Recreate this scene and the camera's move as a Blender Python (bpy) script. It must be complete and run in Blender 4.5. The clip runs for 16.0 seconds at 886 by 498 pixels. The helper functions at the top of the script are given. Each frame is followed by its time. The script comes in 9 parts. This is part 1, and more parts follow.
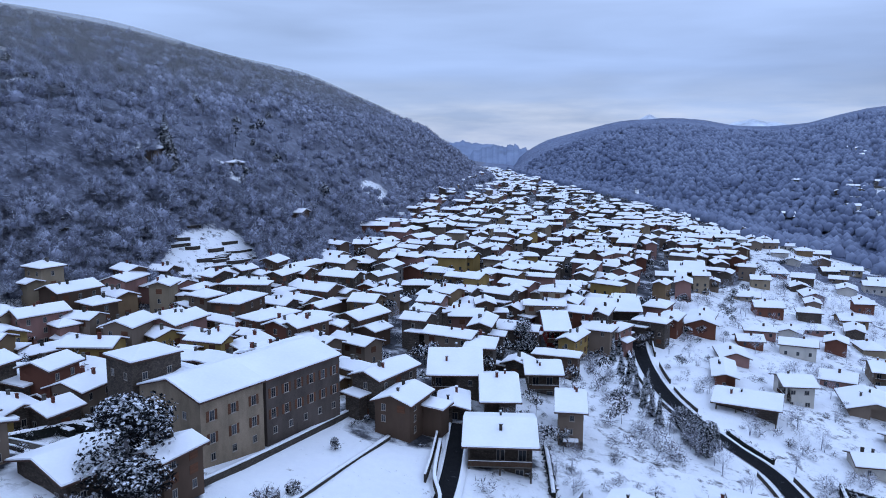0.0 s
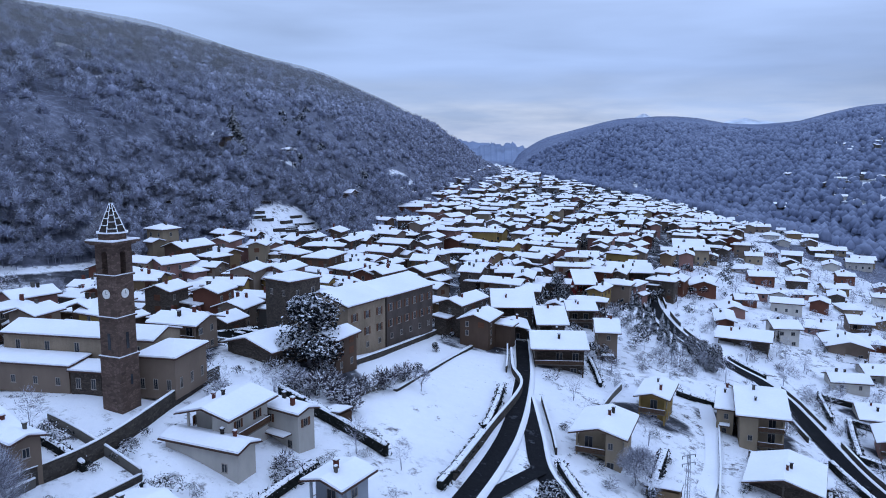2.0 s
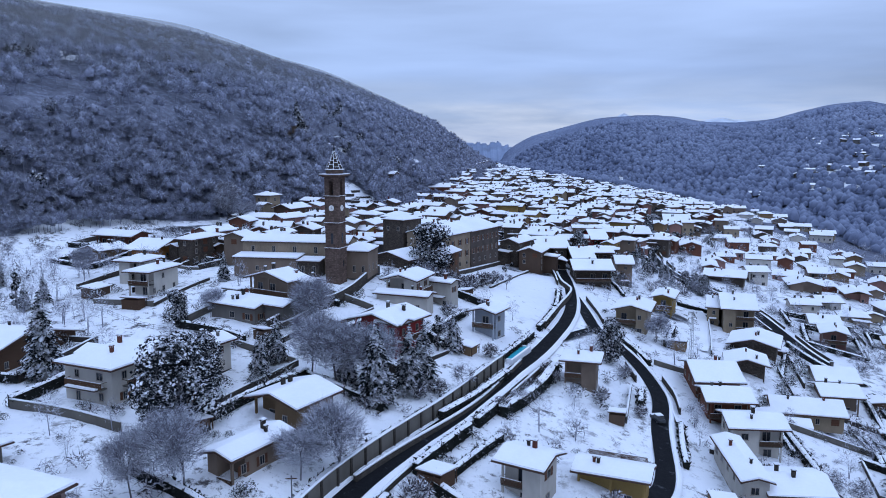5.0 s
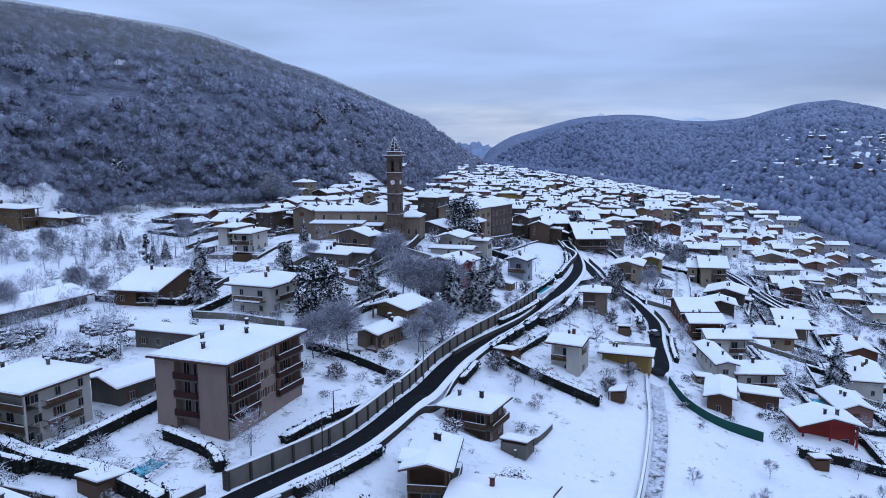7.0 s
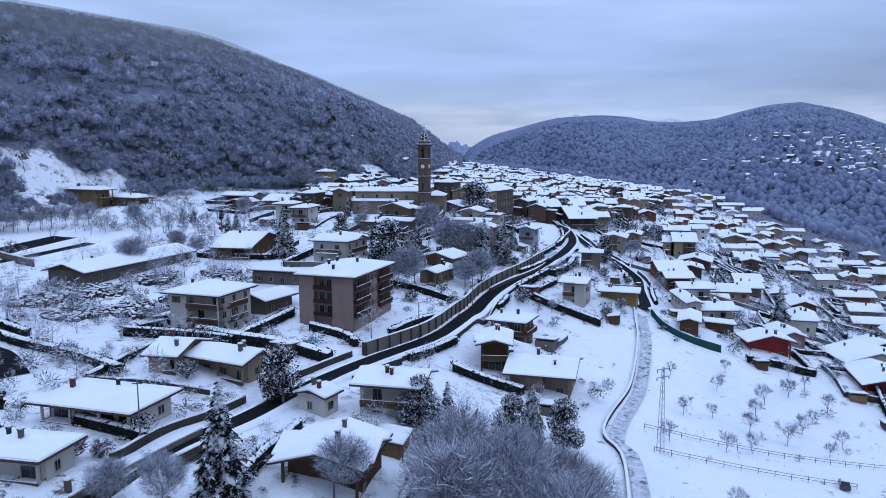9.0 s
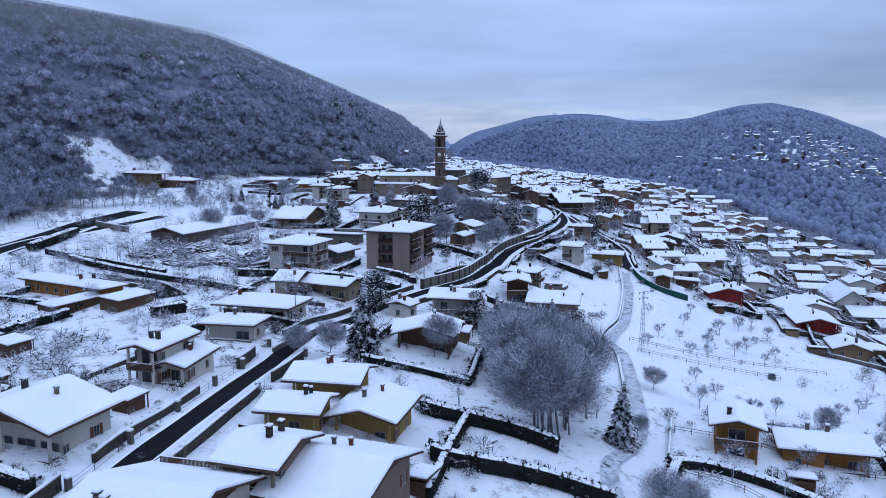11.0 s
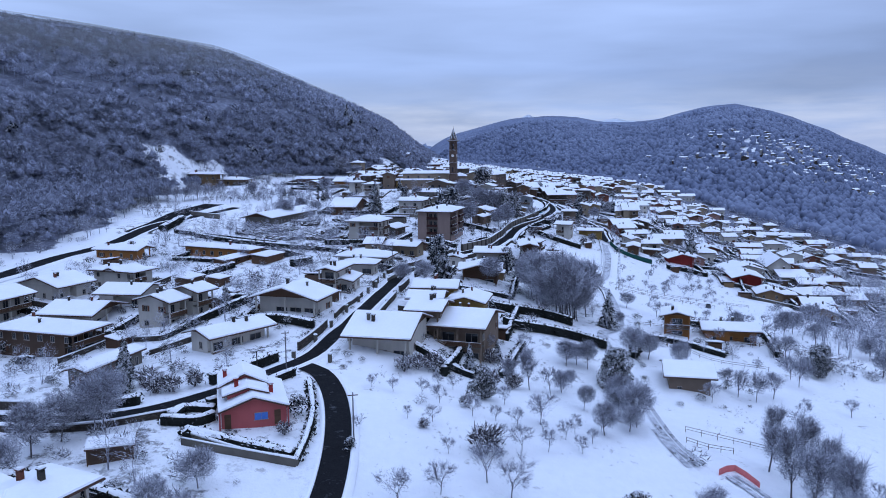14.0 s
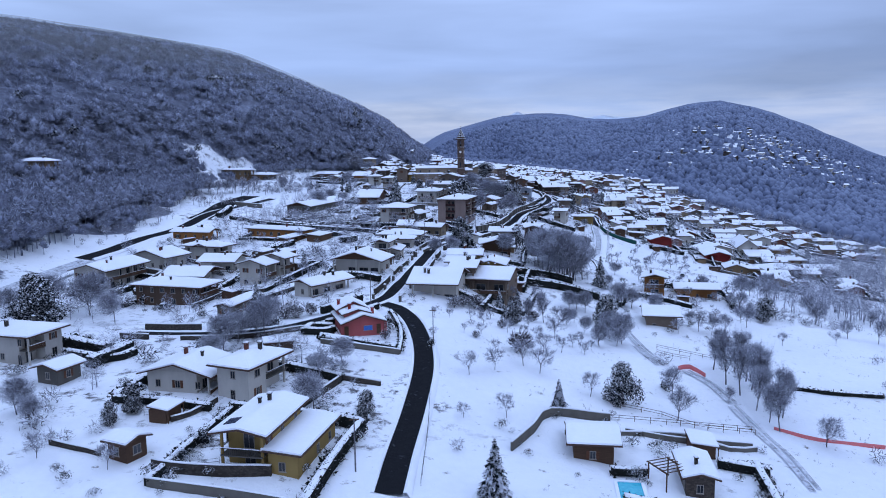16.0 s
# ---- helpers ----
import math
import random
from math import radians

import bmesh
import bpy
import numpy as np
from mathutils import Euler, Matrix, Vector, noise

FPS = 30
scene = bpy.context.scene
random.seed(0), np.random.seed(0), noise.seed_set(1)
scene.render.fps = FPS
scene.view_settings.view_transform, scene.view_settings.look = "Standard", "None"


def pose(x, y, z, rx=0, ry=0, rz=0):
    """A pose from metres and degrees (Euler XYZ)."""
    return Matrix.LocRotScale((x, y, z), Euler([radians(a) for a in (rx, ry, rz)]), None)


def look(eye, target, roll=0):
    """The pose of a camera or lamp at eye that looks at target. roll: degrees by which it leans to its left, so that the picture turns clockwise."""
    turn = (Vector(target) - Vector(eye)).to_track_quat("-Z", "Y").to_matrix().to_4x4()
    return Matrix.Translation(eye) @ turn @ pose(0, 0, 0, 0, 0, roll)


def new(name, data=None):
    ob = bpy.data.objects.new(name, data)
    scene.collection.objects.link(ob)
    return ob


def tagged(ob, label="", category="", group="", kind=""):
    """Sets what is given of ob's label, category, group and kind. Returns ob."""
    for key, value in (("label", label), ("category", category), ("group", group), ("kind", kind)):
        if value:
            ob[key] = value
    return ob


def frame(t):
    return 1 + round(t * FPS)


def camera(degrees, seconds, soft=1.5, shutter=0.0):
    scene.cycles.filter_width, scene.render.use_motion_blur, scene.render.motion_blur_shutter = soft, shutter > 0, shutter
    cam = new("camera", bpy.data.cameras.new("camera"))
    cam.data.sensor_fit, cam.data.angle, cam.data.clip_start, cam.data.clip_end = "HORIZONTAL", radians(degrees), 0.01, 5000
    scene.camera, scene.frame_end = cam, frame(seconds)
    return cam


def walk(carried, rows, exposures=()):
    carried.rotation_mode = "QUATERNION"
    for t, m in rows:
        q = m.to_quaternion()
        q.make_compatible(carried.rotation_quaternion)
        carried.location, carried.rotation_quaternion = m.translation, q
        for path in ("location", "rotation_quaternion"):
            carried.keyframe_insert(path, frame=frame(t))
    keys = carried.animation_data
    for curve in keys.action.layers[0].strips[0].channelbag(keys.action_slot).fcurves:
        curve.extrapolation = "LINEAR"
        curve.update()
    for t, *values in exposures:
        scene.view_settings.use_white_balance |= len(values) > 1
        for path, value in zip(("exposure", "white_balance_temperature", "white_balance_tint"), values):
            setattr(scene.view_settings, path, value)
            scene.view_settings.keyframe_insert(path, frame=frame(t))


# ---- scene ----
cam = camera(61.4, 16.0, soft=0.95)
PATH = [
    (0, (-0.003, -0.014, 69.996), (0.011, 1.966, 69.714), 0.2),
    (0.5, (-4.989, -11.398, 68.649), (-4.97, -9.417, 68.369), 0.1),
    (1, (-9.971, -22.861, 67.219), (-9.949, -20.88, 66.942), 0.1),
    (1.5, (-15.018, -34.202, 65.821), (-14.991, -32.222, 65.543), 0.2),
    (2, (-19.996, -46.026, 64.449), (-19.965, -44.046, 64.166), 0.2),
    (2.5, (-25.036, -57.549, 63.085), (-24.998, -55.57, 62.801), 0.1),
    (3, (-30.003, -69.093, 61.786), (-29.958, -67.114, 61.501), 0.2),
    (3.5, (-35.08, -80.888, 60.603), (-35.027, -78.909, 60.318), 0.1),
    (4, (-40.213, -92.617, 59.327), (-40.15, -90.639, 59.043), 0.2),
    (4.2, (-42.226, -97.343, 58.793), (-42.159, -95.364, 58.51), 0.2),
    (6.3, (-63.923, -147.899, 53.907), (-63.803, -145.922, 53.629), -0.4),
    (6.5, (-66.026, -152.733, 53.472), (-65.899, -150.756, 53.194), -0.4),
    (7, (-71.203, -164.758, 52.443), (-71.061, -162.782, 52.167), -0.4),
    (7.5, (-76.379, -176.66, 51.373), (-76.221, -174.686, 51.096), -0.4),
    (8, (-81.8, -189.224, 50.4), (-81.625, -187.251, 50.124), -0.3),
    (8.5, (-87.049, -201.377, 49.575), (-86.858, -199.405, 49.3), -0.2),
    (9, (-92.304, -213.368, 48.899), (-92.095, -211.398, 48.624), -0.2),
    (9.2, (-94.415, -218.155, 48.618), (-94.198, -216.186, 48.343), -0.3),
    (11.3, (-116.398, -268.655, 46.053), (-116.12, -266.695, 45.767), 0.2),
    (11.5, (-118.534, -273.487, 46.079), (-118.249, -271.528, 45.79), 0.1),
    (12, (-123.822, -285.873, 46.128), (-123.522, -283.917, 45.841), -0.1),
    (12.5, (-129.154, -298.118, 46.296), (-128.841, -296.163, 46.013), -0.2),
    (13, (-134.417, -310.439, 46.511), (-134.094, -308.485, 46.231), -0.3),
    (13.5, (-139.721, -322.702, 46.688), (-139.391, -320.748, 46.41), -0.3),
    (14, (-145.08, -335.39, 46.865), (-144.744, -333.438, 46.589), -0.4),
    (14.5, (-150.158, -347.503, 47.015), (-149.818, -345.552, 46.738), -0.5),
    (15, (-155.342, -359.65, 47.145), (-154.994, -357.7, 46.866), -0.5),
    (15.5, (-160.694, -372.064, 47.265), (-160.339, -370.116, 46.983), -0.6),
    (16, (-166.163, -384.575, 47.396), (-165.799, -382.629, 47.112), -0.7),
]
walk(cam, [(t, look(eye, target, roll)) for t, eye, target, roll in PATH], [(0.0, -0.07, 6500, 11), (9.0, -0.08, 6470, 11), (12.0, -0.11, 6410, 12), (14.0, -0.15, 6300, 14), (16.0, -0.15, 6270, 14)])
SKY, SUN = 1.0, 0.16

# ---- sky, light ----
def link(tree, a, b):
    tree.links.new(a, b)


world = bpy.data.worlds.new("overcast_dusk")
scene.world = world
world.use_nodes = True
wt = world.node_tree
wt.nodes.clear()
w_out = wt.nodes.new("ShaderNodeOutputWorld")
w_bg = wt.nodes.new("ShaderNodeBackground")
w_sky = wt.nodes.new("ShaderNodeTexSky")
w_sky.sky_type, w_sky.sun_disc = "NISHITA", False
w_sky.sun_elevation, w_sky.sun_rotation = radians(24), radians(150)
w_tc = wt.nodes.new("ShaderNodeTexCoord")
w_sep = wt.nodes.new("ShaderNodeSeparateXYZ")
link(wt, w_tc.outputs["Generated"], w_sep.inputs[0])
w_ramp = wt.nodes.new("ShaderNodeValToRGB")
w_ramp.color_ramp.elements[0].position, w_ramp.color_ramp.elements[0].color = 0.0, (0.390, 0.514, 0.804, 1)
w_ramp.color_ramp.elements[1].position, w_ramp.color_ramp.elements[1].color = 1.0, (1.0, 1.32, 2.0, 1)
for w_pos, w_col in ((0.03, (0.361, 0.492, 0.780, 1)), (0.09, (0.302, 0.434, 0.756, 1)), (0.2, (0.4, 0.545, 0.885, 1)), (0.45, (0.42, 0.57, 0.92, 1)), (0.75, (0.68, 0.9, 1.38, 1))):
    w_ramp.color_ramp.elements.new(w_pos).color = w_col
w_map = wt.nodes.new("ShaderNodeMapping")
w_map.inputs["Scale"].default_value = (1.2, 1.2, 9.0)
link(wt, w_tc.outputs["Generated"], w_map.inputs[0])
w_noise = wt.nodes.new("ShaderNodeTexNoise")
w_noise.inputs["Scale"].default_value, w_noise.inputs["Detail"].default_value = 1.9, 6.0
w_noise.inputs["Roughness"].default_value, w_noise.inputs["Distortion"].default_value = 0.45, 0.25
link(wt, w_map.outputs[0], w_noise.inputs["Vector"])
w_cloud = wt.nodes.new("ShaderNodeMapRange")
for w_i, w_v in enumerate((0.3, 0.72, 0.78, 1.3)):
    w_cloud.inputs[w_i + 1].default_value = w_v
link(wt, w_noise.outputs[0], w_cloud.inputs[0])
w_mul = wt.nodes.new("ShaderNodeVectorMath")
w_mul.operation = "SCALE"
link(wt, w_sep.outputs[2], w_ramp.inputs[0])
link(wt, w_ramp.outputs[0], w_mul.inputs[0])
link(wt, w_cloud.outputs[0], w_mul.inputs["Scale"])
w_dir = wt.nodes.new("ShaderNodeMapping")
w_dir.inputs["Scale"].default_value = (3.2, 3.2, 22.0)
link(wt, w_tc.outputs["Generated"], w_dir.inputs[0])
w_fleece = wt.nodes.new("ShaderNodeTexNoise")
w_fleece.inputs["Scale"].default_value, w_fleece.inputs["Detail"].default_value, w_fleece.inputs["Roughness"].default_value = 2.6, 6.0, 0.55
link(wt, w_dir.outputs[0], w_fleece.inputs["Vector"])
w_low = wt.nodes.new("ShaderNodeValToRGB")
w_low.color_ramp.elements[0].position, w_low.color_ramp.elements[0].color = 0.0, (0.55, 0.55, 0.55, 1)
w_low.color_ramp.elements[1].position, w_low.color_ramp.elements[1].color = 0.11, (0, 0, 0, 1)
w_low.color_ramp.elements.new(0.045).color = (0.5, 0.5, 0.5, 1)
w_low.color_ramp.elements.new(0.06).color = (0.12, 0.12, 0.12, 1)
link(wt, w_sep.outputs[2], w_low.inputs[0])
w_tuft = wt.nodes.new("ShaderNodeMapRange")
for w_i, w_v in enumerate((0.36, 0.66, 0.0, 1.0)):
    w_tuft.inputs[w_i + 1].default_value = w_v
link(wt, w_fleece.outputs[0], w_tuft.inputs[0])
w_bank = wt.nodes.new("ShaderNodeMath")
w_bank.operation = "MULTIPLY"
link(wt, w_low.outputs[0], w_bank.inputs[0])
link(wt, w_tuft.outputs[0], w_bank.inputs[1])
w_white = wt.nodes.new("ShaderNodeMix")
w_white.data_type = "RGBA"
w_white.inputs[7].default_value = (0.66, 0.74, 0.92, 1)
link(wt, w_bank.outputs[0], w_white.inputs[0])
link(wt, w_mul.outputs[0], w_white.inputs[6])
w_thin = wt.nodes.new("ShaderNodeVectorMath")
w_thin.operation = "MULTIPLY_ADD"
w_thin.inputs[1].default_value = (0.012, 0.012, 0.012)
link(wt, w_sky.outputs[0], w_thin.inputs[0])
link(wt, w_white.outputs[2], w_thin.inputs[2])
link(wt, w_thin.outputs[0], w_bg.inputs[0])
w_bg.inputs[1].default_value = SKY
link(wt, w_bg.outputs[0], w_out.inputs[0])

sun = new("sun", bpy.data.lights.new("sun", "SUN"))
sun.data.energy, sun.data.angle, sun.data.color = SUN, radians(40), (0.86, 0.9, 1.0)
sun.matrix_basis = look((0, 0, 300), (-90, 160, 0))


# ---- materials ----
def material(name, rough=0.8, metal=0.0):
    m = bpy.data.materials.new(name)
    m.use_nodes = True
    b = m.node_tree.nodes["Principled BSDF"]
    b.inputs["Roughness"].default_value, b.inputs["Metallic"].default_value = rough, metal
    if rough > 0.5:
        b.inputs["Specular IOR Level"].default_value = 0.1
    return m, m.node_tree, b


def noise_node(tree, scale, detail=4.0, rough=0.55, coords="Object", stretch=(1, 1, 1)):
    tc, mp, n = tree.nodes.new("ShaderNodeTexCoord"), tree.nodes.new("ShaderNodeMapping"), tree.nodes.new("ShaderNodeTexNoise")
    mp.inputs["Scale"].default_value = stretch
    n.inputs["Scale"].default_value, n.inputs["Detail"].default_value, n.inputs["Roughness"].default_value = scale, detail, rough
    link(tree, tc.outputs[coords], mp.inputs[0])
    link(tree, mp.outputs[0], n.inputs["Vector"])
    return n.outputs[0]


def ramp_node(tree, fac, stops):
    r = tree.nodes.new("ShaderNodeValToRGB")
    while len(r.color_ramp.elements) < len(stops):
        r.color_ramp.elements.new(0.5)
    for e, (p, c) in zip(r.color_ramp.elements, stops):
        e.position, e.color = p, (*c, 1)
    link(tree, fac, r.inputs[0])
    return r.outputs[0]


def mix_node(tree, fac, a, b, mode="MIX"):
    m = tree.nodes.new("ShaderNodeMix")
    m.data_type, m.blend_type = "RGBA", mode
    for sock, v in ((m.inputs[0], fac), (m.inputs[6], a), (m.inputs[7], b)):
        if isinstance(v, (int, float)):
            sock.default_value = v
        elif isinstance(v, tuple):
            sock.default_value = (*v, 1)
        else:
            link(tree, v, sock)
    return m.outputs[2]


def bump_node(tree, bsdf, height, strength, distance):
    b = tree.nodes.new("ShaderNodeBump")
    b.inputs["Strength"].default_value, b.inputs["Distance"].default_value = strength, distance
    link(tree, height, b.inputs["Height"])
    link(tree, b.outputs[0], bsdf.inputs["Normal"])


def random_tint(tree, colour, amount):
    """Shifts a colour a little from object to object."""
    info, mr = tree.nodes.new("ShaderNodeObjectInfo"), tree.nodes.new("ShaderNodeMapRange")
    mr.inputs[3].default_value, mr.inputs[4].default_value = 1 - amount, 1 + amount * 0.6
    link(tree, info.outputs["Random"], mr.inputs[0])
    v = tree.nodes.new("ShaderNodeVectorMath")
    v.operation = "SCALE"
    link(tree, colour, v.inputs[0])
    link(tree, mr.outputs[0], v.inputs["Scale"])
    return v.outputs[0]


def upward(tree, low, high):
    """How far a face looks up: where snow stays lying."""
    g, s, mr = tree.nodes.new("ShaderNodeNewGeometry"), tree.nodes.new("ShaderNodeSeparateXYZ"), tree.nodes.new("ShaderNodeMapRange")
    link(tree, g.outputs["True Normal"], s.inputs[0])
    mr.inputs[1].default_value, mr.inputs[2].default_value = low, high
    link(tree, s.outputs[2], mr.inputs[0])
    return mr.outputs[0]


SNOW_A, SNOW_B = (0.74, 0.77, 0.83), (0.88, 0.9, 0.93)


def snow_material():
    m, t, b = material("snow", 0.62)
    big = noise_node(t, 0.09, 5)
    fine = noise_node(t, 1.7, 6, 0.65)
    link(t, mix_node(t, 0.35, ramp_node(t, big, ((0.3, SNOW_A), (0.7, SNOW_B))), ramp_node(t, fine, ((0.25, SNOW_A), (0.75, SNOW_B)))), b.inputs["Base Color"])
    bump_node(t, b, fine, 0.35, 0.12)
    return m


def field_cover(t):
    """Snow on open land, thin over tufts of grass and brambles."""
    big, fine, tuft = noise_node(t, 0.03, 5), noise_node(t, 0.6, 6, 0.65), noise_node(t, 0.35, 8, 0.75)
    snow = mix_node(t, 0.4, ramp_node(t, big, ((0.3, SNOW_A), (0.7, SNOW_B))), ramp_node(t, fine, ((0.25, SNOW_A), (0.75, SNOW_B))))
    bare = ramp_node(t, tuft, ((0.61, (0, 0, 0)), (0.69, (1, 1, 1))))
    return mix_node(t, bare, snow, (0.2, 0.19, 0.18)), mix_node(t, 0.4, fine, tuft)


def garden_cover(t):
    """Snow over rough gardens: grass tufts, earth, prunings and footpaths showing through."""
    big, fine, tuft = noise_node(t, 0.06, 5), noise_node(t, 0.7, 6, 0.65), noise_node(t, 0.28, 9, 0.78)
    snow = mix_node(t, 0.4, ramp_node(t, big, ((0.3, SNOW_A), (0.7, SNOW_B))), ramp_node(t, fine, ((0.25, SNOW_A), (0.75, SNOW_B))))
    bare = mix_node(t, 1.0, ramp_node(t, tuft, ((0.53, (0, 0, 0)), (0.61, (1, 1, 1)))), ramp_node(t, big, ((0.4, (0.2, 0.2, 0.2)), (0.56, (1, 1, 1)))), "MULTIPLY")
    return mix_node(t, bare, snow, (0.085, 0.08, 0.085))


def litter_cover(t):
    """The floor of the woods: leaves and undergrowth with snow between."""
    big, fine = noise_node(t, 0.02, 6, 0.6), noise_node(t, 0.3, 8, 0.75)
    litter = ramp_node(t, fine, ((0.3, (0.08, 0.088, 0.12)), (0.5, (0.16, 0.175, 0.23)), (0.66, (0.32, 0.35, 0.44)), (0.82, (0.5, 0.54, 0.63))))
    return mix_node(t, ramp_node(t, big, ((0.35, (0, 0, 0)), (0.7, (0.5, 0.5, 0.5)))), litter, (0.14, 0.145, 0.185))


def forest_floor_material():
    m, t, b = material("forest_floor", 0.9)
    link(t, litter_cover(t), b.inputs["Base Color"])
    bump_node(t, b, noise_node(t, 0.3, 8, 0.75), 0.8, 2.0)
    return m


def town_cover(t):
    """Lanes and courts of the old town: wet paving, slush and snow left in the corners."""
    n, fine = noise_node(t, 0.11, 7, 0.7), noise_node(t, 0.9, 6, 0.7)
    base = ramp_node(t, n, ((0.44, (0.04, 0.042, 0.05)), (0.54, (0.12, 0.125, 0.145)), (0.64, (0.7, 0.73, 0.78))))
    return mix_node(t, 0.4, base, ramp_node(t, fine, ((0.3, (0.3, 0.3, 0.32)), (0.7, (1, 1, 1)))), "MULTIPLY")


def edge_share(t, name, fray, scale):
    """The share of a kind of cover, from its distance in metres past its border, frayed by noise."""
    at, mad, mr = t.nodes.new("ShaderNodeAttribute"), t.nodes.new("ShaderNodeMath"), t.nodes.new("ShaderNodeMapRange")
    at.attribute_name = name
    mad.operation = "MULTIPLY_ADD"
    link(t, noise_node(t, scale, 5, 0.65), mad.inputs[0])
    mad.inputs[1].default_value = fray
    link(t, at.outputs["Fac"], mad.inputs[2])
    mr.inputs[1].default_value, mr.inputs[2].default_value = fray / 2 - 0.8, fray / 2 + 0.8
    link(t, mad.outputs[0], mr.inputs[0])
    return mr.outputs[0]


def land_material():
    """The open land: smooth snow fields, rough gardens and the floor of the woods, running into one another."""
    m, t, b = material("snowy_land", 0.75)
    field, height = field_cover(t)
    col = mix_node(t, edge_share(t, "rough", 14, 0.12), field, garden_cover(t))
    col = mix_node(t, edge_share(t, "paved", 5, 0.25), col, town_cover(t))
    link(t, mix_node(t, edge_share(t, "wooded", 9, 0.2), col, litter_cover(t)), b.inputs["Base Color"])
    bump_node(t, b, height, 0.85, 0.7)
    return m


def height_share(tree, low, high, most):
    """Rises from 0 to most between two heights above the valley."""
    g, sep, mr = tree.nodes.new("ShaderNodeNewGeometry"), tree.nodes.new("ShaderNodeSeparateXYZ"), tree.nodes.new("ShaderNodeMapRange")
    link(tree, g.outputs["Position"], sep.inputs[0])
    mr.inputs[1].default_value, mr.inputs[2].default_value, mr.inputs[4].default_value = low, high, most
    link(tree, sep.outputs[2], mr.inputs[0])
    return mr.outputs[0]


def crown_material(name, dark, frost, low, high, bump_by=1.2):
    """Rounded bare crowns: a mesh of dark twigs, frost lying on their tops, each crown in its own tone."""
    m, t, b = material(name, 0.95)
    g, sep, mr = t.nodes.new("ShaderNodeNewGeometry"), t.nodes.new("ShaderNodeSeparateXYZ"), t.nodes.new("ShaderNodeMapRange")
    link(t, g.outputs["Normal"], sep.inputs[0])
    for k, v in enumerate((-0.25, 1.0, low, high)):
        mr.inputs[k + 1].default_value = v
    link(t, sep.outputs[2], mr.inputs[0])
    fine, twig, patch = noise_node(t, 1.5, 5, 0.75), noise_node(t, 0.5, 4, 0.7, stretch=(1, 1, 0.55)), noise_node(t, 0.012, 4, 0.6)
    mottle = mix_node(t, 0.55, fine, twig)
    add = t.nodes.new("ShaderNodeMath")
    add.operation = "ADD"
    link(t, mr.outputs[0], add.inputs[0])
    link(t, ramp_node(t, mottle, ((0.32, (0, 0, 0)), (0.68, (0.55, 0.55, 0.55)))), add.inputs[1])
    # paler up the hill: more frost, and the hilltop haze put into the colour
    with_haze = t.nodes.new("ShaderNodeMath")
    with_haze.operation = "ADD"
    link(t, add.outputs[0], with_haze.inputs[0])
    link(t, height_share(t, 35, 140, 0.45), with_haze.inputs[1])
    col = mix_node(t, with_haze.outputs[0], dark, frost)
    tone = ramp_node(t, patch, ((0.35, (0.78, 0.79, 0.83)), (0.65, (1.15, 1.14, 1.12))))
    col = mix_node(t, 1.0, col, tone, "MULTIPLY")
    isl = ramp_node(t, g.outputs["Random Per Island"], ((0.0, (0.84, 0.84, 0.87)), (1.0, (1.13, 1.13, 1.12))))
    link(t, mix_node(t, 1.0, col, isl, "MULTIPLY"), b.inputs["Base Color"])
    if bump_by:
        bump_node(t, b, mottle, 1.0, bump_by)
    return m


def hazed_slope_material():
    """Snow-dusted woods and clearings seen from more than a kilometre off, the valley's haze mixed into their colours.
    """
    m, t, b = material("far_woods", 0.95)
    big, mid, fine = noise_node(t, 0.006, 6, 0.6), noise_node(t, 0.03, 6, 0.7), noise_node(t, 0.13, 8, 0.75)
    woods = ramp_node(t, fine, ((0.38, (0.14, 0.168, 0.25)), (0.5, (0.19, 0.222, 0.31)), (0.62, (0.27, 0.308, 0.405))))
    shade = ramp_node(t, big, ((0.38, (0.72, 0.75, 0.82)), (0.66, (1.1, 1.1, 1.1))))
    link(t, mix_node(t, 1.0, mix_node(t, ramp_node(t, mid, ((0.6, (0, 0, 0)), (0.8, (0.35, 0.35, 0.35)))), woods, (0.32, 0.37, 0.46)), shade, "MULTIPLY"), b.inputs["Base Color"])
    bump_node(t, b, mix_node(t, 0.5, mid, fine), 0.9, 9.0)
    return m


def wall_material(name, colour, stain=0.25, grain=0.12):
    m, t, b = material(name, 0.88)
    big, fine = noise_node(t, 0.35, 6, 0.62, stretch=(1, 1, 0.45)), noise_node(t, 9.0, 5, 0.7)
    dark = tuple(c * (1 - stain) for c in colour)
    lite = tuple(min(1.0, c * (1 + stain * 0.4)) for c in colour)
    base = ramp_node(t, big, ((0.25, dark), (0.6, colour), (0.85, lite)))
    base = mix_node(t, grain, base, ramp_node(t, fine, ((0.3, dark), (0.7, lite))))
    link(t, random_tint(t, base, 0.12), b.inputs["Base Color"])
    bump_node(t, b, fine, 0.3, 0.02)
    return m


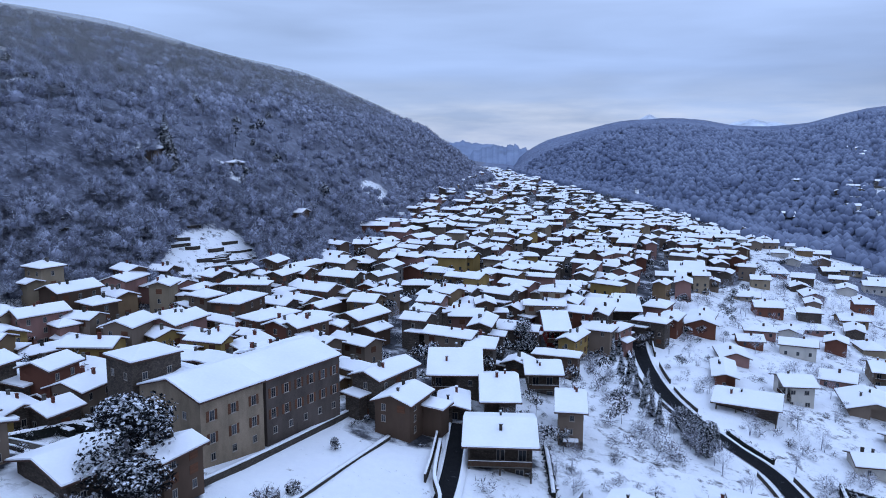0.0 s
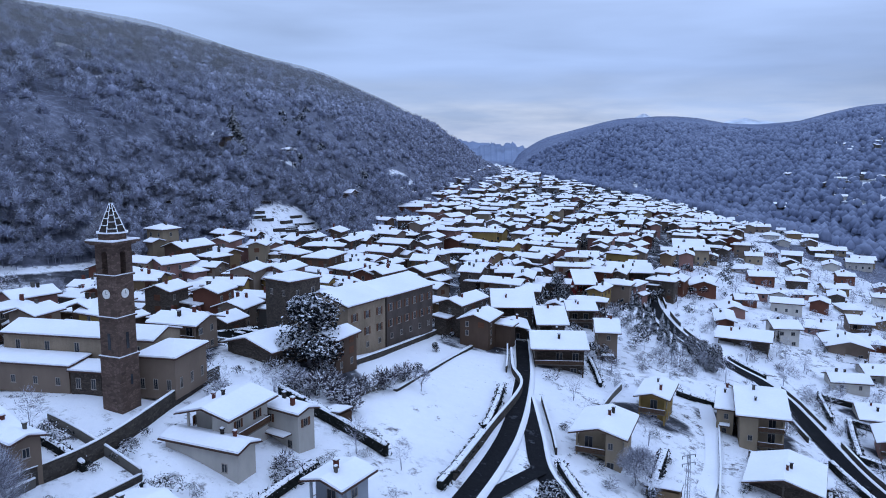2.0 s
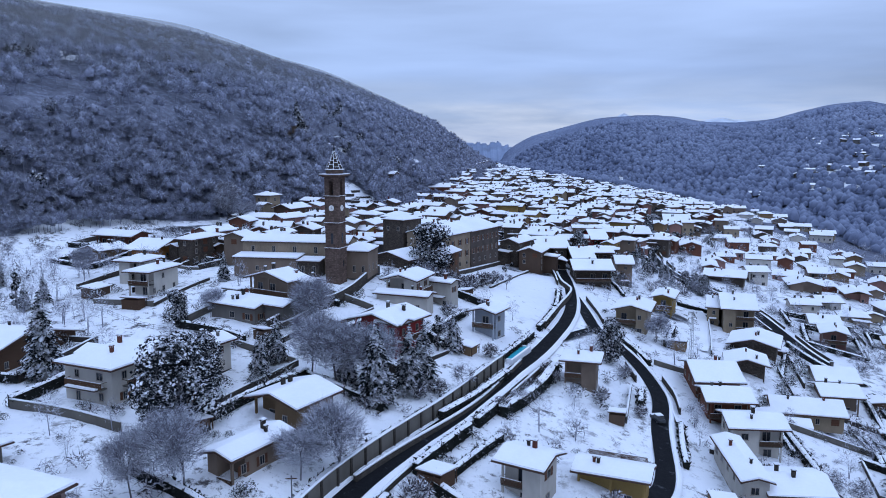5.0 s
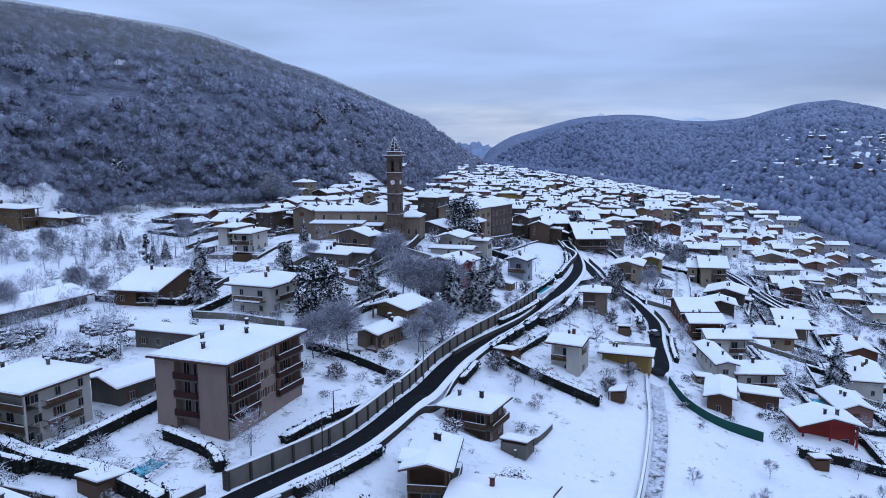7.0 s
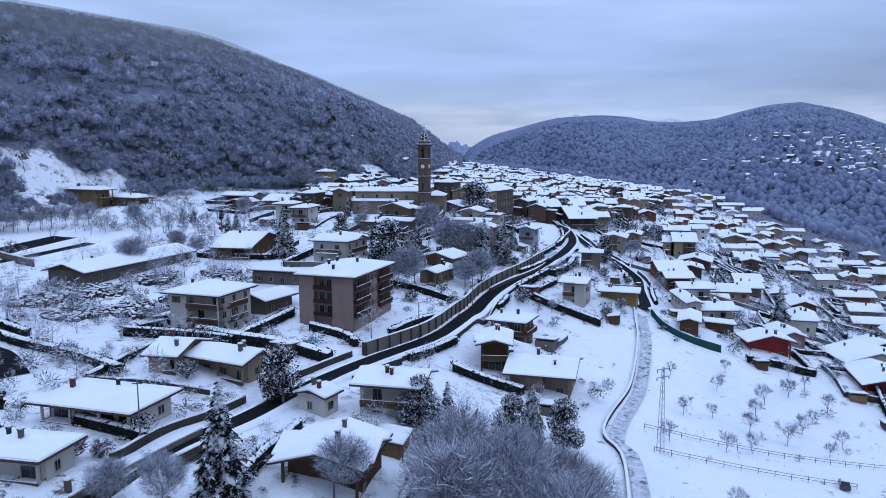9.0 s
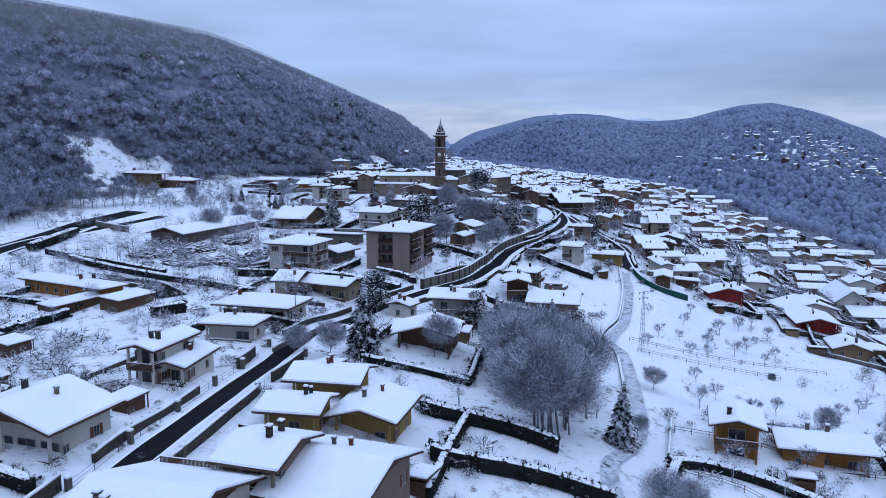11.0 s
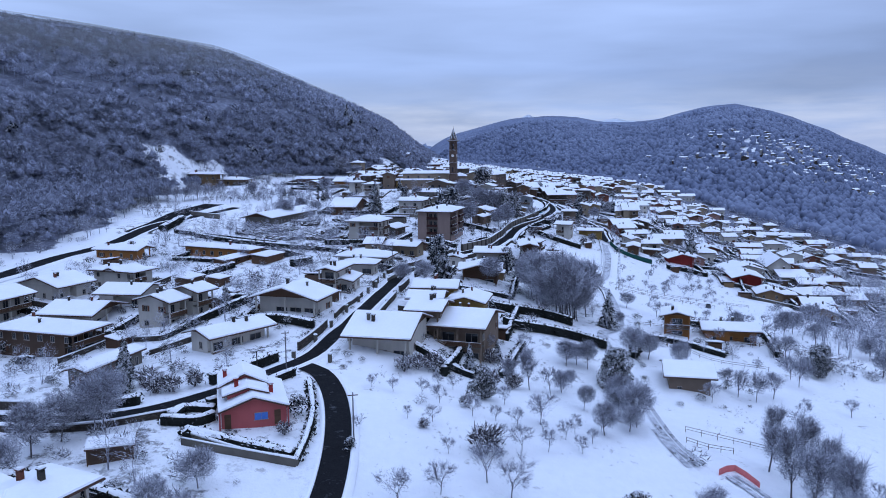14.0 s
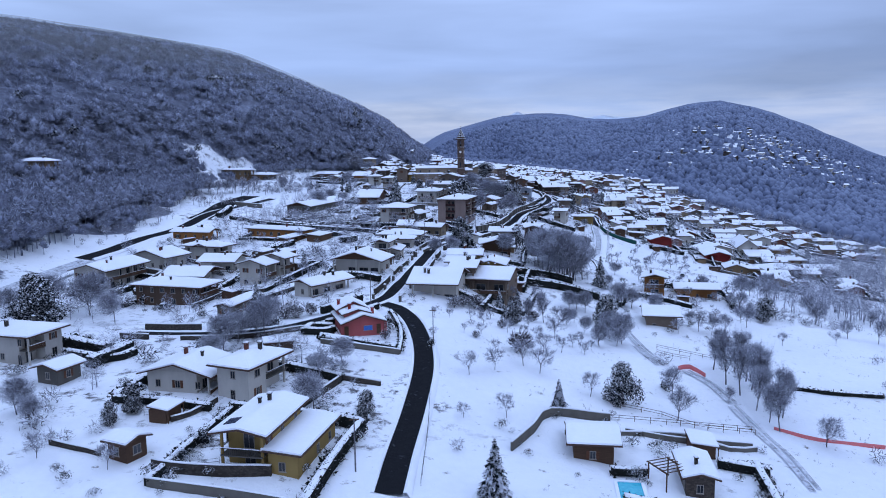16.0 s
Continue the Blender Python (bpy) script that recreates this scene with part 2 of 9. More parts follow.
def masonry_material(name, colour, size=0.45):
    m, t, b = material(name, 0.92)
    tc, v = t.nodes.new("ShaderNodeTexCoord"), t.nodes.new("ShaderNodeTexVoronoi")
    mp = t.nodes.new("ShaderNodeMapping")
    mp.inputs["Scale"].default_value = (1 / size, 1 / size, 1.8 / size)
    link(t, tc.outputs["Object"], mp.inputs[0])
    link(t, mp.outputs[0], v.inputs["Vector"])
    v.inputs["Scale"].default_value = 1.0
    edge = t.nodes.new("ShaderNodeTexVoronoi")
    edge.feature = "DISTANCE_TO_EDGE"
    edge.inputs["Scale"].default_value = 1.0
    link(t, mp.outputs[0], edge.inputs["Vector"])
    stone = ramp_node(t, v.outputs["Color"], ((0.1, tuple(c * 0.6 for c in colour)), (0.5, colour), (0.9, tuple(c * 1.35 for c in colour))))
    joint = ramp_node(t, edge.outputs[0], ((0.02, (1, 1, 1)), (0.1, (0, 0, 0))))
    base = mix_node(t, joint, stone, tuple(c * 0.75 for c in colour))
    big = noise_node(t, 0.3, 6)
    base = mix_node(t, 0.5, base, ramp_node(t, big, ((0.3, (0.45, 0.45, 0.45)), (0.7, (1, 1, 1)))), "MULTIPLY")
    link(t, random_tint(t, base, 0.15), b.inputs["Base Color"])
    bump_node(t, b, edge.outputs[0], 0.6, 0.04)
    return m


def wood_material(name, colour):
    m, t, b = material(name, 0.75)
    g = noise_node(t, 2.2, 6, 0.6, stretch=(0.3, 6, 6))
    link(t, random_tint(t, ramp_node(t, g, ((0.3, tuple(c * 0.55 for c in colour)), (0.7, colour))), 0.2), b.inputs["Base Color"])
    bump_node(t, b, g, 0.3, 0.01)
    return m


def plain_material(name, colour, rough=0.6, metal=0.0, vary=0.15, scale=3.0):
    m, t, b = material(name, rough, metal)
    n = noise_node(t, scale, 6, 0.65)
    link(t, ramp_node(t, n, ((0.3, tuple(c * (1 - vary) for c in colour)), (0.7, tuple(min(1, c * (1 + vary)) for c in colour)))), b.inputs["Base Color"])
    return m


def asphalt_material():
    """Wet asphalt with slush left between and beside the wheel tracks."""
    m, t, b = material("wet_asphalt", 0.45)
    n, s = noise_node(t, 5.0, 6, 0.7), noise_node(t, 0.45, 7, 0.7)
    slush = ramp_node(t, s, ((0.6, (0, 0, 0)), (0.74, (0.3, 0.3, 0.3))))
    b.inputs["Specular IOR Level"].default_value = 0.04
    link(t, mix_node(t, slush, ramp_node(t, n, ((0.3, (0.007, 0.0075, 0.009)), (0.7, (0.018, 0.019, 0.022)))), (0.3, 0.32, 0.36)), b.inputs["Base Color"])
    link(t, ramp_node(t, s, ((0.35, (0.7, 0.7, 0.7)), (0.6, (0.95, 0.95, 0.95)))), b.inputs["Roughness"])
    bump_node(t, b, n, 0.2, 0.01)
    return m


def track_material():
    """A trodden lane: packed snow, muddy only in places."""
    m, t, b = material("trodden_snow", 0.8)
    s, big = noise_node(t, 0.8, 8, 0.75), noise_node(t, 0.12, 4)
    mud = mix_node(t, 1.0, ramp_node(t, s, ((0.5, (0, 0, 0)), (0.6, (1, 1, 1)))), ramp_node(t, big, ((0.4, (0.15, 0.15, 0.15)), (0.6, (1, 1, 1)))), "MULTIPLY")
    link(t, mix_node(t, mud, ramp_node(t, s, ((0.3, (0.74, 0.77, 0.82)), (0.5, (0.5, 0.52, 0.57)))), (0.045, 0.042, 0.045)), b.inputs["Base Color"])
    bump_node(t, b, s, 0.5, 0.1)
    return m


def frosted_material(name, bare, snow_share, low=0.05, high=0.6, scale=1.2, snow=(0.74, 0.77, 0.84), soft=0.16, frost_haze=0.0):
    """Bark, twigs or leaves with snow on what faces up."""
    m, t, b = material(name, 0.85)
    n = noise_node(t, scale, 5, 0.7)
    patch = ramp_node(t, n, ((0.6 - snow_share * 0.4, (0, 0, 0)), (0.6 + soft - snow_share * 0.4, (1, 1, 1))))
    own = ramp_node(t, noise_node(t, scale * 0.21, 3), ((0.3, tuple(c * 0.7 for c in bare)), (0.7, tuple(c * 1.25 for c in bare))))
    up = upward(t, low, high)
    fac = t.nodes.new("ShaderNodeMath")
    fac.operation = "MULTIPLY"
    link(t, patch, fac.inputs[0])
    link(t, up, fac.inputs[1])
    share = fac.outputs[0]
    # height whitens the twigs further, for thicker frost and for painted haze
    if frost_haze:
        more = t.nodes.new("ShaderNodeMath")
        more.operation, more.use_clamp = "ADD", True
        link(t, share, more.inputs[0])
        link(t, height_share(t, 35, 140, frost_haze), more.inputs[1])
        share = more.outputs[0]
    link(t, random_tint(t, mix_node(t, share, own, snow), 0.1), b.inputs["Base Color"])
    return m


def glass_material():
    m, t, b = material("window_glass", 0.08)
    n = noise_node(t, 0.3, 2)
    link(t, random_tint(t, ramp_node(t, n, ((0.3, (0.012, 0.014, 0.018)), (0.7, (0.05, 0.055, 0.065)))), 0.5), b.inputs["Base Color"])
    return m


def water_material():
    m, t, b = material("pool_water", 0.06)
    n = noise_node(t, 1.5, 3)
    link(t, ramp_node(t, n, ((0.3, (0.03, 0.38, 0.5)), (0.7, (0.06, 0.5, 0.6)))), b.inputs["Base Color"])
    bump_node(t, b, n, 0.15, 0.03)
    return m


def cloud_material(name, low, high, thin, thick):
    """A veil of cloud on the hill: nothing below one height, dense above another, ragged between."""
    m = bpy.data.materials.new(name)
    m.use_nodes = True
    t = m.node_tree
    t.nodes.clear()
    out, mix, clear = t.nodes.new("ShaderNodeOutputMaterial"), t.nodes.new("ShaderNodeMixShader"), t.nodes.new("ShaderNodeBsdfTransparent")
    add, dif, tra = t.nodes.new("ShaderNodeAddShader"), t.nodes.new("ShaderNodeBsdfDiffuse"), t.nodes.new("ShaderNodeBsdfTranslucent")
    dif.inputs[0].default_value = (0.2, 0.2, 0.2, 1)
    tra.inputs[0].default_value = (0.2, 0.2, 0.2, 1)
    link(t, dif.outputs[0], add.inputs[0])
    link(t, tra.outputs[0], add.inputs[1])
    wisp = ramp_node(t, noise_node(t, 0.011, 6, 0.6), ((0.25, (thin,) * 3), (0.75, (thick,) * 3)))
    rise = height_share(t, low, high, 1.0)
    mul = t.nodes.new("ShaderNodeMath")
    mul.operation = "MULTIPLY"
    link(t, wisp, mul.inputs[0])
    link(t, rise, mul.inputs[1])
    link(t, mul.outputs[0], mix.inputs[0])
    link(t, clear.outputs[0], mix.inputs[1])
    link(t, add.outputs[0], mix.inputs[2])
    link(t, mix.outputs[0], out.inputs[0])
    return m


MAT = {
    # the far slope's crowns carry painted haze in their paler, bluer colours
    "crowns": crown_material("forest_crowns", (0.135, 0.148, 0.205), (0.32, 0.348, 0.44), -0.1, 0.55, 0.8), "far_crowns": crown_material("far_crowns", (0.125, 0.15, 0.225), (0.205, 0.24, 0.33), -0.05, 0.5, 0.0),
    "snow": snow_material(), "field": land_material(), "forest": forest_floor_material(), "far": hazed_slope_material(),
    "white": wall_material("white_stucco", (0.493, 0.465, 0.419)), "cream": wall_material("cream_stucco", (0.285, 0.226, 0.158)),
    "beige": wall_material("beige_stucco", (0.2, 0.152, 0.118)), "ochre": wall_material("ochre_stucco", (0.2, 0.134, 0.078)),
    "yellow": wall_material("yellow_stucco", (0.31, 0.212, 0.078)), "orange": wall_material("orange_stucco", (0.29, 0.13, 0.045)),
    "red": wall_material("red_stucco", (0.27, 0.042, 0.038)), "pink": wall_material("pink_stucco", (0.26, 0.145, 0.125)),
    "brick": wall_material("brick_red_stucco", (0.143, 0.06, 0.041)), "rose": wall_material("rose_red_stucco", (0.36, 0.095, 0.095)), "paleblue": wall_material("pale_blue_stucco", (0.327, 0.36, 0.404)),
    "grey": wall_material("grey_stucco", (0.159, 0.147, 0.135)), "weathered": wall_material("weathered_cream_plaster", (0.3, 0.235, 0.17), 0.62, 0.3), "sooty": wall_material("sooty_brown_plaster", (0.105, 0.085, 0.075), 0.6, 0.3), "mauve": wall_material("mauve_brown_stucco", (0.263, 0.195, 0.17)),
    "brown": wall_material("brown_stucco", (0.107, 0.071, 0.052)), "concrete": wall_material("bare_concrete", (0.131, 0.121, 0.107), 0.35),
    "stone": masonry_material("rubble_stone", (0.099, 0.08, 0.067)), "tower_stone": masonry_material("dressed_stone", (0.134, 0.093, 0.076), 0.7),
    "dark_wall": masonry_material("dark_rubble", (0.063, 0.054, 0.047), 0.5),
    "railing": wood_material("dark_red_railing", (0.06, 0.026, 0.024)), "wood": wood_material("dark_timber", (0.12, 0.07, 0.045)), "shutter": wood_material("brown_shutter", (0.16, 0.075, 0.045)),
    "green_shutter": plain_material("green_shutter", (0.05, 0.1, 0.07), 0.7), "blue_shutter": plain_material("blue_shutter", (0.08, 0.16, 0.42), 0.6),
    "tile": plain_material("brown_roof_edge", (0.09, 0.055, 0.045), 0.85), "frame": plain_material("painted_frame", (0.3, 0.27, 0.24), 0.6),
    "iron": plain_material("dark_iron", (0.03, 0.03, 0.033), 0.5, 0.5), "zinc": plain_material("grey_zinc", (0.35, 0.36, 0.38), 0.45, 0.6),
    "glass": glass_material(), "asphalt": asphalt_material(), "track": track_material(), "water": water_material(),
    "clay": plain_material("red_clay", (0.12, 0.045, 0.033), 0.8), "clock": plain_material("white_dial", (0.75, 0.74, 0.7), 0.5),
    "net": plain_material("orange_plastic_net", (0.62, 0.17, 0.17), 0.7), "blue": plain_material("blue_sheet", (0.05, 0.16, 0.5), 0.5),
    "solar": plain_material("solar_panel_glass", (0.015, 0.02, 0.045), 0.15), "car": plain_material("dark_car_paint", (0.06, 0.065, 0.075), 0.3, 0.3),
    "green_net": plain_material("dark_green_screen", (0.012, 0.06, 0.05), 0.7),
    "bark": frosted_material("bark", (0.075, 0.066, 0.072), 0.6, -0.1, 0.6), "twig": frosted_material("frosted_twigs", (0.15, 0.146, 0.182), 0.66, -0.35, 0.75, snow=(0.6, 0.63, 0.71)),
    "wood_twig": frosted_material("forest_twigs", (0.17, 0.182, 0.235), 0.5, -0.4, 0.8, 0.4, (0.44, 0.475, 0.57), frost_haze=0.4),
    "needle": frosted_material("conifer_needles", (0.009, 0.013, 0.014), 0.33, 0.3, 0.7, 0.9, soft=0.07),
    "leaf": frosted_material("evergreen_leaves", (0.01, 0.012, 0.014), 0.3, 0.1, 0.5, 1.6, soft=0.07),
    "hedge": frosted_material("hedge_leaves", (0.014, 0.016, 0.015), 0.2, 0.5, 0.95, 2.0),
    "shrub": frosted_material("shrub_twigs", (0.06, 0.052, 0.062), 0.58, 0.1, 0.8, 2.0),
}


# ---- mesh helpers ----
class Shape:
    """Vertices and faces gathered for one mesh."""

    def __init__(self):
        self.v, self.f = [], []

    def add(self, verts, faces):
        n = len(self.v)
        self.v += [tuple(p) for p in verts]
        self.f += [tuple(i + n for i in q) for q in faces]
        return self

    def box(self, x0, x1, y0, y1, z0, z1):
        return self.add([(x0, y0, z0), (x1, y0, z0), (x1, y1, z0), (x0, y1, z0), (x0, y0, z1), (x1, y0, z1), (x1, y1, z1), (x0, y1, z1)],
                        [(0, 3, 2, 1), (4, 5, 6, 7), (0, 1, 5, 4), (1, 2, 6, 5), (2, 3, 7, 6), (3, 0, 4, 7)])

    def prism(self, ring, z0, z1):
        n = len(ring)
        self.add([(x, y, z0) for x, y in ring] + [(x, y, z1) for x, y in ring],
                 [tuple(range(n - 1, -1, -1)), tuple(range(n, 2 * n))] + [(i, (i + 1) % n, n + (i + 1) % n, n + i) for i in range(n)])
        return self

    def tube(self, a, b, ra, rb, n=6):
        a, b = Vector(a), Vector(b)
        q = (b - a).to_track_quat("Z", "Y")
        ring = [(math.cos(2 * math.pi * k / n), math.sin(2 * math.pi * k / n)) for k in range(n)]
        return self.add([a + q @ Vector((c * ra, s * ra, 0)) for c, s in ring] + [b + q @ Vector((c * rb, s * rb, 0)) for c, s in ring],
                        [(i, (i + 1) % n, n + (i + 1) % n, n + i) for i in range(n)] + [tuple(range(n - 1, -1, -1)), tuple(range(n, 2 * n))])

    def pipe(self, points, r, n=4):
        """One tube along a line of points."""
        p = [Vector(q) for q in points]
        k0 = len(self.v)
        for i, q in enumerate(p):
            d = (p[min(i + 1, len(p) - 1)] - p[max(i - 1, 0)]).to_track_quat("Z", "Y")
            self.v += [tuple(q + d @ Vector((math.cos(2 * math.pi * k / n) * r, math.sin(2 * math.pi * k / n) * r, 0))) for k in range(n)]
        self.f += [(k0 + i * n + k, k0 + i * n + (k + 1) % n, k0 + (i + 1) * n + (k + 1) % n, k0 + (i + 1) * n + k) for i in range(len(p) - 1) for k in range(n)]
        return self

    def lattice(self, xs, zs, filled, y0, y1):
        """A flat plate from y0 to y1, cut on a grid; filled(i, j) says which cells are solid."""
        nx, nz, k0 = len(xs), len(zs), len(self.v)
        self.v += [(x, y, z) for y in (y0, y1) for z in zs for x in xs]

        def at(i, j, s):
            return k0 + s * nx * nz + j * nx + i

        on = {(i, j) for i in range(nx - 1) for j in range(nz - 1) if filled(i, j)}
        for i, j in on:
            self.f.append((at(i, j, 0), at(i + 1, j, 0), at(i + 1, j + 1, 0), at(i, j + 1, 0)))
            for di, dj, e in ((-1, 0, ((0, 0), (0, 1))), (1, 0, ((1, 1), (1, 0))), (0, -1, ((1, 0), (0, 0))), (0, 1, ((0, 1), (1, 1)))):
                if (i + di, j + dj) not in on:
                    (a, b), (c, d) = e
                    self.f.append((at(i + a, j + b, 0), at(i + c, j + d, 0), at(i + c, j + d, 1), at(i + a, j + b, 1)))
        return self

    def mesh(self, name, mat, smooth=False):
        me = bpy.data.meshes.new(name)
        me.from_pydata(self.v, [], self.f)
        me.materials.append(MAT[mat])
        if smooth:
            me.shade_smooth()
        return me


def soften(me, width, segments=2):
    bm = bmesh.new()
    bm.from_mesh(me)
    bmesh.ops.recalc_face_normals(bm, faces=bm.faces)
    bmesh.ops.bevel(bm, geom=bm.edges[:], offset=width, segments=segments, affect="EDGES", clamp_overlap=True)
    bm.to_mesh(me)
    bm.free()
    return me


def part(name, me, parent, label="", at=(0, 0, 0), turn=0.0, scale=None):
    ob = new(name, me)
    ob.parent = parent
    ob.location, ob.rotation_euler = at, (0, 0, turn)
    if scale:
        ob.scale = scale
    return tagged(ob, label) if label else ob


def thing(name, x, y, z, rot, label, category, group="", kind=""):
    ob = new(name)
    ob.matrix_basis = pose(x, y, z, 0, 0, rot)
    ob.empty_display_size = 0.5
    return tagged(ob, label, category, group, kind)


def raw_mesh(name, verts, faces, mat, smooth=False):
    """A mesh from numpy arrays; all faces triangles or all quads."""
    me = bpy.data.meshes.new(name)
    verts, faces = np.asarray(verts, np.float32), np.asarray(faces, np.int32)
    k = faces.shape[1]
    me.vertices.add(len(verts))
    me.vertices.foreach_set("co", verts.ravel())
    me.loops.add(faces.size)
    me.loops.foreach_set("vertex_index", faces.ravel())
    me.polygons.add(len(faces))
    me.polygons.foreach_set("loop_start", np.arange(0, faces.size, k, dtype=np.int32))
    me.update(calc_edges=True)
    me.materials.append(MAT[mat])
    if smooth:
        me.shade_smooth()
    return me


SHARED = {}


def shared(key, make):
    if key not in SHARED:
        SHARED[key] = make()
    return SHARED[key]


def level(x, y):
    return float(ground_height(x, y))


# ---- the land ----
HEIGHTS = (
    (8, 2, -7, -16, -20, -24, -32, -43, -57, -72),
    (4, 3, 2, -6, -16, -19, -29, -43, -56, -68),
    (3, 1, 7, 11, -10, -17, -29, -42, -53, -63),
    (7, 5, 5, 12, -2, -18, -29, -39, -48, -57),
    (14, 16, 16, 20, 21, -5, -23, -31, -40, -50),
    (19, 22, 24, 24, 23, 8, -9, -22, -31, -42),
    (23, 24, 24, 21, 14, 10, 0, -14, -24, -33),
    (25, 24, 24, 22, 18, 13, 5, -8, -17, -22),
    (26, 25, 24, 22, 19, 14, 9, 2, -4, -6),
    (27, 25, 23, 21, 18, 15, 14, 14, 13, 12),
)
MOUNDS = (
    (-69, 69, 30, 3.3),
    (-205, -165, 30, -3.6),
    (-73, 165, 45, -3.7),
    (-23, -60, 30, -4.4),
    (-143, 15, 45, -3.6),
    (-140, -161, 30, 2.1),
    (-85, -193, 30, -2.5),
    (209, 445, 14, -3.9),
    (-49, -32, 14, -3.5),
    (-118, -280, 30, -2.4),
    (-160, -225, 30, 1.5),
    (-136, -42, 20, -3.1),
    (61, 52, 14, -2.9),
    (48, 280, 14, 2.9),
    (-21, -148.6, 20, 2.7),
    (-183, 102, 14, 2.8),
    (-86, -163, 14, 2.4),
    (-112, -195, 14, -2.1),
    (-67, -78, 14, -2.4),
    (0, 115, 45, 1.1),
    (-92, -247, 14, -1.6),
    (-216, -23, 30, 2.3),
)
TABLE = np.array(HEIGHTS, float)
PADS = []


def bump(t):
    t = np.clip(t, 0.0, 1.0)
    return t * t * (3 - 2 * t)


def spline(s, n):
    s = np.clip(s, 0, n - 3.0001)
    i = np.floor(s).astype(int)
    f = s - i
    return i, ((1 - f) ** 3 / 6, (3 * f ** 3 - 6 * f ** 2 + 4) / 6, (-3 * f ** 3 + 3 * f ** 2 + 3 * f + 1) / 6, f ** 3 / 6)


def hill_foot(y):
    """The line at which the wooded hill rises out of the village."""
    return -250 + 205 * bump((y - 20) / 320) + 0.19 * np.clip(y - 322, 0, 640)


def ground_height(x, y):
    """The land: village terrace, wooded hill on one side, valley and far slope on the other."""
    x, y = np.asarray(x, float), np.asarray(y, float)
    i, wi = spline((x + 270) / 72, 10)
    j, wj = spline((y + 335) / 120, 10)
    z = 0
    for a in range(4):
        for b in range(4):
            z = z + wi[a] * wj[b] * TABLE[j + b, i + a]
    for mx, my, mr, mz in MOUNDS:
        z = z + mz * np.exp(-((x - mx) ** 2 + (y - my) ** 2) / mr ** 2)
    z = z - 0.16 * np.clip(x - 205, 0, 340) * bump((x - 205) / 120)
    up = hill_foot(y) - x
    hill = 0.56 * np.log1p(np.exp(np.clip(up, -200, 90) / 14)) * 14 + 0.31 * np.clip(up - 90, 0, 150) + 0.13 * np.clip(up - 240, 0, 700)
    hill = hill * (1 + 0.22 * bump((y - 200) / 400)) + 11 * bump((up - 2) / 28) * np.exp(-((y - 130) / 60) ** 2)
    hill = hill * (1 - 0.6 * bump((y - 1000) / 700))
    z = z + hill
    # the far slope, in polar terms round the middle of the flight
    u, v = x + 80, y + 190
    r, az = np.hypot(u, v), np.degrees(np.arctan2(u, v))
    crest = 60 + 80 * np.exp(-((az - 17) / 7) ** 2) + 105 * np.exp(-((az - 31) / 6) ** 2) - 150 * bump((az - 36) / 14) - 110 * bump((10 - az) / 6)
    near = 200 + 230 / np.sin(np.radians(np.clip(az, 7, 90)))
    far = -62 + (crest + 62) * np.clip((r - near) / np.maximum(2300 - near, 400), 0, 1) ** 0.8 - 0.2 * np.clip(r - 2300, 0, 900)
    far = np.where(az > 2, far, -120)
    d = np.clip(z - far, -60, 60)
    z = np.maximum(z, far) + 4 * np.exp(-np.abs(d) / 8)
    if PADS and x.size < 400:
        p = np.array(PADS)
        q = (x[..., None] - p[:, 0]) ** 2 + (y[..., None] - p[:, 1]) ** 2
        z = z + (p[:, 3] * np.exp(-(q / p[:, 2] ** 2) ** 2)).sum(-1)
    else:
        for px, py, pr, pz in PADS:
            z = z + pz * np.exp(-(((x - px) ** 2 + (y - py) ** 2) / pr ** 2) ** 2)
    return z


def level_ground(x, y, size, height, least=-4.0, most=4.5):
    """Levels the plot that a house stands on."""
    lift = min(max(height - float(ground_height(x, y)), least), most)
    PADS.append((x, y, 0.55 * size + 2.2, lift))


def axis(near_lo, near_hi, step, far_lo, far_hi):
    vals, s = list(np.arange(near_lo, near_hi + 0.1, step)), step
    lo, hi = near_lo, near_hi
    while lo > far_lo or hi < far_hi:
        s = min(s * 1.12, 70)
        if hi < far_hi:
            hi += s
            vals.append(hi)
        if lo > far_lo:
            lo -= s
            vals.insert(0, lo)
    return np.array(vals)


CLEARINGS = ((-118, 322, 10, 11), (-97, 357, 9, 9), (-284, -14, 15, 12), (-80, 264, 16, 32), (-40, 490, 10, 30), (-190, 345, 8, 10), (-232, 400, 10, 10), (-230, 300, 9, 16))
OPEN_FIELDS = ((-16, 112, 26, 34), (-20, -95, 42, 70), (5, -60, 30, 40), (-75, -245, 70, 55), (-115, -225, 30, 40), (-20, -200, 70, 50), (-95, -330, 120, 60), (-215, -300, 40, 40),
               (70, 225, 30, 60), (95, 300, 30, 40), (-135, 10, 26, 22), (-190, 60, 30, 30), (-240, -80, 30, 60), (60, -130, 60, 90), (-34, 55, 10, 12))


def inside(x, y, ovals):
    """Metres inside the nearest oval, below zero outside all."""
    d = np.full(np.shape(x), -99.0)
    for ox, oy, rx, ry in ovals:
        d = np.maximum(d, (1 - np.sqrt(((x - ox) / rx) ** 2 + ((y - oy) / ry) ** 2)) * min(rx, ry))
    return d


def open_slope(x, y):
    """Snow lying open between the woods, in metres inside: the bank behind the villa, the terraces, small clearings."""
    u, v = (x + 214) * 0.8 + (y - 116) * 0.6, -(x + 214) * 0.6 + (y - 116) * 0.8
    bank = np.minimum(11 + 0.12 * (10 - u) - np.abs(v + 2 + 2.0 * np.sin(u * 0.25)), 25 - np.abs(u))
    return np.maximum(bank, inside(x, y, CLEARINGS))


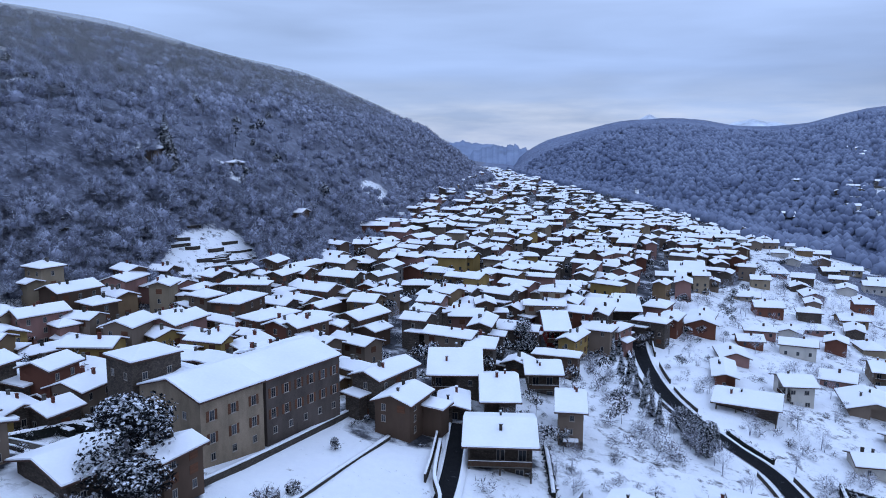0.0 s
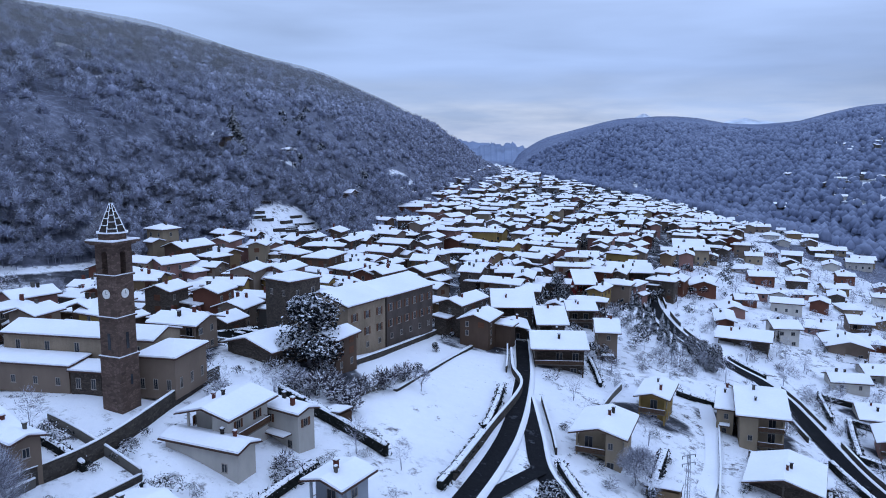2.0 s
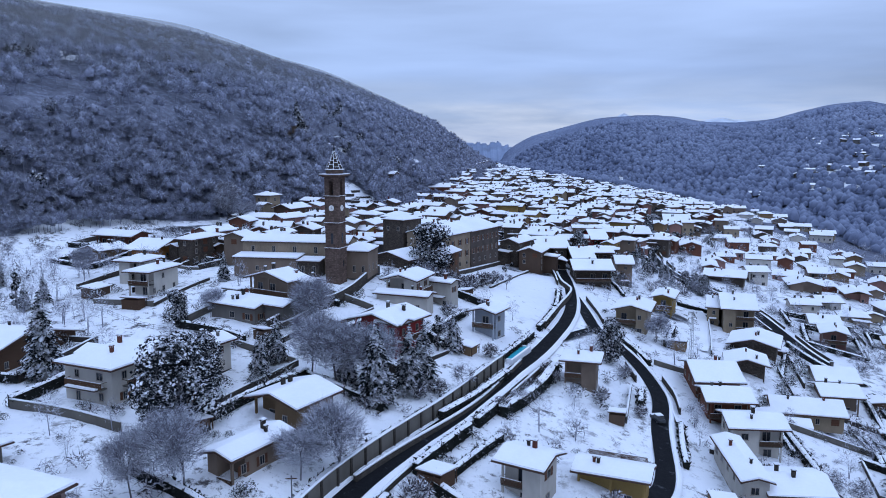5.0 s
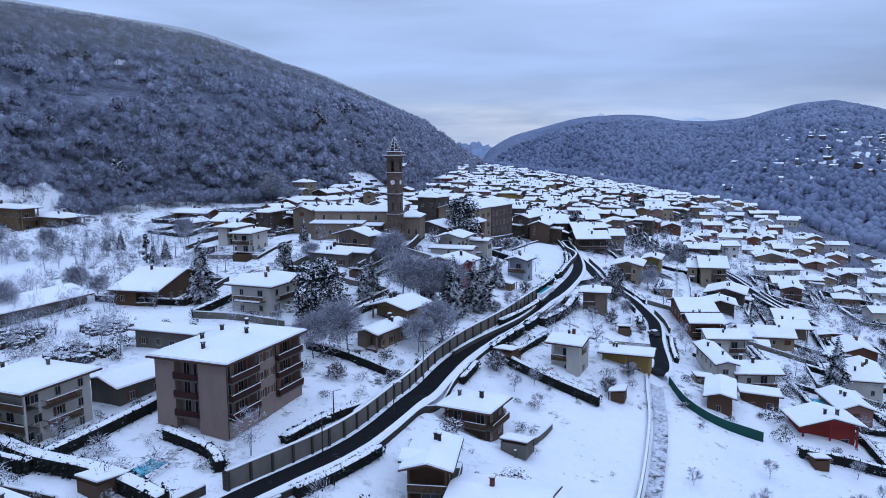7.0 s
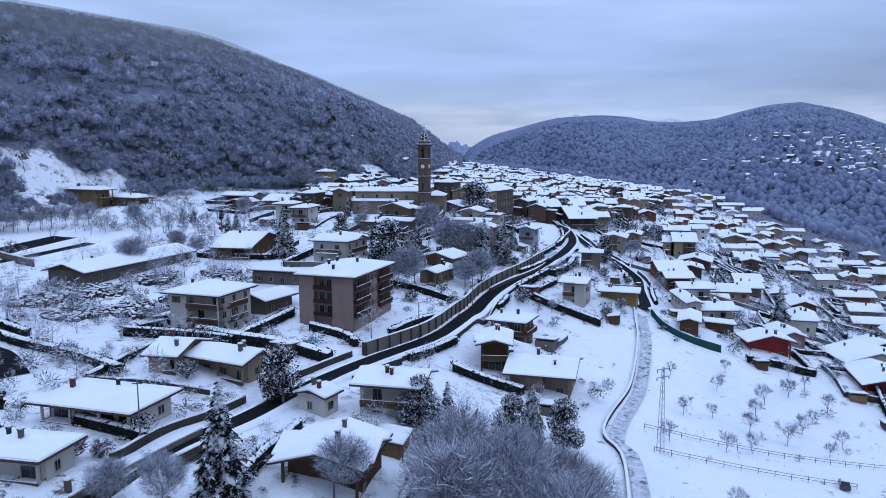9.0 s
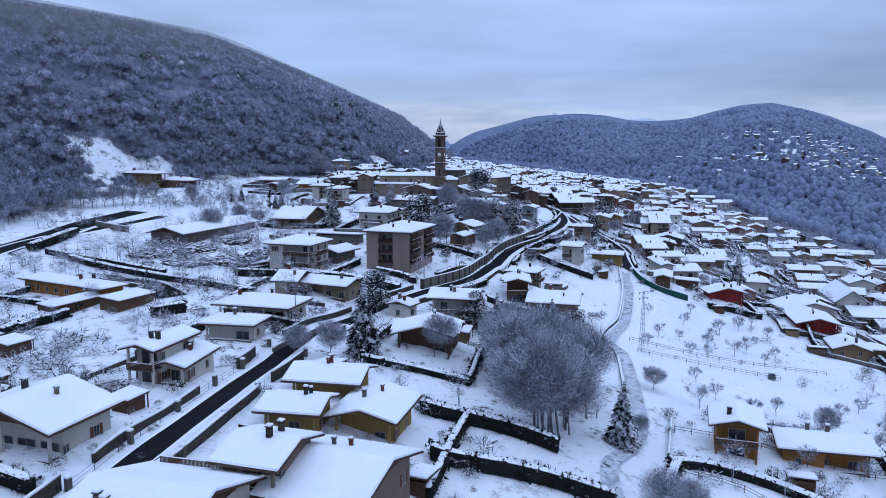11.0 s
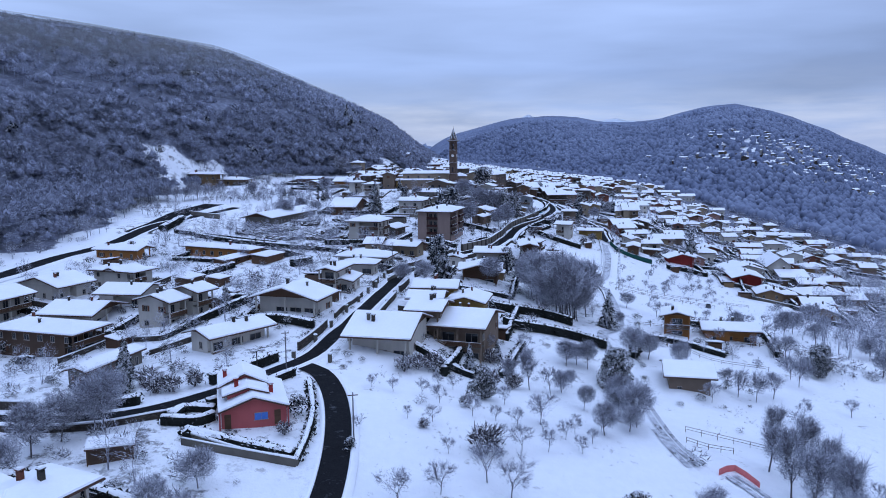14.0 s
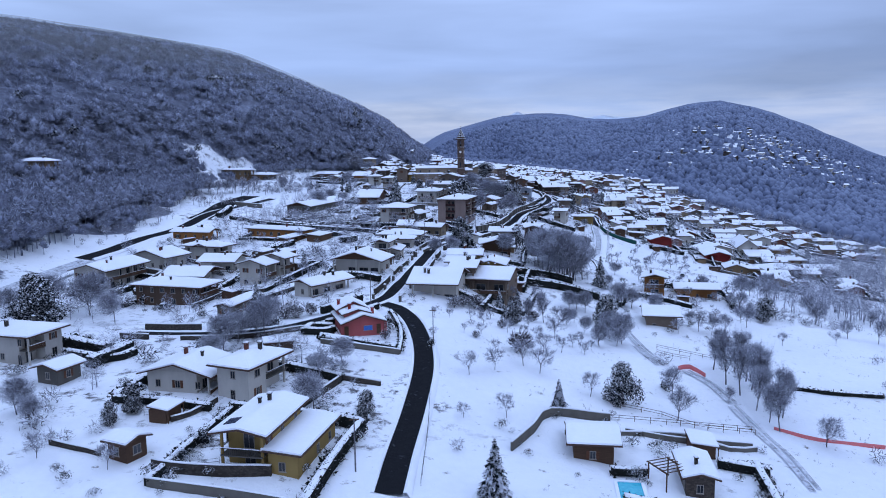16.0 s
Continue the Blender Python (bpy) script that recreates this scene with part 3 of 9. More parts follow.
def build_ground():
    xs, ys = axis(-270, 170, 3.5, -1900, 2900), axis(-420, 470, 3.5, -1500, 3400)
    gx, gy = np.meshgrid(xs, ys)
    gz = ground_height(gx, gy)
    rough = 0.16 * np.sin(gx * 0.31 + 1.3 * np.sin(gy * 0.17)) * np.sin(gy * 0.27 + 1.7 * np.sin(gx * 0.13))
    gz = gz + rough
    nx, ny = len(xs), len(ys)
    verts = np.stack([gx.ravel(), gy.ravel(), gz.ravel()], 1)
    idx = np.arange(nx * ny).reshape(ny, nx)
    quads = np.stack([idx[:-1, :-1], idx[:-1, 1:], idx[1:, 1:], idx[1:, :-1]], -1).reshape(-1, 4)
    me = raw_mesh("ground", verts, quads, "field", True)
    me.materials.append(MAT["forest"])
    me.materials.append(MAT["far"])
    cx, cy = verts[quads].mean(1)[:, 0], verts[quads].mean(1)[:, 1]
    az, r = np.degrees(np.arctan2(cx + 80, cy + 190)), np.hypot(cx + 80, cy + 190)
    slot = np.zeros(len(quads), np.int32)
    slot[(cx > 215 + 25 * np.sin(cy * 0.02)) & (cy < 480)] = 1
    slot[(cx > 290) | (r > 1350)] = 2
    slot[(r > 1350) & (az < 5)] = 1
    # terraced fields round the village across the valley
    open_ = (az > 28) & (az < 43) & (r > 1020) & (r < 1560) & (np.sin(cx * 0.045 + 2 * np.sin(cy * 0.021)) + np.sin(cy * 0.06 + cx * 0.02) > 0.75)
    slot[open_] = 0
    me.polygons.foreach_set("material_index", slot)
    fx, fy = gx.ravel(), gy.ravel()
    wood = hill_foot(fy) - fx + 3.5 + 14 * np.exp(-((fy - 5) / 60) ** 2) - 14 * bump((-60 - fy) / 60) - 5 * np.sin(fy * 0.05) - 4 * np.sin(fy * 0.13)
    town = np.minimum(np.minimum(fy - 165, fx - hill_foot(fy) - 12), np.interp(fy, (165, 200, 260, 330, 400, 480, 600, 900, 1200), (0, 30, 78, 98, 165, 205, 240, 290, 280)) - fx)
    for key, far_in in (("wooded", np.minimum(wood, -open_slope(fx, fy))), ("rough", -inside(fx, fy, OPEN_FIELDS)), ("paved", town)):
        me.attributes.new(key, "FLOAT", "POINT").data.foreach_set("value", np.clip(far_in, -20, 20).astype(np.float32))
    ob = new("ground", me)
    return tagged(ob, "snow-covered village land between wooded slopes", "ground", kind="structure")


# ---- houses ----
WALL_WORDS = {"white": "white stucco", "cream": "weathered cream stucco", "beige": "beige stucco", "ochre": "ochre stucco", "yellow": "yellow stucco",
              "orange": "orange stucco", "red": "dark red stucco", "pink": "pink stucco", "brick": "brick-red stucco", "rose": "rose-red stucco", "paleblue": "pale blue stucco",
              "grey": "grey stucco", "mauve": "mauve-brown stucco", "brown": "brown stucco", "concrete": "bare concrete", "stone": "rubble stone", "wood": "dark timber"}
ROOF_WORDS = {"gable": "gabled", "hip": "hipped", "shed": "low sloping"}


def roof_faces(w, d, rise, kind):
    """Top corners of a roof over a w by d plan whose ridge runs along local x: verts (z over the eaves) and faces, seen from above."""
    a, b = w / 2, d / 2
    if kind == "gable":
        return [(-a, -b, 0), (a, -b, 0), (a, b, 0), (-a, b, 0), (-a, 0, rise), (a, 0, rise)], [(0, 1, 5, 4), (2, 3, 4, 5)], [(0, 1, 2, 3)]
    if kind == "hip":
        r = max(a - b, 0.4)
        return [(-a, -b, 0), (a, -b, 0), (a, b, 0), (-a, b, 0), (-r, 0, rise), (r, 0, rise)], [(0, 1, 5, 4), (1, 2, 5), (2, 3, 4, 5), (3, 0, 4)], [(0, 1, 2, 3)]
    return [(-a, -b, 0), (a, -b, 0), (a, b, rise * 0.5), (-a, b, rise * 0.5)], [(0, 1, 2, 3)], [(0, 1, 2, 3)]


def slab(verts, faces, z0, z1, grow=0.0):
    """The roof's surface as a solid layer from z0 to z1 above it."""
    s = Shape()
    k = [1 + grow / max(abs(x), 1) if x else 1 for x, _, _ in verts]
    n = len(verts)
    low = [(x * kk, y * (1 + grow / max(abs(y), 1)), z + z0) for (x, y, z), kk in zip(verts, k)]
    high = [(x * kk, y * (1 + grow / max(abs(y), 1)), z + z1) for (x, y, z), kk in zip(verts, k)]
    edges = {}
    for f in faces:
        for i in range(len(f)):
            e = (f[i], f[(i + 1) % len(f)])
            edges[e] = edges.get(e, 0) + 1
    rim = [e for e in edges if (e[1], e[0]) not in edges]
    s.add(low + high, [tuple(reversed(f)) for f in faces] + [tuple(i + n for i in f) for f in faces] + [(i, j, j + n, i + n) for i, j in rim])
    return s


def window_mesh(w, h):
    """Frame, mullion and sill as one piece."""
    t = 0.09
    xs = (-w / 2 - 0.1, -w / 2, -w / 2 + t, -t / 3, t / 3, w / 2 - t, w / 2, w / 2 + 0.1)
    return Shape().lattice(xs, (-0.09, 0, t, h - t, h), lambda i, j: j == 0 or (0 < i < 6 and (j != 2 or i in (1, 3, 5))), -0.07, 0.02).mesh("window", "frame")


def pane_mesh(w, h):
    return Shape().box(-w / 2 + 0.08, w / 2 - 0.08, -0.03, -0.01, 0.08, h - 0.08).mesh("pane", "glass")


def shutter_mesh(w, h, mat):
    """A louvred leaf, its slats cut as steps into one solid."""
    prof = [(0.0, 0.0), (-0.06, 0.0)]
    n = 4
    for k in range(n):
        z = 0.06 + (h - 0.12) * k / n
        prof += [(-0.06, z), (-0.03, z + 0.01), (-0.06, z + (h - 0.12) / n * 0.8)]
    prof += [(-0.06, h), (0.0, h)]
    m = len(prof)
    s = Shape().add([(-w / 2, y, z) for y, z in prof] + [(w / 2, y, z) for y, z in prof],
                    [tuple(range(m)), tuple(range(2 * m - 1, m - 1, -1))] + [(i, m + i, m + (i + 1) % m, (i + 1) % m) for i in range(m)])
    return s.mesh("shutter", mat)


def glazed_mesh(w, h):
    """A window of a house farther off: frame and pane in one piece."""
    me = window_mesh(w, h)
    bm, other = bmesh.new(), pane_mesh(w, h)
    bm.from_mesh(me)
    n = len(bm.faces)
    bm.from_mesh(other)
    bm.faces.ensure_lookup_table()
    for f in bm.faces[n:]:
        f.material_index = 1
    bm.to_mesh(me)
    bm.free()
    me.materials.append(MAT["glass"])
    return me


def add_window(house, x, y, z, turn, w=1.0, h=1.35, shutter="", fine=True):
    if house.matrix_basis.translation.y > 75 or house.matrix_basis.translation.x > 0:
        return part("window", shared(("glazed", w, h), lambda: glazed_mesh(w, h)), house, "", (x, y, z), turn)
    win = part("window", shared(("win", w, h), lambda: window_mesh(w, h)), house, "", (x, y, z), turn)
    part("pane", shared(("pane", w, h), lambda: pane_mesh(w, h)), win)
    if shutter:
        for side in (-1, 1):
            part("shutter", shared(("shut", w, h, shutter), lambda: shutter_mesh(w * 0.5, h, shutter)), house, "",
                 (x + math.cos(turn) * side * w * 0.77, y + math.sin(turn) * side * w * 0.77, z), turn)
    return win


def chimney_shape(w, d, h):
    s = Shape().box(-w / 2, w / 2, -d / 2, d / 2, -0.9, h)
    for sx in (-1, 1):
        for sy in (-1, 1):
            s.box(sx * w * 0.38 - 0.06, sx * w * 0.38 + 0.06, sy * d * 0.38 - 0.06, sy * d * 0.38 + 0.06, h, h + 0.24)
    s.box(-w / 2 - 0.1, w / 2 + 0.1, -d / 2 - 0.1, d / 2 + 0.1, h + 0.24, h + 0.32)
    return s


def chimney(house, x, y, z, mat, big=1.0, cap=True):
    c = part("chimney", shared(("chim", mat, big), lambda: chimney_shape(0.46 * big, 0.42 * big, 0.95 * big).mesh("chimney", mat)), house, "", (x, y, z))
    if cap:
        part("snow_cap", shared(("chimcap", big), lambda: soften(Shape().box(-0.3 * big, 0.3 * big, -0.28 * big, 0.28 * big, 0.95 * big + 0.32, 0.95 * big + 0.55).mesh("snow_cap", "snow"), 0.08)), c)


def balcony(house, x, y, z, turn, length, deep=1.2, rail="wood"):
    """A slab on the wall with posts and bars in front; local y points into the wall."""
    s = Shape().box(-length / 2, length / 2, -deep, 0.05, -0.18, 0)
    b = part("balcony", s.mesh("balcony", "concrete"), house, "", (x, y, z), turn)
    r = Shape()
    r.box(-length / 2, length / 2, -deep, -deep + 0.06, 0.92, 1.0).box(-length / 2, -length / 2 + 0.06, -deep, 0, 0.92, 1.0).box(length / 2 - 0.06, length / 2, -deep, 0, 0.92, 1.0)
    n = max(4, int(length / (0.16 if rail == "wood" else 0.3)))
    for k in range(n + 1):
        p = -length / 2 + length * k / n
        wd = 0.055 if rail == "wood" else 0.018
        r.box(p - wd, p + wd, -deep + 0.01, -deep + 0.05, 0.02, 0.92)
    part("railing", r.mesh("railing", rail), b)
    part("snow_cover", soften(Shape().box(-length / 2, length / 2, -deep - 0.03, -deep + 0.09, 1.0, 1.1).mesh("snow_cover", "snow"), 0.03), b)


def house(x, y, rot, w, d, eave, wall="white", roof="gable", storeys=2, name="house", label="", rise=0.27, base=None, over=1.3, shutter="shutter", chimneys=2,
          balconies=(), fine=True, group="", lower="", snow=0.3, sides=(0, 1, 2, 3), windows=True, cat="house", rail="wood", porch=True, gables=()):
    """A house whose roof covers w by d metres with its eaves at height eave; the ridge runs along local x."""
    if base is None:
        level_ground(x, y, max(w, d), eave - 2.75 * max(storeys, 1) - 0.1)
    g = min(level(x + px * math.cos(radians(rot)) - py * math.sin(radians(rot)), y + px * math.sin(radians(rot)) + py * math.cos(radians(rot)))
            for px in (-w / 2, w / 2) for py in (-d / 2, d / 2)) - 0.3 if base is None else base
    rng = random.Random(int(x * 7 + y * 13))
    words = ("single-storey", "single-storey", "two-storey", "three-storey", "four-storey")[min(storeys, 4)]
    h = thing(name, x, y, g, rot, label or f"{words} {WALL_WORDS[wall]} {cat} with a snow-covered {ROOF_WORDS[roof]} roof", cat, group)
    ez = max(eave - g, 2.0)
    ov = min(over, w * 0.14, d * 0.14)
    a, b = w / 2 - ov, d / 2 - ov
    up = rise * d / 2
    z1 = ez + (ov / (d / 2)) * up - 0.02 if roof != "shed" else ez
    sh = (ez - 0.3) / max(storeys, 1)
    frames = ((a, b, 0), (b, a, math.pi / 2), (a, b, math.pi), (b, a, -math.pi / 2))

    def facing(side):
        t = radians(rot - 90 + 90 * side)
        return math.cos(t) * (-110 - x) + math.sin(t) * -170

    front = max(range(4), key=facing)
    half, off, turn = frames[front]
    deep, u0, u1 = 0.0, 0.0, 0.0
    roll = 0.1 if porch == "full" else rng.random()
    if cat == "house" and windows and porch and min(w, d) > 6.0 and roll < 0.96:
        deep = min(2.3, off * 0.42)
        u0, u1 = (-half, half) if roll < 0.42 else (-half, half * rng.uniform(-0.1, 0.35)) if roll < 0.7 else (half * rng.uniform(-0.35, 0.1), half)
    ring = [(-half, -off), (u0, -off), (u0, -off + deep), (u1, -off + deep), (u1, -off), (half, -off), (half, off), (-half, off)] if deep else [(-half, -off), (half, -off), (half, off), (-half, off)]
    ring = [p for k, p in enumerate(ring) if p != ring[k - 1] and not (deep and p[1] == -off and u0 <= p[0] <= u1 and abs(p[0]) == half)]
    ct, st_ = math.cos(turn), math.sin(turn)
    part("body", Shape().prism([(ct * u - st_ * q, st_ * u + ct * q) for u, q in ring], 0, z1).mesh("body", wall), h)
    if roof == "gable":
        zr = ez + up - 0.1
        gab = Shape().add([(-a, -b, z1), (a, -b, z1), (a, b, z1), (-a, b, z1), (-a, 0, zr), (a, 0, zr)], [(0, 3, 2, 1), (1, 2, 5), (3, 0, 4), (0, 1, 5, 4), (2, 3, 4, 5)])
        part("gable_wall", gab.mesh("gable_wall", "wood" if porch == "full" or rng.random() < 0.2 else wall), h)
    if deep:
        mid, post = (u0 + u1) / 2, shared(("porch_post", round(z1, 1), wall), lambda: Shape().box(-0.16, 0.16, -0.16, 0.16, 0, z1).mesh("post", wall))
        for k in range(max(2, int((u1 - u0) / 5.0) + 1)):
            u = u0 + 0.18 + (u1 - u0 - 0.36) * k / max(1, int((u1 - u0) / 5.0), 1)
            if abs(u) > half - 0.5 or roll < 0.42 or (u0 + 0.5 < u < u1 - 0.5):
                part("post", post, h, "", (ct * u + st_ * (off - 0.16), st_ * u - ct * (off - 0.16), 0))
        for k in range(1 if storeys > 1 else 0, storeys):
            balcony(h, ct * mid + st_ * (off - deep), st_ * mid - ct * (off - deep), k * sh + 0.3, turn, u1 - u0 - 0.1, deep + 0.25, rail)
    if lower:
        part("plinth", Shape().box(-a - 0.04, a + 0.04, -b - 0.04, b + 0.04, 0, min(ez * 0.45, 2.8) if not deep else 0.9).mesh("plinth", lower), h)
    v, f, _ = roof_faces(w, d, up, roof)
    v = [(px, py, pz + ez) for px, py, pz in v]
    r = part("roof", slab(v, f, -0.16, 0.03).mesh("roof", "tile"), h)
    sm = slab(v, f, 0.032, 0.032 + snow, -0.06).mesh("snow_cover", "snow")
    if fine:
        soften(sm, min(0.12, snow * 0.4))
    part("snow_cover", sm, r)
    for share, gw, side in gables:
        # a lower roof crossing the main one, its gable flush with the eaves
        length, gup = d / 2 + 0.5, min(rise * 1.25 * gw / 2, up * 0.92)
        gv, gf, _ = roof_faces(length, gw, gup, "gable")
        turn_ = lambda q: [(share * w / 2 - side * py, side * (px + length / 2), pz + ez + 0.12) for px, py, pz in q]
        cg = part("cross_gable", Shape().add(turn_([(-length / 2 + 0.4, -gw / 2 + 0.5, -0.3), (length / 2 - 0.75, -gw / 2 + 0.5, -0.3), (length / 2 - 0.75, gw / 2 - 0.5, -0.3), (-length / 2 + 0.4, gw / 2 - 0.5, -0.3),
                  (length / 2 - 0.75, 0, gup - 0.08), (-length / 2 + 0.4, 0, gup - 0.08)]), [(0, 1, 2, 3), (1, 2, 4), (0, 3, 5), (0, 1, 4, 5), (2, 3, 5, 4)]).mesh("cross_gable", "wood"), h)
        part("roof", slab(turn_(gv), gf, -0.14, 0.03).mesh("roof", "tile"), cg)
        part("snow_cover", soften(slab(turn_(gv), gf, 0.032, 0.032 + snow, -0.05).mesh("snow_cover", "snow"), 0.1), cg)
    if storeys > 1 and cat == "house" and windows and not deep:
        # a snowy canopy over the entrance side
        half_, off_, turn_c = frames[front]
        cl = half_ * 1.3
        cp = part("canopy", Shape().box(-cl / 2, cl / 2, -1.9, 0.02, -0.14, 0.0).mesh("canopy", "tile"), h, "", (math.sin(turn_c) * off_, -math.cos(turn_c) * off_, sh + 0.2), turn_c)
        part("snow_cover", soften(Shape().box(-cl / 2 + 0.04, cl / 2 - 0.04, -1.88, 0.0, 0.002, 0.26).mesh("snow_cover", "snow"), 0.09), cp)
    # openings: side 0 looks along -y, 1 along +x, 2 along +y, 3 along -x
    if windows:
        for side in sides:
            half, off, turn = ((a, b, 0), (b, a, math.pi / 2), (a, b, math.pi), (b, a, -math.pi / 2))[side]
            n = max(1, int((2 * half - 0.8) / (3.3 if fine else 4.2)))
            for st in range(storeys):
                for k in range(n):
                    if rng.random() < 0.14:
                        continue
                    p = (k + 0.5) / n * 2 * half - half + rng.uniform(-0.25, 0.25)
                    inset = side == front and deep and u0 < p < u1
                    if inset:
                        add_window(h, math.cos(turn) * p + math.sin(turn) * (off - deep + 0.005), math.sin(turn) * p - math.cos(turn) * (off - deep + 0.005), st * sh + 0.35, turn, 2.7 if porch == "full" else 1.6, min(2.3, sh * 0.84))
                        continue
                    dx, dy = math.cos(turn), math.sin(turn)
                    px, py = dx * p + dy * (off + 0.005), dy * p - dx * (off + 0.005)
                    door = st == 0 and rng.random() < 0.18
                    wh = 2.1 if door else min(1.35, sh * 0.55)
                    add_window(h, px, py, st * sh + 0.3 + (0.05 if door else sh * 0.3), turn, 1.0 if rng.random() < 0.75 else 1.4, wh, shutter if rng.random() < 0.3 and not door else "", fine)
    for side, st, share, length in balconies:
        if side == front and deep:
            continue
        half, off, turn = ((a, b, 0), (b, a, math.pi / 2), (a, b, math.pi), (b, a, -math.pi / 2))[side]
        p = share * 2 * half - half
        balcony(h, math.cos(turn) * p + math.sin(turn) * off, math.sin(turn) * p - math.cos(turn) * off, st * sh + 0.3, turn, min(length, 2 * half), rail=rail)
    for k in range(chimneys):
        px, py = rng.uniform(-0.6, 0.6) * a, rng.uniform(-0.55, 0.55) * b
        pz = ez + (up * (1 - abs(py) / (d / 2)) if roof != "shed" else up * 0.25)
        if roof == "hip":
            pz = ez + up * min(1 - abs(py) / (d / 2), (w / 2 - abs(px)) / (d / 2))
        chimney(h, px, py, pz, rng.choice(("clay", "concrete", "dark_wall", "dark_wall")), rng.choice((0.9, 1.1, 1.3)))
    return h


def rose_house(x, y, rot, z):
    """The rose-red house by the bend: three gabled roofs stepping up behind one another over a walled front."""
    level_ground(x + 4, y + 6, 13, z + 0.1)
    h = thing("house", x, y, z - 0.4, rot, "rose-red house with a blue shuttered window under stepped snowy gables", "house")
    tiers = ((-0.6, 9.5, 4.45, -0.8, 11.8, 3.05, 4.8, 0.5, 0.3), (0.1, 6.8, 3.75, 1.7, 7.0, 4.55, 5.55, 0.75, 0.25), (-0.5, 7.0, 3.5, 5.6, 12.2, 4.7, 6.5, 0.7, 0.3))
    for x0, x1, xr, y0, y1, eave, ridge, ov, deep in tiers:
        yf = y0 + (0.8 if y0 < 0 else 0.6)
        a, b = x0 + ov, x1 - ov
        ea = eave + (ridge - eave) * ov / (xr - x0) - 0.12
        eb = eave + (ridge - eave) * ov / (x1 - xr) - 0.12
        ring = [(a, 0), (b, 0), (b, eb), (xr, ridge - 0.14), (a, ea)]
        n = len(ring)
        body = Shape().add([(u, yf, v) for u, v in ring] + [(u, y1 - 0.5, v) for u, v in ring],
                           [tuple(range(n)), tuple(range(2 * n - 1, n - 1, -1))] + [(q, n + q, n + (q + 1) % n, (q + 1) % n) for q in range(n)])
        part("body", body.mesh("body", "rose"), h)
        v = [(x0, y0, eave), (xr, y0, ridge), (x1, y0, eave), (x0, y1, eave), (xr, y1, ridge), (x1, y1, eave)]
        f = [(0, 1, 4, 3), (1, 2, 5, 4)]
        r = part("roof", slab(v, f, -0.15, 0.03).mesh("roof", "tile"), h)
        part("snow_cover", soften(slab(v, f, 0.032, 0.032 + deep, -0.06).mesh("snow_cover", "snow"), 0.1), r)
    shut = part("window", shared(("blue_window",), lambda: window_mesh(1.9, 1.05)), h, "window with closed blue shutters", (5.4, -0.005, 1.3))
    leaf_ = shared(("blue_leaf",), lambda: shutter_mesh(0.9, 1.0, "blue"))
    for sx in (-0.47, 0.47):
        part("shutter", leaf_, shut, "", (sx, -0.06, 0))
    for dx in (0.75, 7.7):
        part("door", Shape().box(dx - 0.45, dx + 0.45, -0.04, 0.02, 0.35, 2.5).mesh("door", "wood"), h, "dark wooden door")
    for px in (-0.35, 9.2):
        part("post", Shape().box(px - 0.12, px + 0.12, -0.5, -0.26, 0, 3.0).mesh("post", "rose"), h)
    add_window(h, 8.99, 4.0, 1.3, math.pi / 2, 1.0, 1.2, "shutter")
    add_window(h, 8.99, 8.0, 1.3, math.pi / 2, 1.0, 1.2, "shutter")
    for cx, cy, cz in ((0.7, 8.5, 5.2), (2.2, 3.6, 5.1), (7.1, 3.2, 4.0)):
        chimney(h, cx, cy, cz, "red", 1.25)
    return h


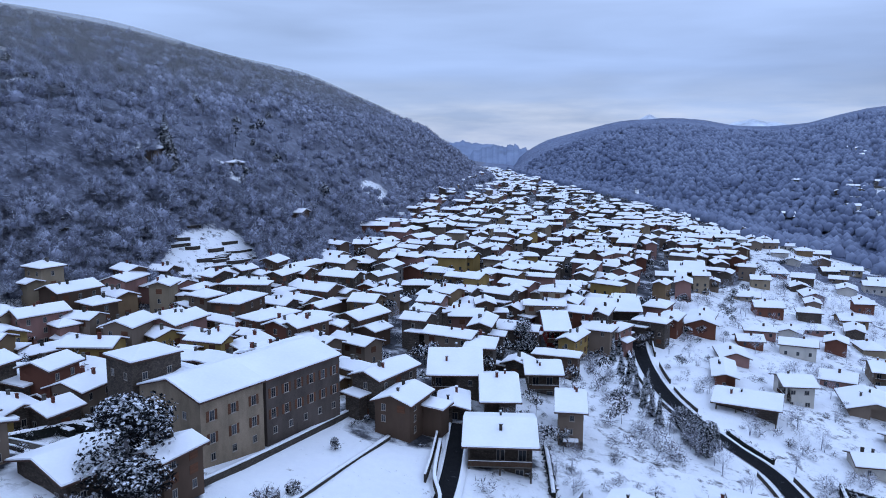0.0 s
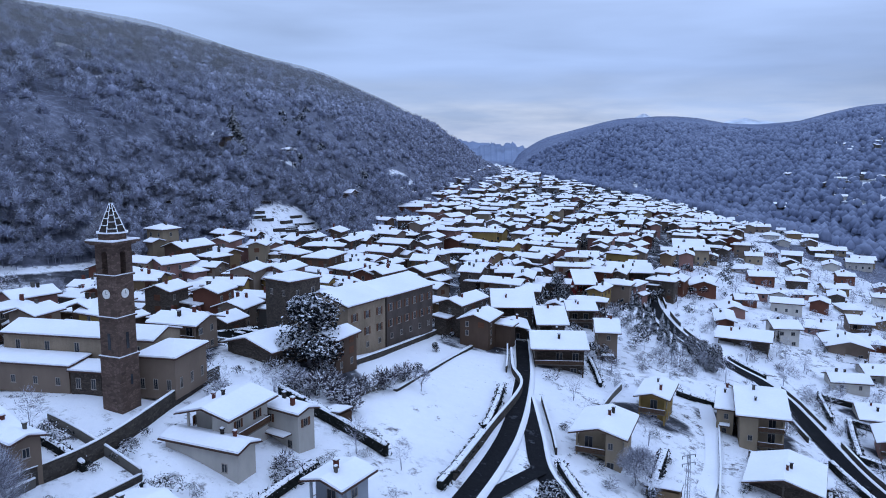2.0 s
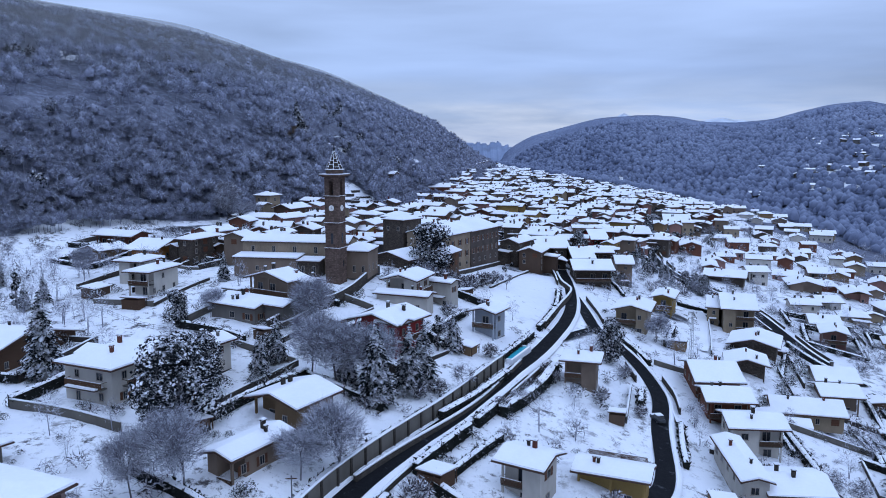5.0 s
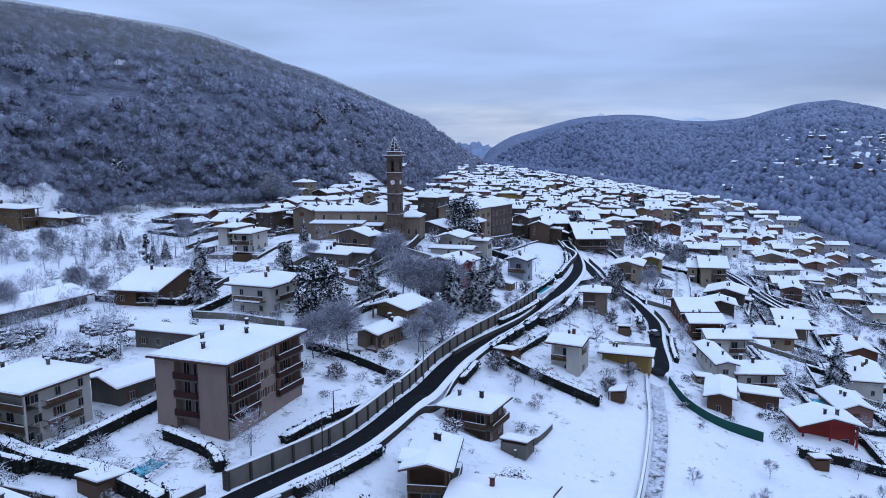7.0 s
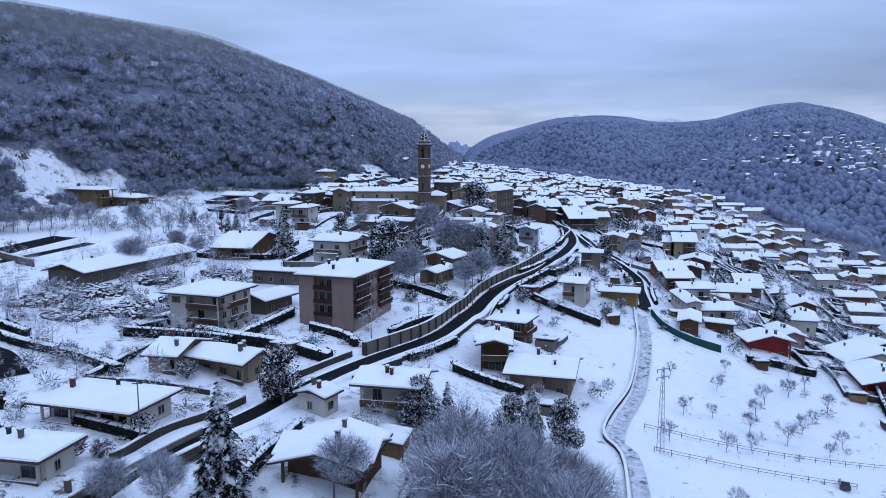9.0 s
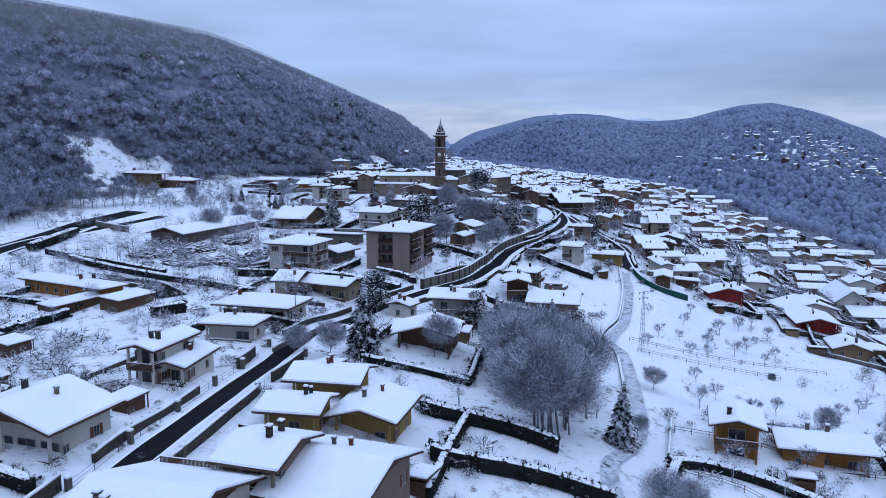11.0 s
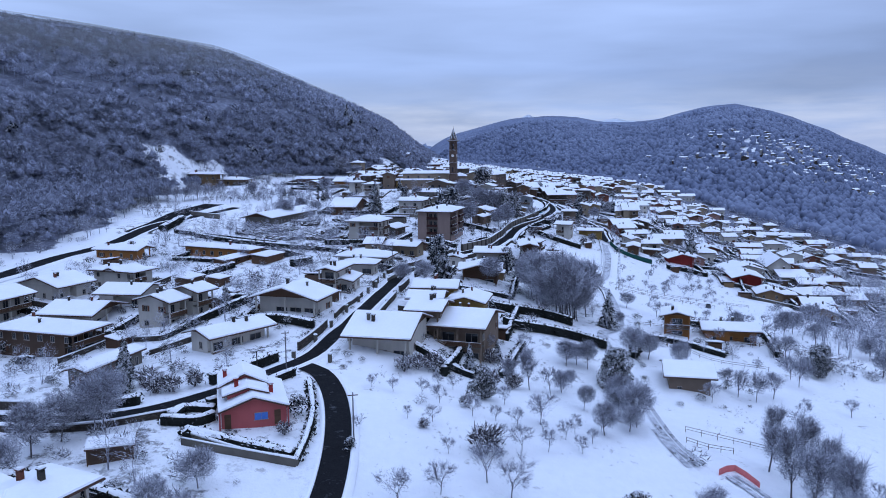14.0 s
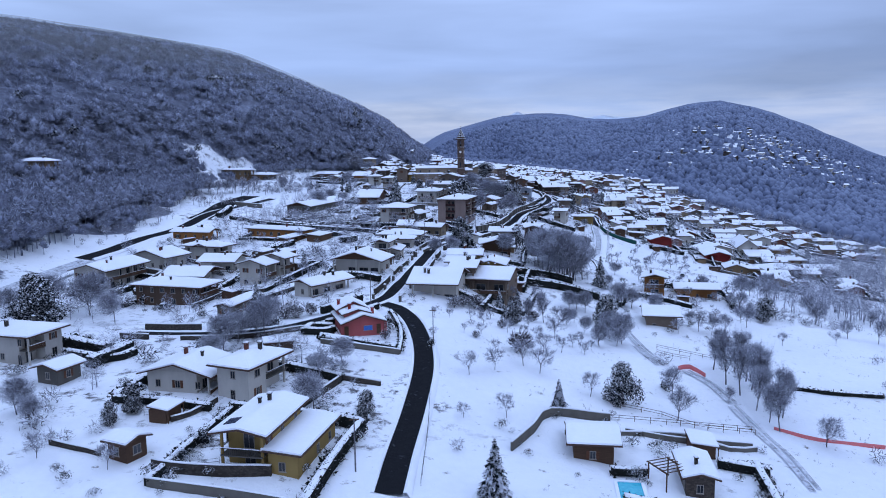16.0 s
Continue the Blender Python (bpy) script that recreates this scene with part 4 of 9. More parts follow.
def apartment_block(x, y, rot, w, d, eave):
    """Four storeys with deep brown balconies at one corner and along the long front; the long side runs along local x."""
    g = level(x, y) - 0.8
    h = thing("apartment_building", x, y, g, rot, "four-storey mauve-brown apartment block with dark red balconies and snowy roof", "apartment building")
    ez = eave - g
    a, b = w / 2 - 0.9, d / 2 - 0.9
    rec = 1.5
    # the long front is local -y; loggias are cut 1.5 m deep into it
    bays = ((-a + 0.3, -a + 7.2), (a - 7.6, a - 0.5))
    ring = [(-a, -b)]
    for x0, x1 in bays:
        ring += [(x0, -b), (x0, -b + rec), (x1, -b + rec), (x1, -b)]
    ring += [(a, -b), (a, b), (-a, b), (-a, -b + 9.2), (-a + 1.3, -b + 9.2), (-a + 1.3, -b + 5.0), (-a, -b + 5.0)]
    part("body", Shape().prism(ring, 0, ez - 0.05).mesh("body", "mauve"), h)
    for x0, x1 in bays:
        part("ground_floor_wall", Shape().box(x0, x1, -b - 0.004, -b + rec, 0, 2.5).mesh("ground_floor_wall", "mauve"), h)
    st = (ez - 2.9) / 3
    for x0, x1 in bays:
        for k in range(3):
            z = 2.7 + k * st
            q = Shape().box(x0 + 0.02, x1 - 0.02, -b - 0.75, -b + rec, z - 0.18, z)
            bal = part("balcony", q.mesh("balcony", "concrete"), h)
            r = Shape().box(x0, x1, -b - 0.75, -b - 0.68, z + 0.15, z + 1.0).box(x0, x0 + 0.07, -b - 0.68, -b, z + 0.15, z + 1.0).box(x1 - 0.07, x1, -b - 0.68, -b, z + 0.15, z + 1.0)
            part("railing", r.mesh("railing", "railing"), bal, "dark red-brown panelled railing")
            part("snow_cover", Shape().box(x0, x1, -b - 0.77, -b - 0.66, z + 1.0, z + 1.07).mesh("snow_cover", "snow"), bal)
            for m in range(2):
                px = x0 + (x1 - x0) * (0.28 + 0.44 * m)
                add_window(h, px, -b + rec - 0.005, z + 0.05, 0, 1.4, 2.1, "shutter" if m else "")
    for k in range(3):
        z = 2.7 + k * st
        for px in (bays[0][1] + 1.3, (bays[0][1] + bays[1][0]) / 2 + 0.6, bays[1][0] - 1.2):
            add_window(h, px, -b - 0.005, z + 0.9, 0, 1.0, 1.35, "shutter")
    # the short side towards local -x with its corner balconies
    for k in range(3):
        z = 2.7 + k * st
        q = Shape().box(-a - 0.5, -a + 1.28, -b + 5.05, -b + 9.15, z - 0.18, z)
        bal = part("balcony", q.mesh("balcony", "concrete"), h)
        r = Shape().box(-a - 0.5, -a - 0.43, -b + 5.05, -b + 9.15, z + 0.1, z + 1.0).box(-a - 0.43, -a, -b + 5.05, -b + 5.12, z + 0.1, z + 1.0).box(-a - 0.43, -a, -b + 9.08, -b + 9.15, z + 0.1, z + 1.0)
        part("railing", r.mesh("railing", "railing"), bal, "dark red-brown panelled railing")
        for py in (-b + 6.2, -b + 8.0):
            add_window(h, -a + 1.295, py, z + 0.05, -math.pi / 2, 1.2, 2.1)
        add_window(h, a + 0.005, 0, z + 0.9, math.pi / 2, 1.0, 1.35, "shutter")
    for px in (-a + 0.0, bays[0][1] + 0.25):
        part("downpipe", Shape().tube((px, -b - 0.08, 0.2), (px, -b - 0.08, ez - 0.2), 0.07, 0.07).mesh("downpipe", "iron"), h)
    v, f, _ = roof_faces(w, d, 1.7, "hip")
    v = [(px, py, pz + ez) for px, py, pz in v]
    r = part("roof", slab(v, f, -0.2, 0.03).mesh("roof", "tile"), h)
    part("snow_cover", soften(slab(v, f, 0.032, 0.36, -0.05).mesh("snow_cover", "snow"), 0.12), r)
    for px, py in ((-a * 0.75, -b * 0.1), (-a * 0.45, b * 0.3), (a * 0.1, -b * 0.35), (a * 0.6, b * 0.2), (a * 0.2, b * 0.5)):
        chimney(h, px, py, ez + 1.7 * min(1 - abs(py) / (d / 2), (w / 2 - abs(px)) / (d / 2)), "dark_wall", 1.0)
    return h


def church():
    """Bell tower, nave, side chapels and sacristy of dark plastered stone."""
    cx, cy, rot = TOWER_X, TOWER_Y, TOWER_ROT
    g = 23.2
    t = thing("bell_tower", cx, cy, g, rot, "tall square stone bell tower with clock faces and snow-streaked spire", "bell tower")
    hw = 1.85
    zb, zk, zc = 7.7, 14.0, 25.5
    body = Shape().box(-hw - 0.12, hw + 0.12, -hw - 0.12, hw + 0.12, -4, zb).box(-hw, hw, -hw, hw, zb, zk + 6.7)
    # belfry: four corner piers, an arch over each side, a solid core behind the openings' depth
    for sx in (-1, 1):
        for sy in (-1, 1):
            part("pier", Shape().box(*sorted((sx * hw, sx * (hw - 1.3))), *sorted((sy * hw, sy * (hw - 1.3))), zk + 6.7, zc).mesh("pier", "tower_stone"), t)
    part("shaft", body.mesh("shaft", "tower_stone"), t)
    z0, z1 = zc - 1.7, zc
    for k in range(4):
        arch = Shape()
        for i in range(7):
            ang = math.pi * i / 6
            px, pz = -0.75 * math.cos(ang), z0 + 0.75 * math.sin(ang)
            arch.v += [(px, -hw, pz), (px, -hw, z1), (px, -hw + 0.9, pz), (px, -hw + 0.9, z1)]
        for i in range(6):
            q, r = 4 * i, 4 * i + 4
            arch.f += [(q, r, r + 1, q + 1), (q, q + 2, r + 2, r), (q + 2, q + 3, r + 3, r + 2)]
        part("belfry_arch", arch.mesh("belfry_arch", "tower_stone"), t, "", (0, 0, 0), k * math.pi / 2)
    part("bell", Shape().tube((0, 0, zk + 7.6), (0, 0, zk + 8.9), 0.75, 0.32, 14).tube((0, 0, zk + 8.9), (0, 0, zk + 10.5), 0.08, 0.08).mesh("bell", "iron", True), t)
    for z, o, hh in ((zb, 0.28, 0.3), (zk, 0.22, 0.28), (zk + 6.6, 0.22, 0.28)):
        c = part("string_course", Shape().box(-hw - o, hw + o, -hw - o, hw + o, z, z + hh).mesh("string_course", "tower_stone"), t)
        ring = Shape()
        for q in ((-hw - o, hw + o, -hw - o, -hw), (-hw - o, hw + o, hw, hw + o), (-hw - o, -hw, -hw, hw), (hw, hw + o, -hw, hw)):
            ring.box(*q, z + hh, z + hh + 0.1)
        part("snow_cover", ring.mesh("snow_cover", "snow"), c)
    cor = part("cornice", Shape().box(-hw - 0.5, hw + 0.5, -hw - 0.5, hw + 0.5, zc, zc + 0.3).box(-hw - 0.95, hw + 0.95, -hw - 0.95, hw + 0.95, zc + 0.3, zc + 0.65).mesh("cornice", "tower_stone"), t)
    part("snow_cover", soften(Shape().box(-hw - 0.95, hw + 0.95, -hw - 0.95, hw + 0.95, zc + 0.65, zc + 0.85).mesh("snow_cover", "snow"), 0.06), cor)
    oct_ = [(math.cos(math.pi * (k + 0.5) / 4), math.sin(math.pi * (k + 0.5) / 4)) for k in range(8)]
    drum = Shape().prism([(c * 2.15, s_ * 2.15) for c, s_ in oct_], zc + 0.6, zc + 1.8)
    part("drum", drum.mesh("drum", "tower_stone"), t)
    part("snow_ring", Shape().prism([(c * 2.45, s_ * 2.45) for c, s_ in oct_], zc + 1.8, zc + 2.0).mesh("snow_ring", "snow"), t)
    sp = Shape()
    zs, top = zc + 2.0, zc + 6.6
    steps = 9
    for k in range(steps):
        r0, r1 = 1.95 * (1 - k / steps) + 0.1, 1.95 * (1 - (k + 1) / steps) + 0.16
        zz0, zz1 = zs + (top - zs) * k / steps, zs + (top - zs) * (k + 1) / steps
        for i in range(8):
            (c0, s0), (c1, s1) = oct_[i], oct_[(i + 1) % 8]
            sp.add([(c0 * r0, s0 * r0, zz0), (c1 * r0, s1 * r0, zz0), (c1 * r1, s1 * r1, zz1), (c0 * r1, s0 * r1, zz1)], [(0, 1, 2, 3)])
    part("spire", sp.mesh("spire", "dark_wall"), t)
    ribs = Shape()
    for c, s_ in oct_:
        ribs.tube((c * 2.02, s_ * 2.02, zs), (c * 0.12, s_ * 0.12, top), 0.1, 0.06, 4)
    for k in range(1, steps):
        r0 = 1.95 * (1 - k / steps) + 0.14
        zz0 = zs + (top - zs) * k / steps
        for i in range(0, 8):
            (c0, s0), (c1, s1) = oct_[i], oct_[(i + 1) % 8]
            if (i + k) % 2:
                ribs.tube((c0 * r0, s0 * r0, zz0), (c1 * r0, s1 * r0, zz0), 0.07, 0.07, 4)
    part("snow_on_ribs", ribs.mesh("snow_on_ribs", "snow"), t)
    part("finial", Shape().tube((0, 0, top - 0.2), (0, 0, top + 0.5), 0.25, 0.2, 8).tube((0, 0, top + 0.5), (0, 0, top + 1.9), 0.05, 0.04).box(-0.35, 0.35, -0.04, 0.04, top + 1.3, top + 1.4).mesh("finial", "iron"), t)
    for k in range(4):
        turn = k * math.pi / 2
        c, s_ = math.cos(turn), math.sin(turn)

        def at(px, off, z):
            return (c * px + s_ * (hw + off), s_ * px - c * (hw + off), z)

        ring = [(0.72 * math.cos(2 * math.pi * i / 24), 0.72 * math.sin(2 * math.pi * i / 24)) for i in range(24)]
        disc = Shape().add([(px, -0.08, pz) for px, pz in ring] + [(px, 0.04, pz) for px, pz in ring], [tuple(range(24)), *[(i, 24 + i, 24 + (i + 1) % 24, (i + 1) % 24) for i in range(24)]])
        dial = part("clock_face", disc.mesh("clock_face", "clock"), t, "round white clock dial", at(0, 0.03, zk + 3.9), turn)
        part("pointer", Shape().box(-0.03, 0.03, -0.115, -0.1, -0.05, 0.5).mesh("pointer", "iron"), dial)
        part("pointer", Shape().box(-0.03, 0.3, -0.13, -0.116, -0.03, 0.04).mesh("pointer", "iron"), dial)
        part("slit_window", Shape().box(-0.28, 0.28, -0.05, 0.02, 0, 2.6).mesh("slit_window", "glass"), t, "", at(0, 0.0, zb + 1.4), turn)
        if k < 2:
            part("slit_window", Shape().box(-0.2, 0.2, -0.17, 0.02, 0, 1.6).mesh("slit_window", "glass"), t, "", at(0.3, 0.0, 3.2), turn)
    return t


def block(name, x, y, rot, parts, label, cat, base):
    """A building joined from several wings; each is (local x, y, w, d, eave, roof, wall, ridge turned)."""
    h = thing(name, x, y, base, rot, label, cat)
    for lx, ly, w, d, ez, roof, wall, turned, wins in parts:
        ww, dd = (d, w) if turned else (w, d)
        up = 0.3 * dd / 2
        ov = 0.45
        a, b = ww / 2 - ov, dd / 2 - ov
        tr = math.pi / 2 if turned else 0.0
        s = Shape()
        z1 = ez + (ov / (dd / 2)) * up - 0.02
        if roof == "gable":
            zr = ez + up - 0.1
            s.add([(-a, -b, 0), (a, -b, 0), (a, b, 0), (-a, b, 0), (-a, -b, z1), (a, -b, z1), (a, b, z1), (-a, b, z1), (-a, 0, zr), (a, 0, zr)],
                  [(0, 1, 5, 4), (1, 2, 6, 9, 5), (2, 3, 7, 6), (3, 0, 4, 8, 7)])
        else:
            s.box(-a, a, -b, b, 0, z1 if roof == "hip" else ez)
        wl = part("body", s.mesh("body", wall), h, "", (lx, ly, 0), tr)
        v, f, _ = roof_faces(ww, dd, up, roof)
        v = [(px, py, pz + ez) for px, py, pz in v]
        r = part("roof", slab(v, f, -0.16, 0.03).mesh("roof", "tile"), h, "", (lx, ly, 0), tr)
        part("snow_cover", soften(slab(v, f, 0.032, 0.34, -0.05).mesh("snow_cover", "snow"), 0.1), r)
        for side, n, z, w0, h0, shut in wins:
            half, off, turn = ((a, b, 0), (b, a, math.pi / 2), (a, b, math.pi), (b, a, -math.pi / 2))[side]
            for k in range(n):
                p = (k + 0.5) / n * 2 * half - half
                win = part("window", shared(("win", w0, h0), lambda: window_mesh(w0, h0)), wl, "", (math.cos(turn) * p + math.sin(turn) * (off + 0.005), math.sin(turn) * p - math.cos(turn) * (off + 0.005), z), turn)
                win.parent = h
                win.matrix_parent_inverse = Matrix()
                lp = Vector((win.location.x, win.location.y)) if not turned else Vector((-win.location.y, win.location.x))
                win.location = (lp.x + lx, lp.y + ly, z)
                win.rotation_euler = (0, 0, turn + tr)
                part("pane", shared(("pane", w0, h0), lambda: pane_mesh(w0, h0)), win)
                if shut:
                    for sd in (-1, 1):
                        an = turn + tr
                        part("shutter", shared(("shut", w0, h0, shut), lambda: shutter_mesh(w0 * 0.5, h0, shut)), h, "",
                             (win.location.x + math.cos(an) * sd * w0 * 0.77, win.location.y + math.sin(an) * sd * w0 * 0.77, z), an)
    return h


# ---- plants ----
def sub_rng(seed):
    return np.random.RandomState(seed)


def twig_tris(rng, centre, radius, n, length, width, rise=0.5, shell=0.35):
    """n thin slivers scattered through an ellipsoid, mostly pointing out and up."""
    p = rng.normal(size=(n, 3))
    p /= np.linalg.norm(p, axis=1)[:, None]
    r = (shell + (1 - shell) * rng.rand(n)) ** 0.6
    pos = centre + p * r[:, None] * radius
    d = p * np.array([1, 1, 0.7]) + rng.normal(size=(n, 3)) * 0.5 + np.array([0, 0, rise])
    d /= np.linalg.norm(d, axis=1)[:, None]
    side = np.cross(d, rng.normal(size=(n, 3)))
    side /= np.linalg.norm(side, axis=1)[:, None] + 1e-6
    ln = length * (0.6 + 0.8 * rng.rand(n))[:, None]
    wd = width * (0.6 + 0.8 * rng.rand(n))[:, None]
    v = np.stack([pos - d * ln / 2 - side * wd / 2, pos - d * ln / 2 + side * wd / 2, pos + d * ln / 2], 1).reshape(-1, 3)
    return v, np.arange(n * 3).reshape(-1, 3)


def branch_shape(rng, height, spread, forks=3, thick=0.0105, trunk_share=0.28, lean=0.12):
    """Trunk and limbs of a bare tree, and the tips that carry its twigs."""
    s, tips = Shape(), []

    def grow(p, d, length, r, depth):
        q = p + d * length
        s.tube(p, q, r, r * 0.68, 5 if depth < 2 else 3)
        if depth == forks:
            tips.append((q, d))
            return
        for k in range(3 if depth else 5):
            a = rng.uniform(0, 2 * math.pi)
            tilt = rng.uniform(0.35, 0.85) * spread
            e = Vector((math.cos(a) * math.sin(tilt), math.sin(a) * math.sin(tilt), math.cos(tilt)))
            nd = (d.to_track_quat("Z", "Y") @ e)
            nd = (nd + Vector((0, 0, 0.22))).normalized()
            start = p + d * length * rng.uniform(0.6, 1.0)
            grow(start, nd, length * rng.uniform(0.55, 0.8), r * 0.52, depth + 1)

    base = Vector((0, 0, -0.4))
    d = Vector((rng.uniform(-lean, lean), rng.uniform(-lean, lean), 1)).normalized()
    grow(base, d, height * trunk_share + 0.4, height * thick, 0)
    return s, tips


def bare_tree_meshes(seed, height, spread, twigs=7, tw_len=0.9, tw_w=0.035, fill=500, wide=0.34):
    """A bare tree: limbs, twigs on their ends, and a haze of fine frosted twigs through the crown."""
    rng = random.Random(seed)
    s, tips = branch_shape(rng, height, spread)
    top = max(p.z for p, _ in tips)
    k = height * 0.92 / top
    s.v = [(x * k, y * k, z * k if z > 0 else z) for x, y, z in s.v]
    tips = [(p * k, d) for p, d in tips]
    nr = sub_rng(seed)
    m = len(tips) * twigs
    at = np.repeat(np.array([tuple(p) for p, _ in tips]), twigs, 0)
    way = np.repeat(np.array([tuple(d) for _, d in tips]), twigs, 0)
    dd = way + nr.normal(size=(m, 3)) * 0.6
    dd /= np.linalg.norm(dd, axis=1)[:, None]
    st = at - way * (nr.rand(m) * height * 0.16)[:, None]
    sd = np.cross(dd, nr.normal(size=(m, 3)))
    sd *= tw_w / np.linalg.norm(sd, axis=1)[:, None]
    ln = (tw_len * height / 8 * (0.5 + nr.rand(m)))[:, None]
    v = np.stack([st - sd, st + sd, st + dd * ln], 1).reshape(-1, 3)
    mid = np.array([tuple(p) for p, _ in tips]).mean(0)
    fv, ff = twig_tris(nr, np.array([mid[0], mid[1], height * 0.62]), np.array([height * wide, height * wide, height * 0.36]), fill, tw_len * height / 9, tw_w * 2.0, 0.5, 0.25)
    v = np.concatenate([v, fv])
    return s.mesh("trunk", "bark"), raw_mesh("twigs", v, np.arange(len(v)).reshape(-1, 3), "twig")


def conifer_meshes(seed, height, width, droop=0.35):
    rng = sub_rng(seed)
    tr = Shape().tube((0, 0, -0.4), (0, 0, height * 0.98), height * 0.018, 0.02, 6)
    vs, fs, n = [], [], 0
    levels = int(height * 2.3)
    for k in range(levels):
        f = (k + 0.5) / levels
        z = height * (0.06 + 0.92 * f)
        r = width / 2 * (1 - f) ** 0.8 * (0.8 + 0.4 * rng.rand()) + 0.15
        nb = max(6, int(15 * (1 - f) + 5))
        for j in range(nb):
            a = 2 * math.pi * (j + rng.rand()) / nb
            ln = r * (0.7 + 0.45 * rng.rand())
            dirv = np.array([math.cos(a), math.sin(a), 0])
            side = np.array([-math.sin(a), math.cos(a), 0])
            hw = 0.1 + 0.13 * ln
            tip = np.array([0, 0, z]) + dirv * ln + np.array([0, 0, -droop * ln])
            mid = np.array([0, 0, z]) + dirv * ln * 0.55 + np.array([0, 0, -droop * ln * 0.35 + 0.08])
            root = np.array([0, 0, z + 0.1])
            vs += [root, mid + side * hw, tip, mid - side * hw, mid + np.array([0, 0, -0.4 * hw - 0.15])]
            fs += [(n, n + 1, n + 2), (n, n + 2, n + 3), (n + 1, n + 4, n + 2), (n + 4, n + 3, n + 2)]
            n += 5
            for q in range(5):
                sg = 1 if q % 2 else -1
                b = root + (tip - root) * (0.3 + 0.15 * q) + side * hw * sg * 0.35
                e = b + (dirv * 0.5 + side * sg * 0.8) * hw * (1.5 - 0.15 * q) + np.array([0, 0, -0.3 * hw - 0.15 * rng.rand()])
                vs += [b - dirv * 0.12, b + dirv * (0.12 + 0.2 * hw), e]
                fs.append((n, n + 1, n + 2))
                n += 3
    return tr.mesh("trunk", "bark"), raw_mesh("needles", np.array(vs), np.array(fs), "needle")


def leafy_meshes(seed, height, width, mat="leaf", count=1500, size=0.5, trunk=0.22):
    """A dense evergreen: clumps of leaves on the outside of lumpy lobes, with snow on them."""
    rng = sub_rng(seed)
    tr = Shape().tube((0, 0, -0.4), (0, 0, height * 0.6), height * 0.03, height * 0.012, 7)
    lobes = []
    for k in range(11):
        a, f = rng.rand() * 6.283, rng.rand()
        z = height * (trunk + (0.93 - trunk) * f) - height * 0.1
        rr = width / 2 * math.sin(math.pi * min(0.95, 0.25 + 0.7 * f)) * (0.35 + 0.45 * rng.rand())
        lobes.append((np.array([math.cos(a) * rr, math.sin(a) * rr, max(z, height * trunk)]), width * (0.17 + 0.12 * rng.rand())))
    lobes.append((np.array([0, 0, height * 0.55]), width * 0.34))
    lobes.append((np.array([0, 0, height * 0.8]), width * 0.22))
    per = count // len(lobes)
    vs, fs, n = [], [], 0
    for c, r in lobes:
        p = rng.normal(size=(per, 3))
        p /= np.linalg.norm(p, axis=1)[:, None]
        pos = c + p * r * (0.75 + 0.4 * rng.rand(per))[:, None]
        nor = p + rng.normal(size=(per, 3)) * 0.5 + np.array([0, 0, 0.25])
        nor /= np.linalg.norm(nor, axis=1)[:, None]
        t1 = np.cross(nor, rng.normal(size=(per, 3)))
        t1 /= np.linalg.norm(t1, axis=1)[:, None]
        t2 = np.cross(nor, t1)
        sz = size * (0.5 + rng.rand(per))[:, None]
        q = np.stack([pos - t1 * sz * 0.5, pos + t2 * sz * 0.32, pos + t1 * sz * 0.5, pos - t2 * sz * 0.32], 1).reshape(-1, 3)
        vs.append(q)
        fs.append(np.arange(per * 4).reshape(-1, 4) + n)
        n += per * 4
    return tr.mesh("trunk", "bark"), raw_mesh("leaves", np.concatenate(vs), np.concatenate(fs), mat)


def shrub_meshes(seed, height, width, count=420):
    rng = sub_rng(seed)
    st = Shape()
    for k in range(7):
        a = rng.rand() * 6.283
        st.tube((0, 0, -0.2), (math.cos(a) * width * 0.3, math.sin(a) * width * 0.3, height * (0.5 + 0.4 * rng.rand())), 0.05, 0.02, 4)
    v, f = twig_tris(rng, np.array([0, 0, height * 0.55]), np.array([width / 2, width / 2, height * 0.5]), count, 0.55, 0.11, 0.35, 0.2)
    v[:, 2] = np.maximum(v[:, 2], 0.02)
    return st.mesh("stems", "bark"), raw_mesh("twigs", v, f, "shrub")


TREE_KINDS = {
    "fruit": [bare_tree_meshes(s, 5.0, 1.15, 20, 1.0, 0.02, 420, 0.4) for s in (3, 4, 5)],
    "bare": [bare_tree_meshes(s, 10.0, 0.95, 28, 1.1, 0.026, 1400, 0.34) for s in (11, 12, 13)],
    "birch": [bare_tree_meshes(s, 12.0, 0.6, 30, 1.2, 0.026, 1900, 0.2) for s in (21, 22)],
    "frosted": [bare_tree_meshes(s, 12.0, 1.05, 40, 1.3, 0.03, 3600, 0.42) for s in (31, 32, 33)],
    "conifer": [conifer_meshes(s, 12.0, 6.0) for s in (41, 42)],
    "slim_conifer": [conifer_meshes(s, 12.0, 3.6, 0.5) for s in (51,)],
    "evergreen": [leafy_meshes(s, 10.0, 8.0, count=7500, size=0.34) for s in (61, 62)],
    "cypress": [leafy_meshes(s, 9.0, 2.4, count=2200, size=0.28, trunk=0.08) for s in (71,)],
    "shrub": [shrub_meshes(s, 2.0, 2.6) for s in (81, 82, 83)],
    "bush": [leafy_meshes(s, 2.2, 2.6, count=1100, size=0.2, trunk=0.15) for s in (91, 92)],
}
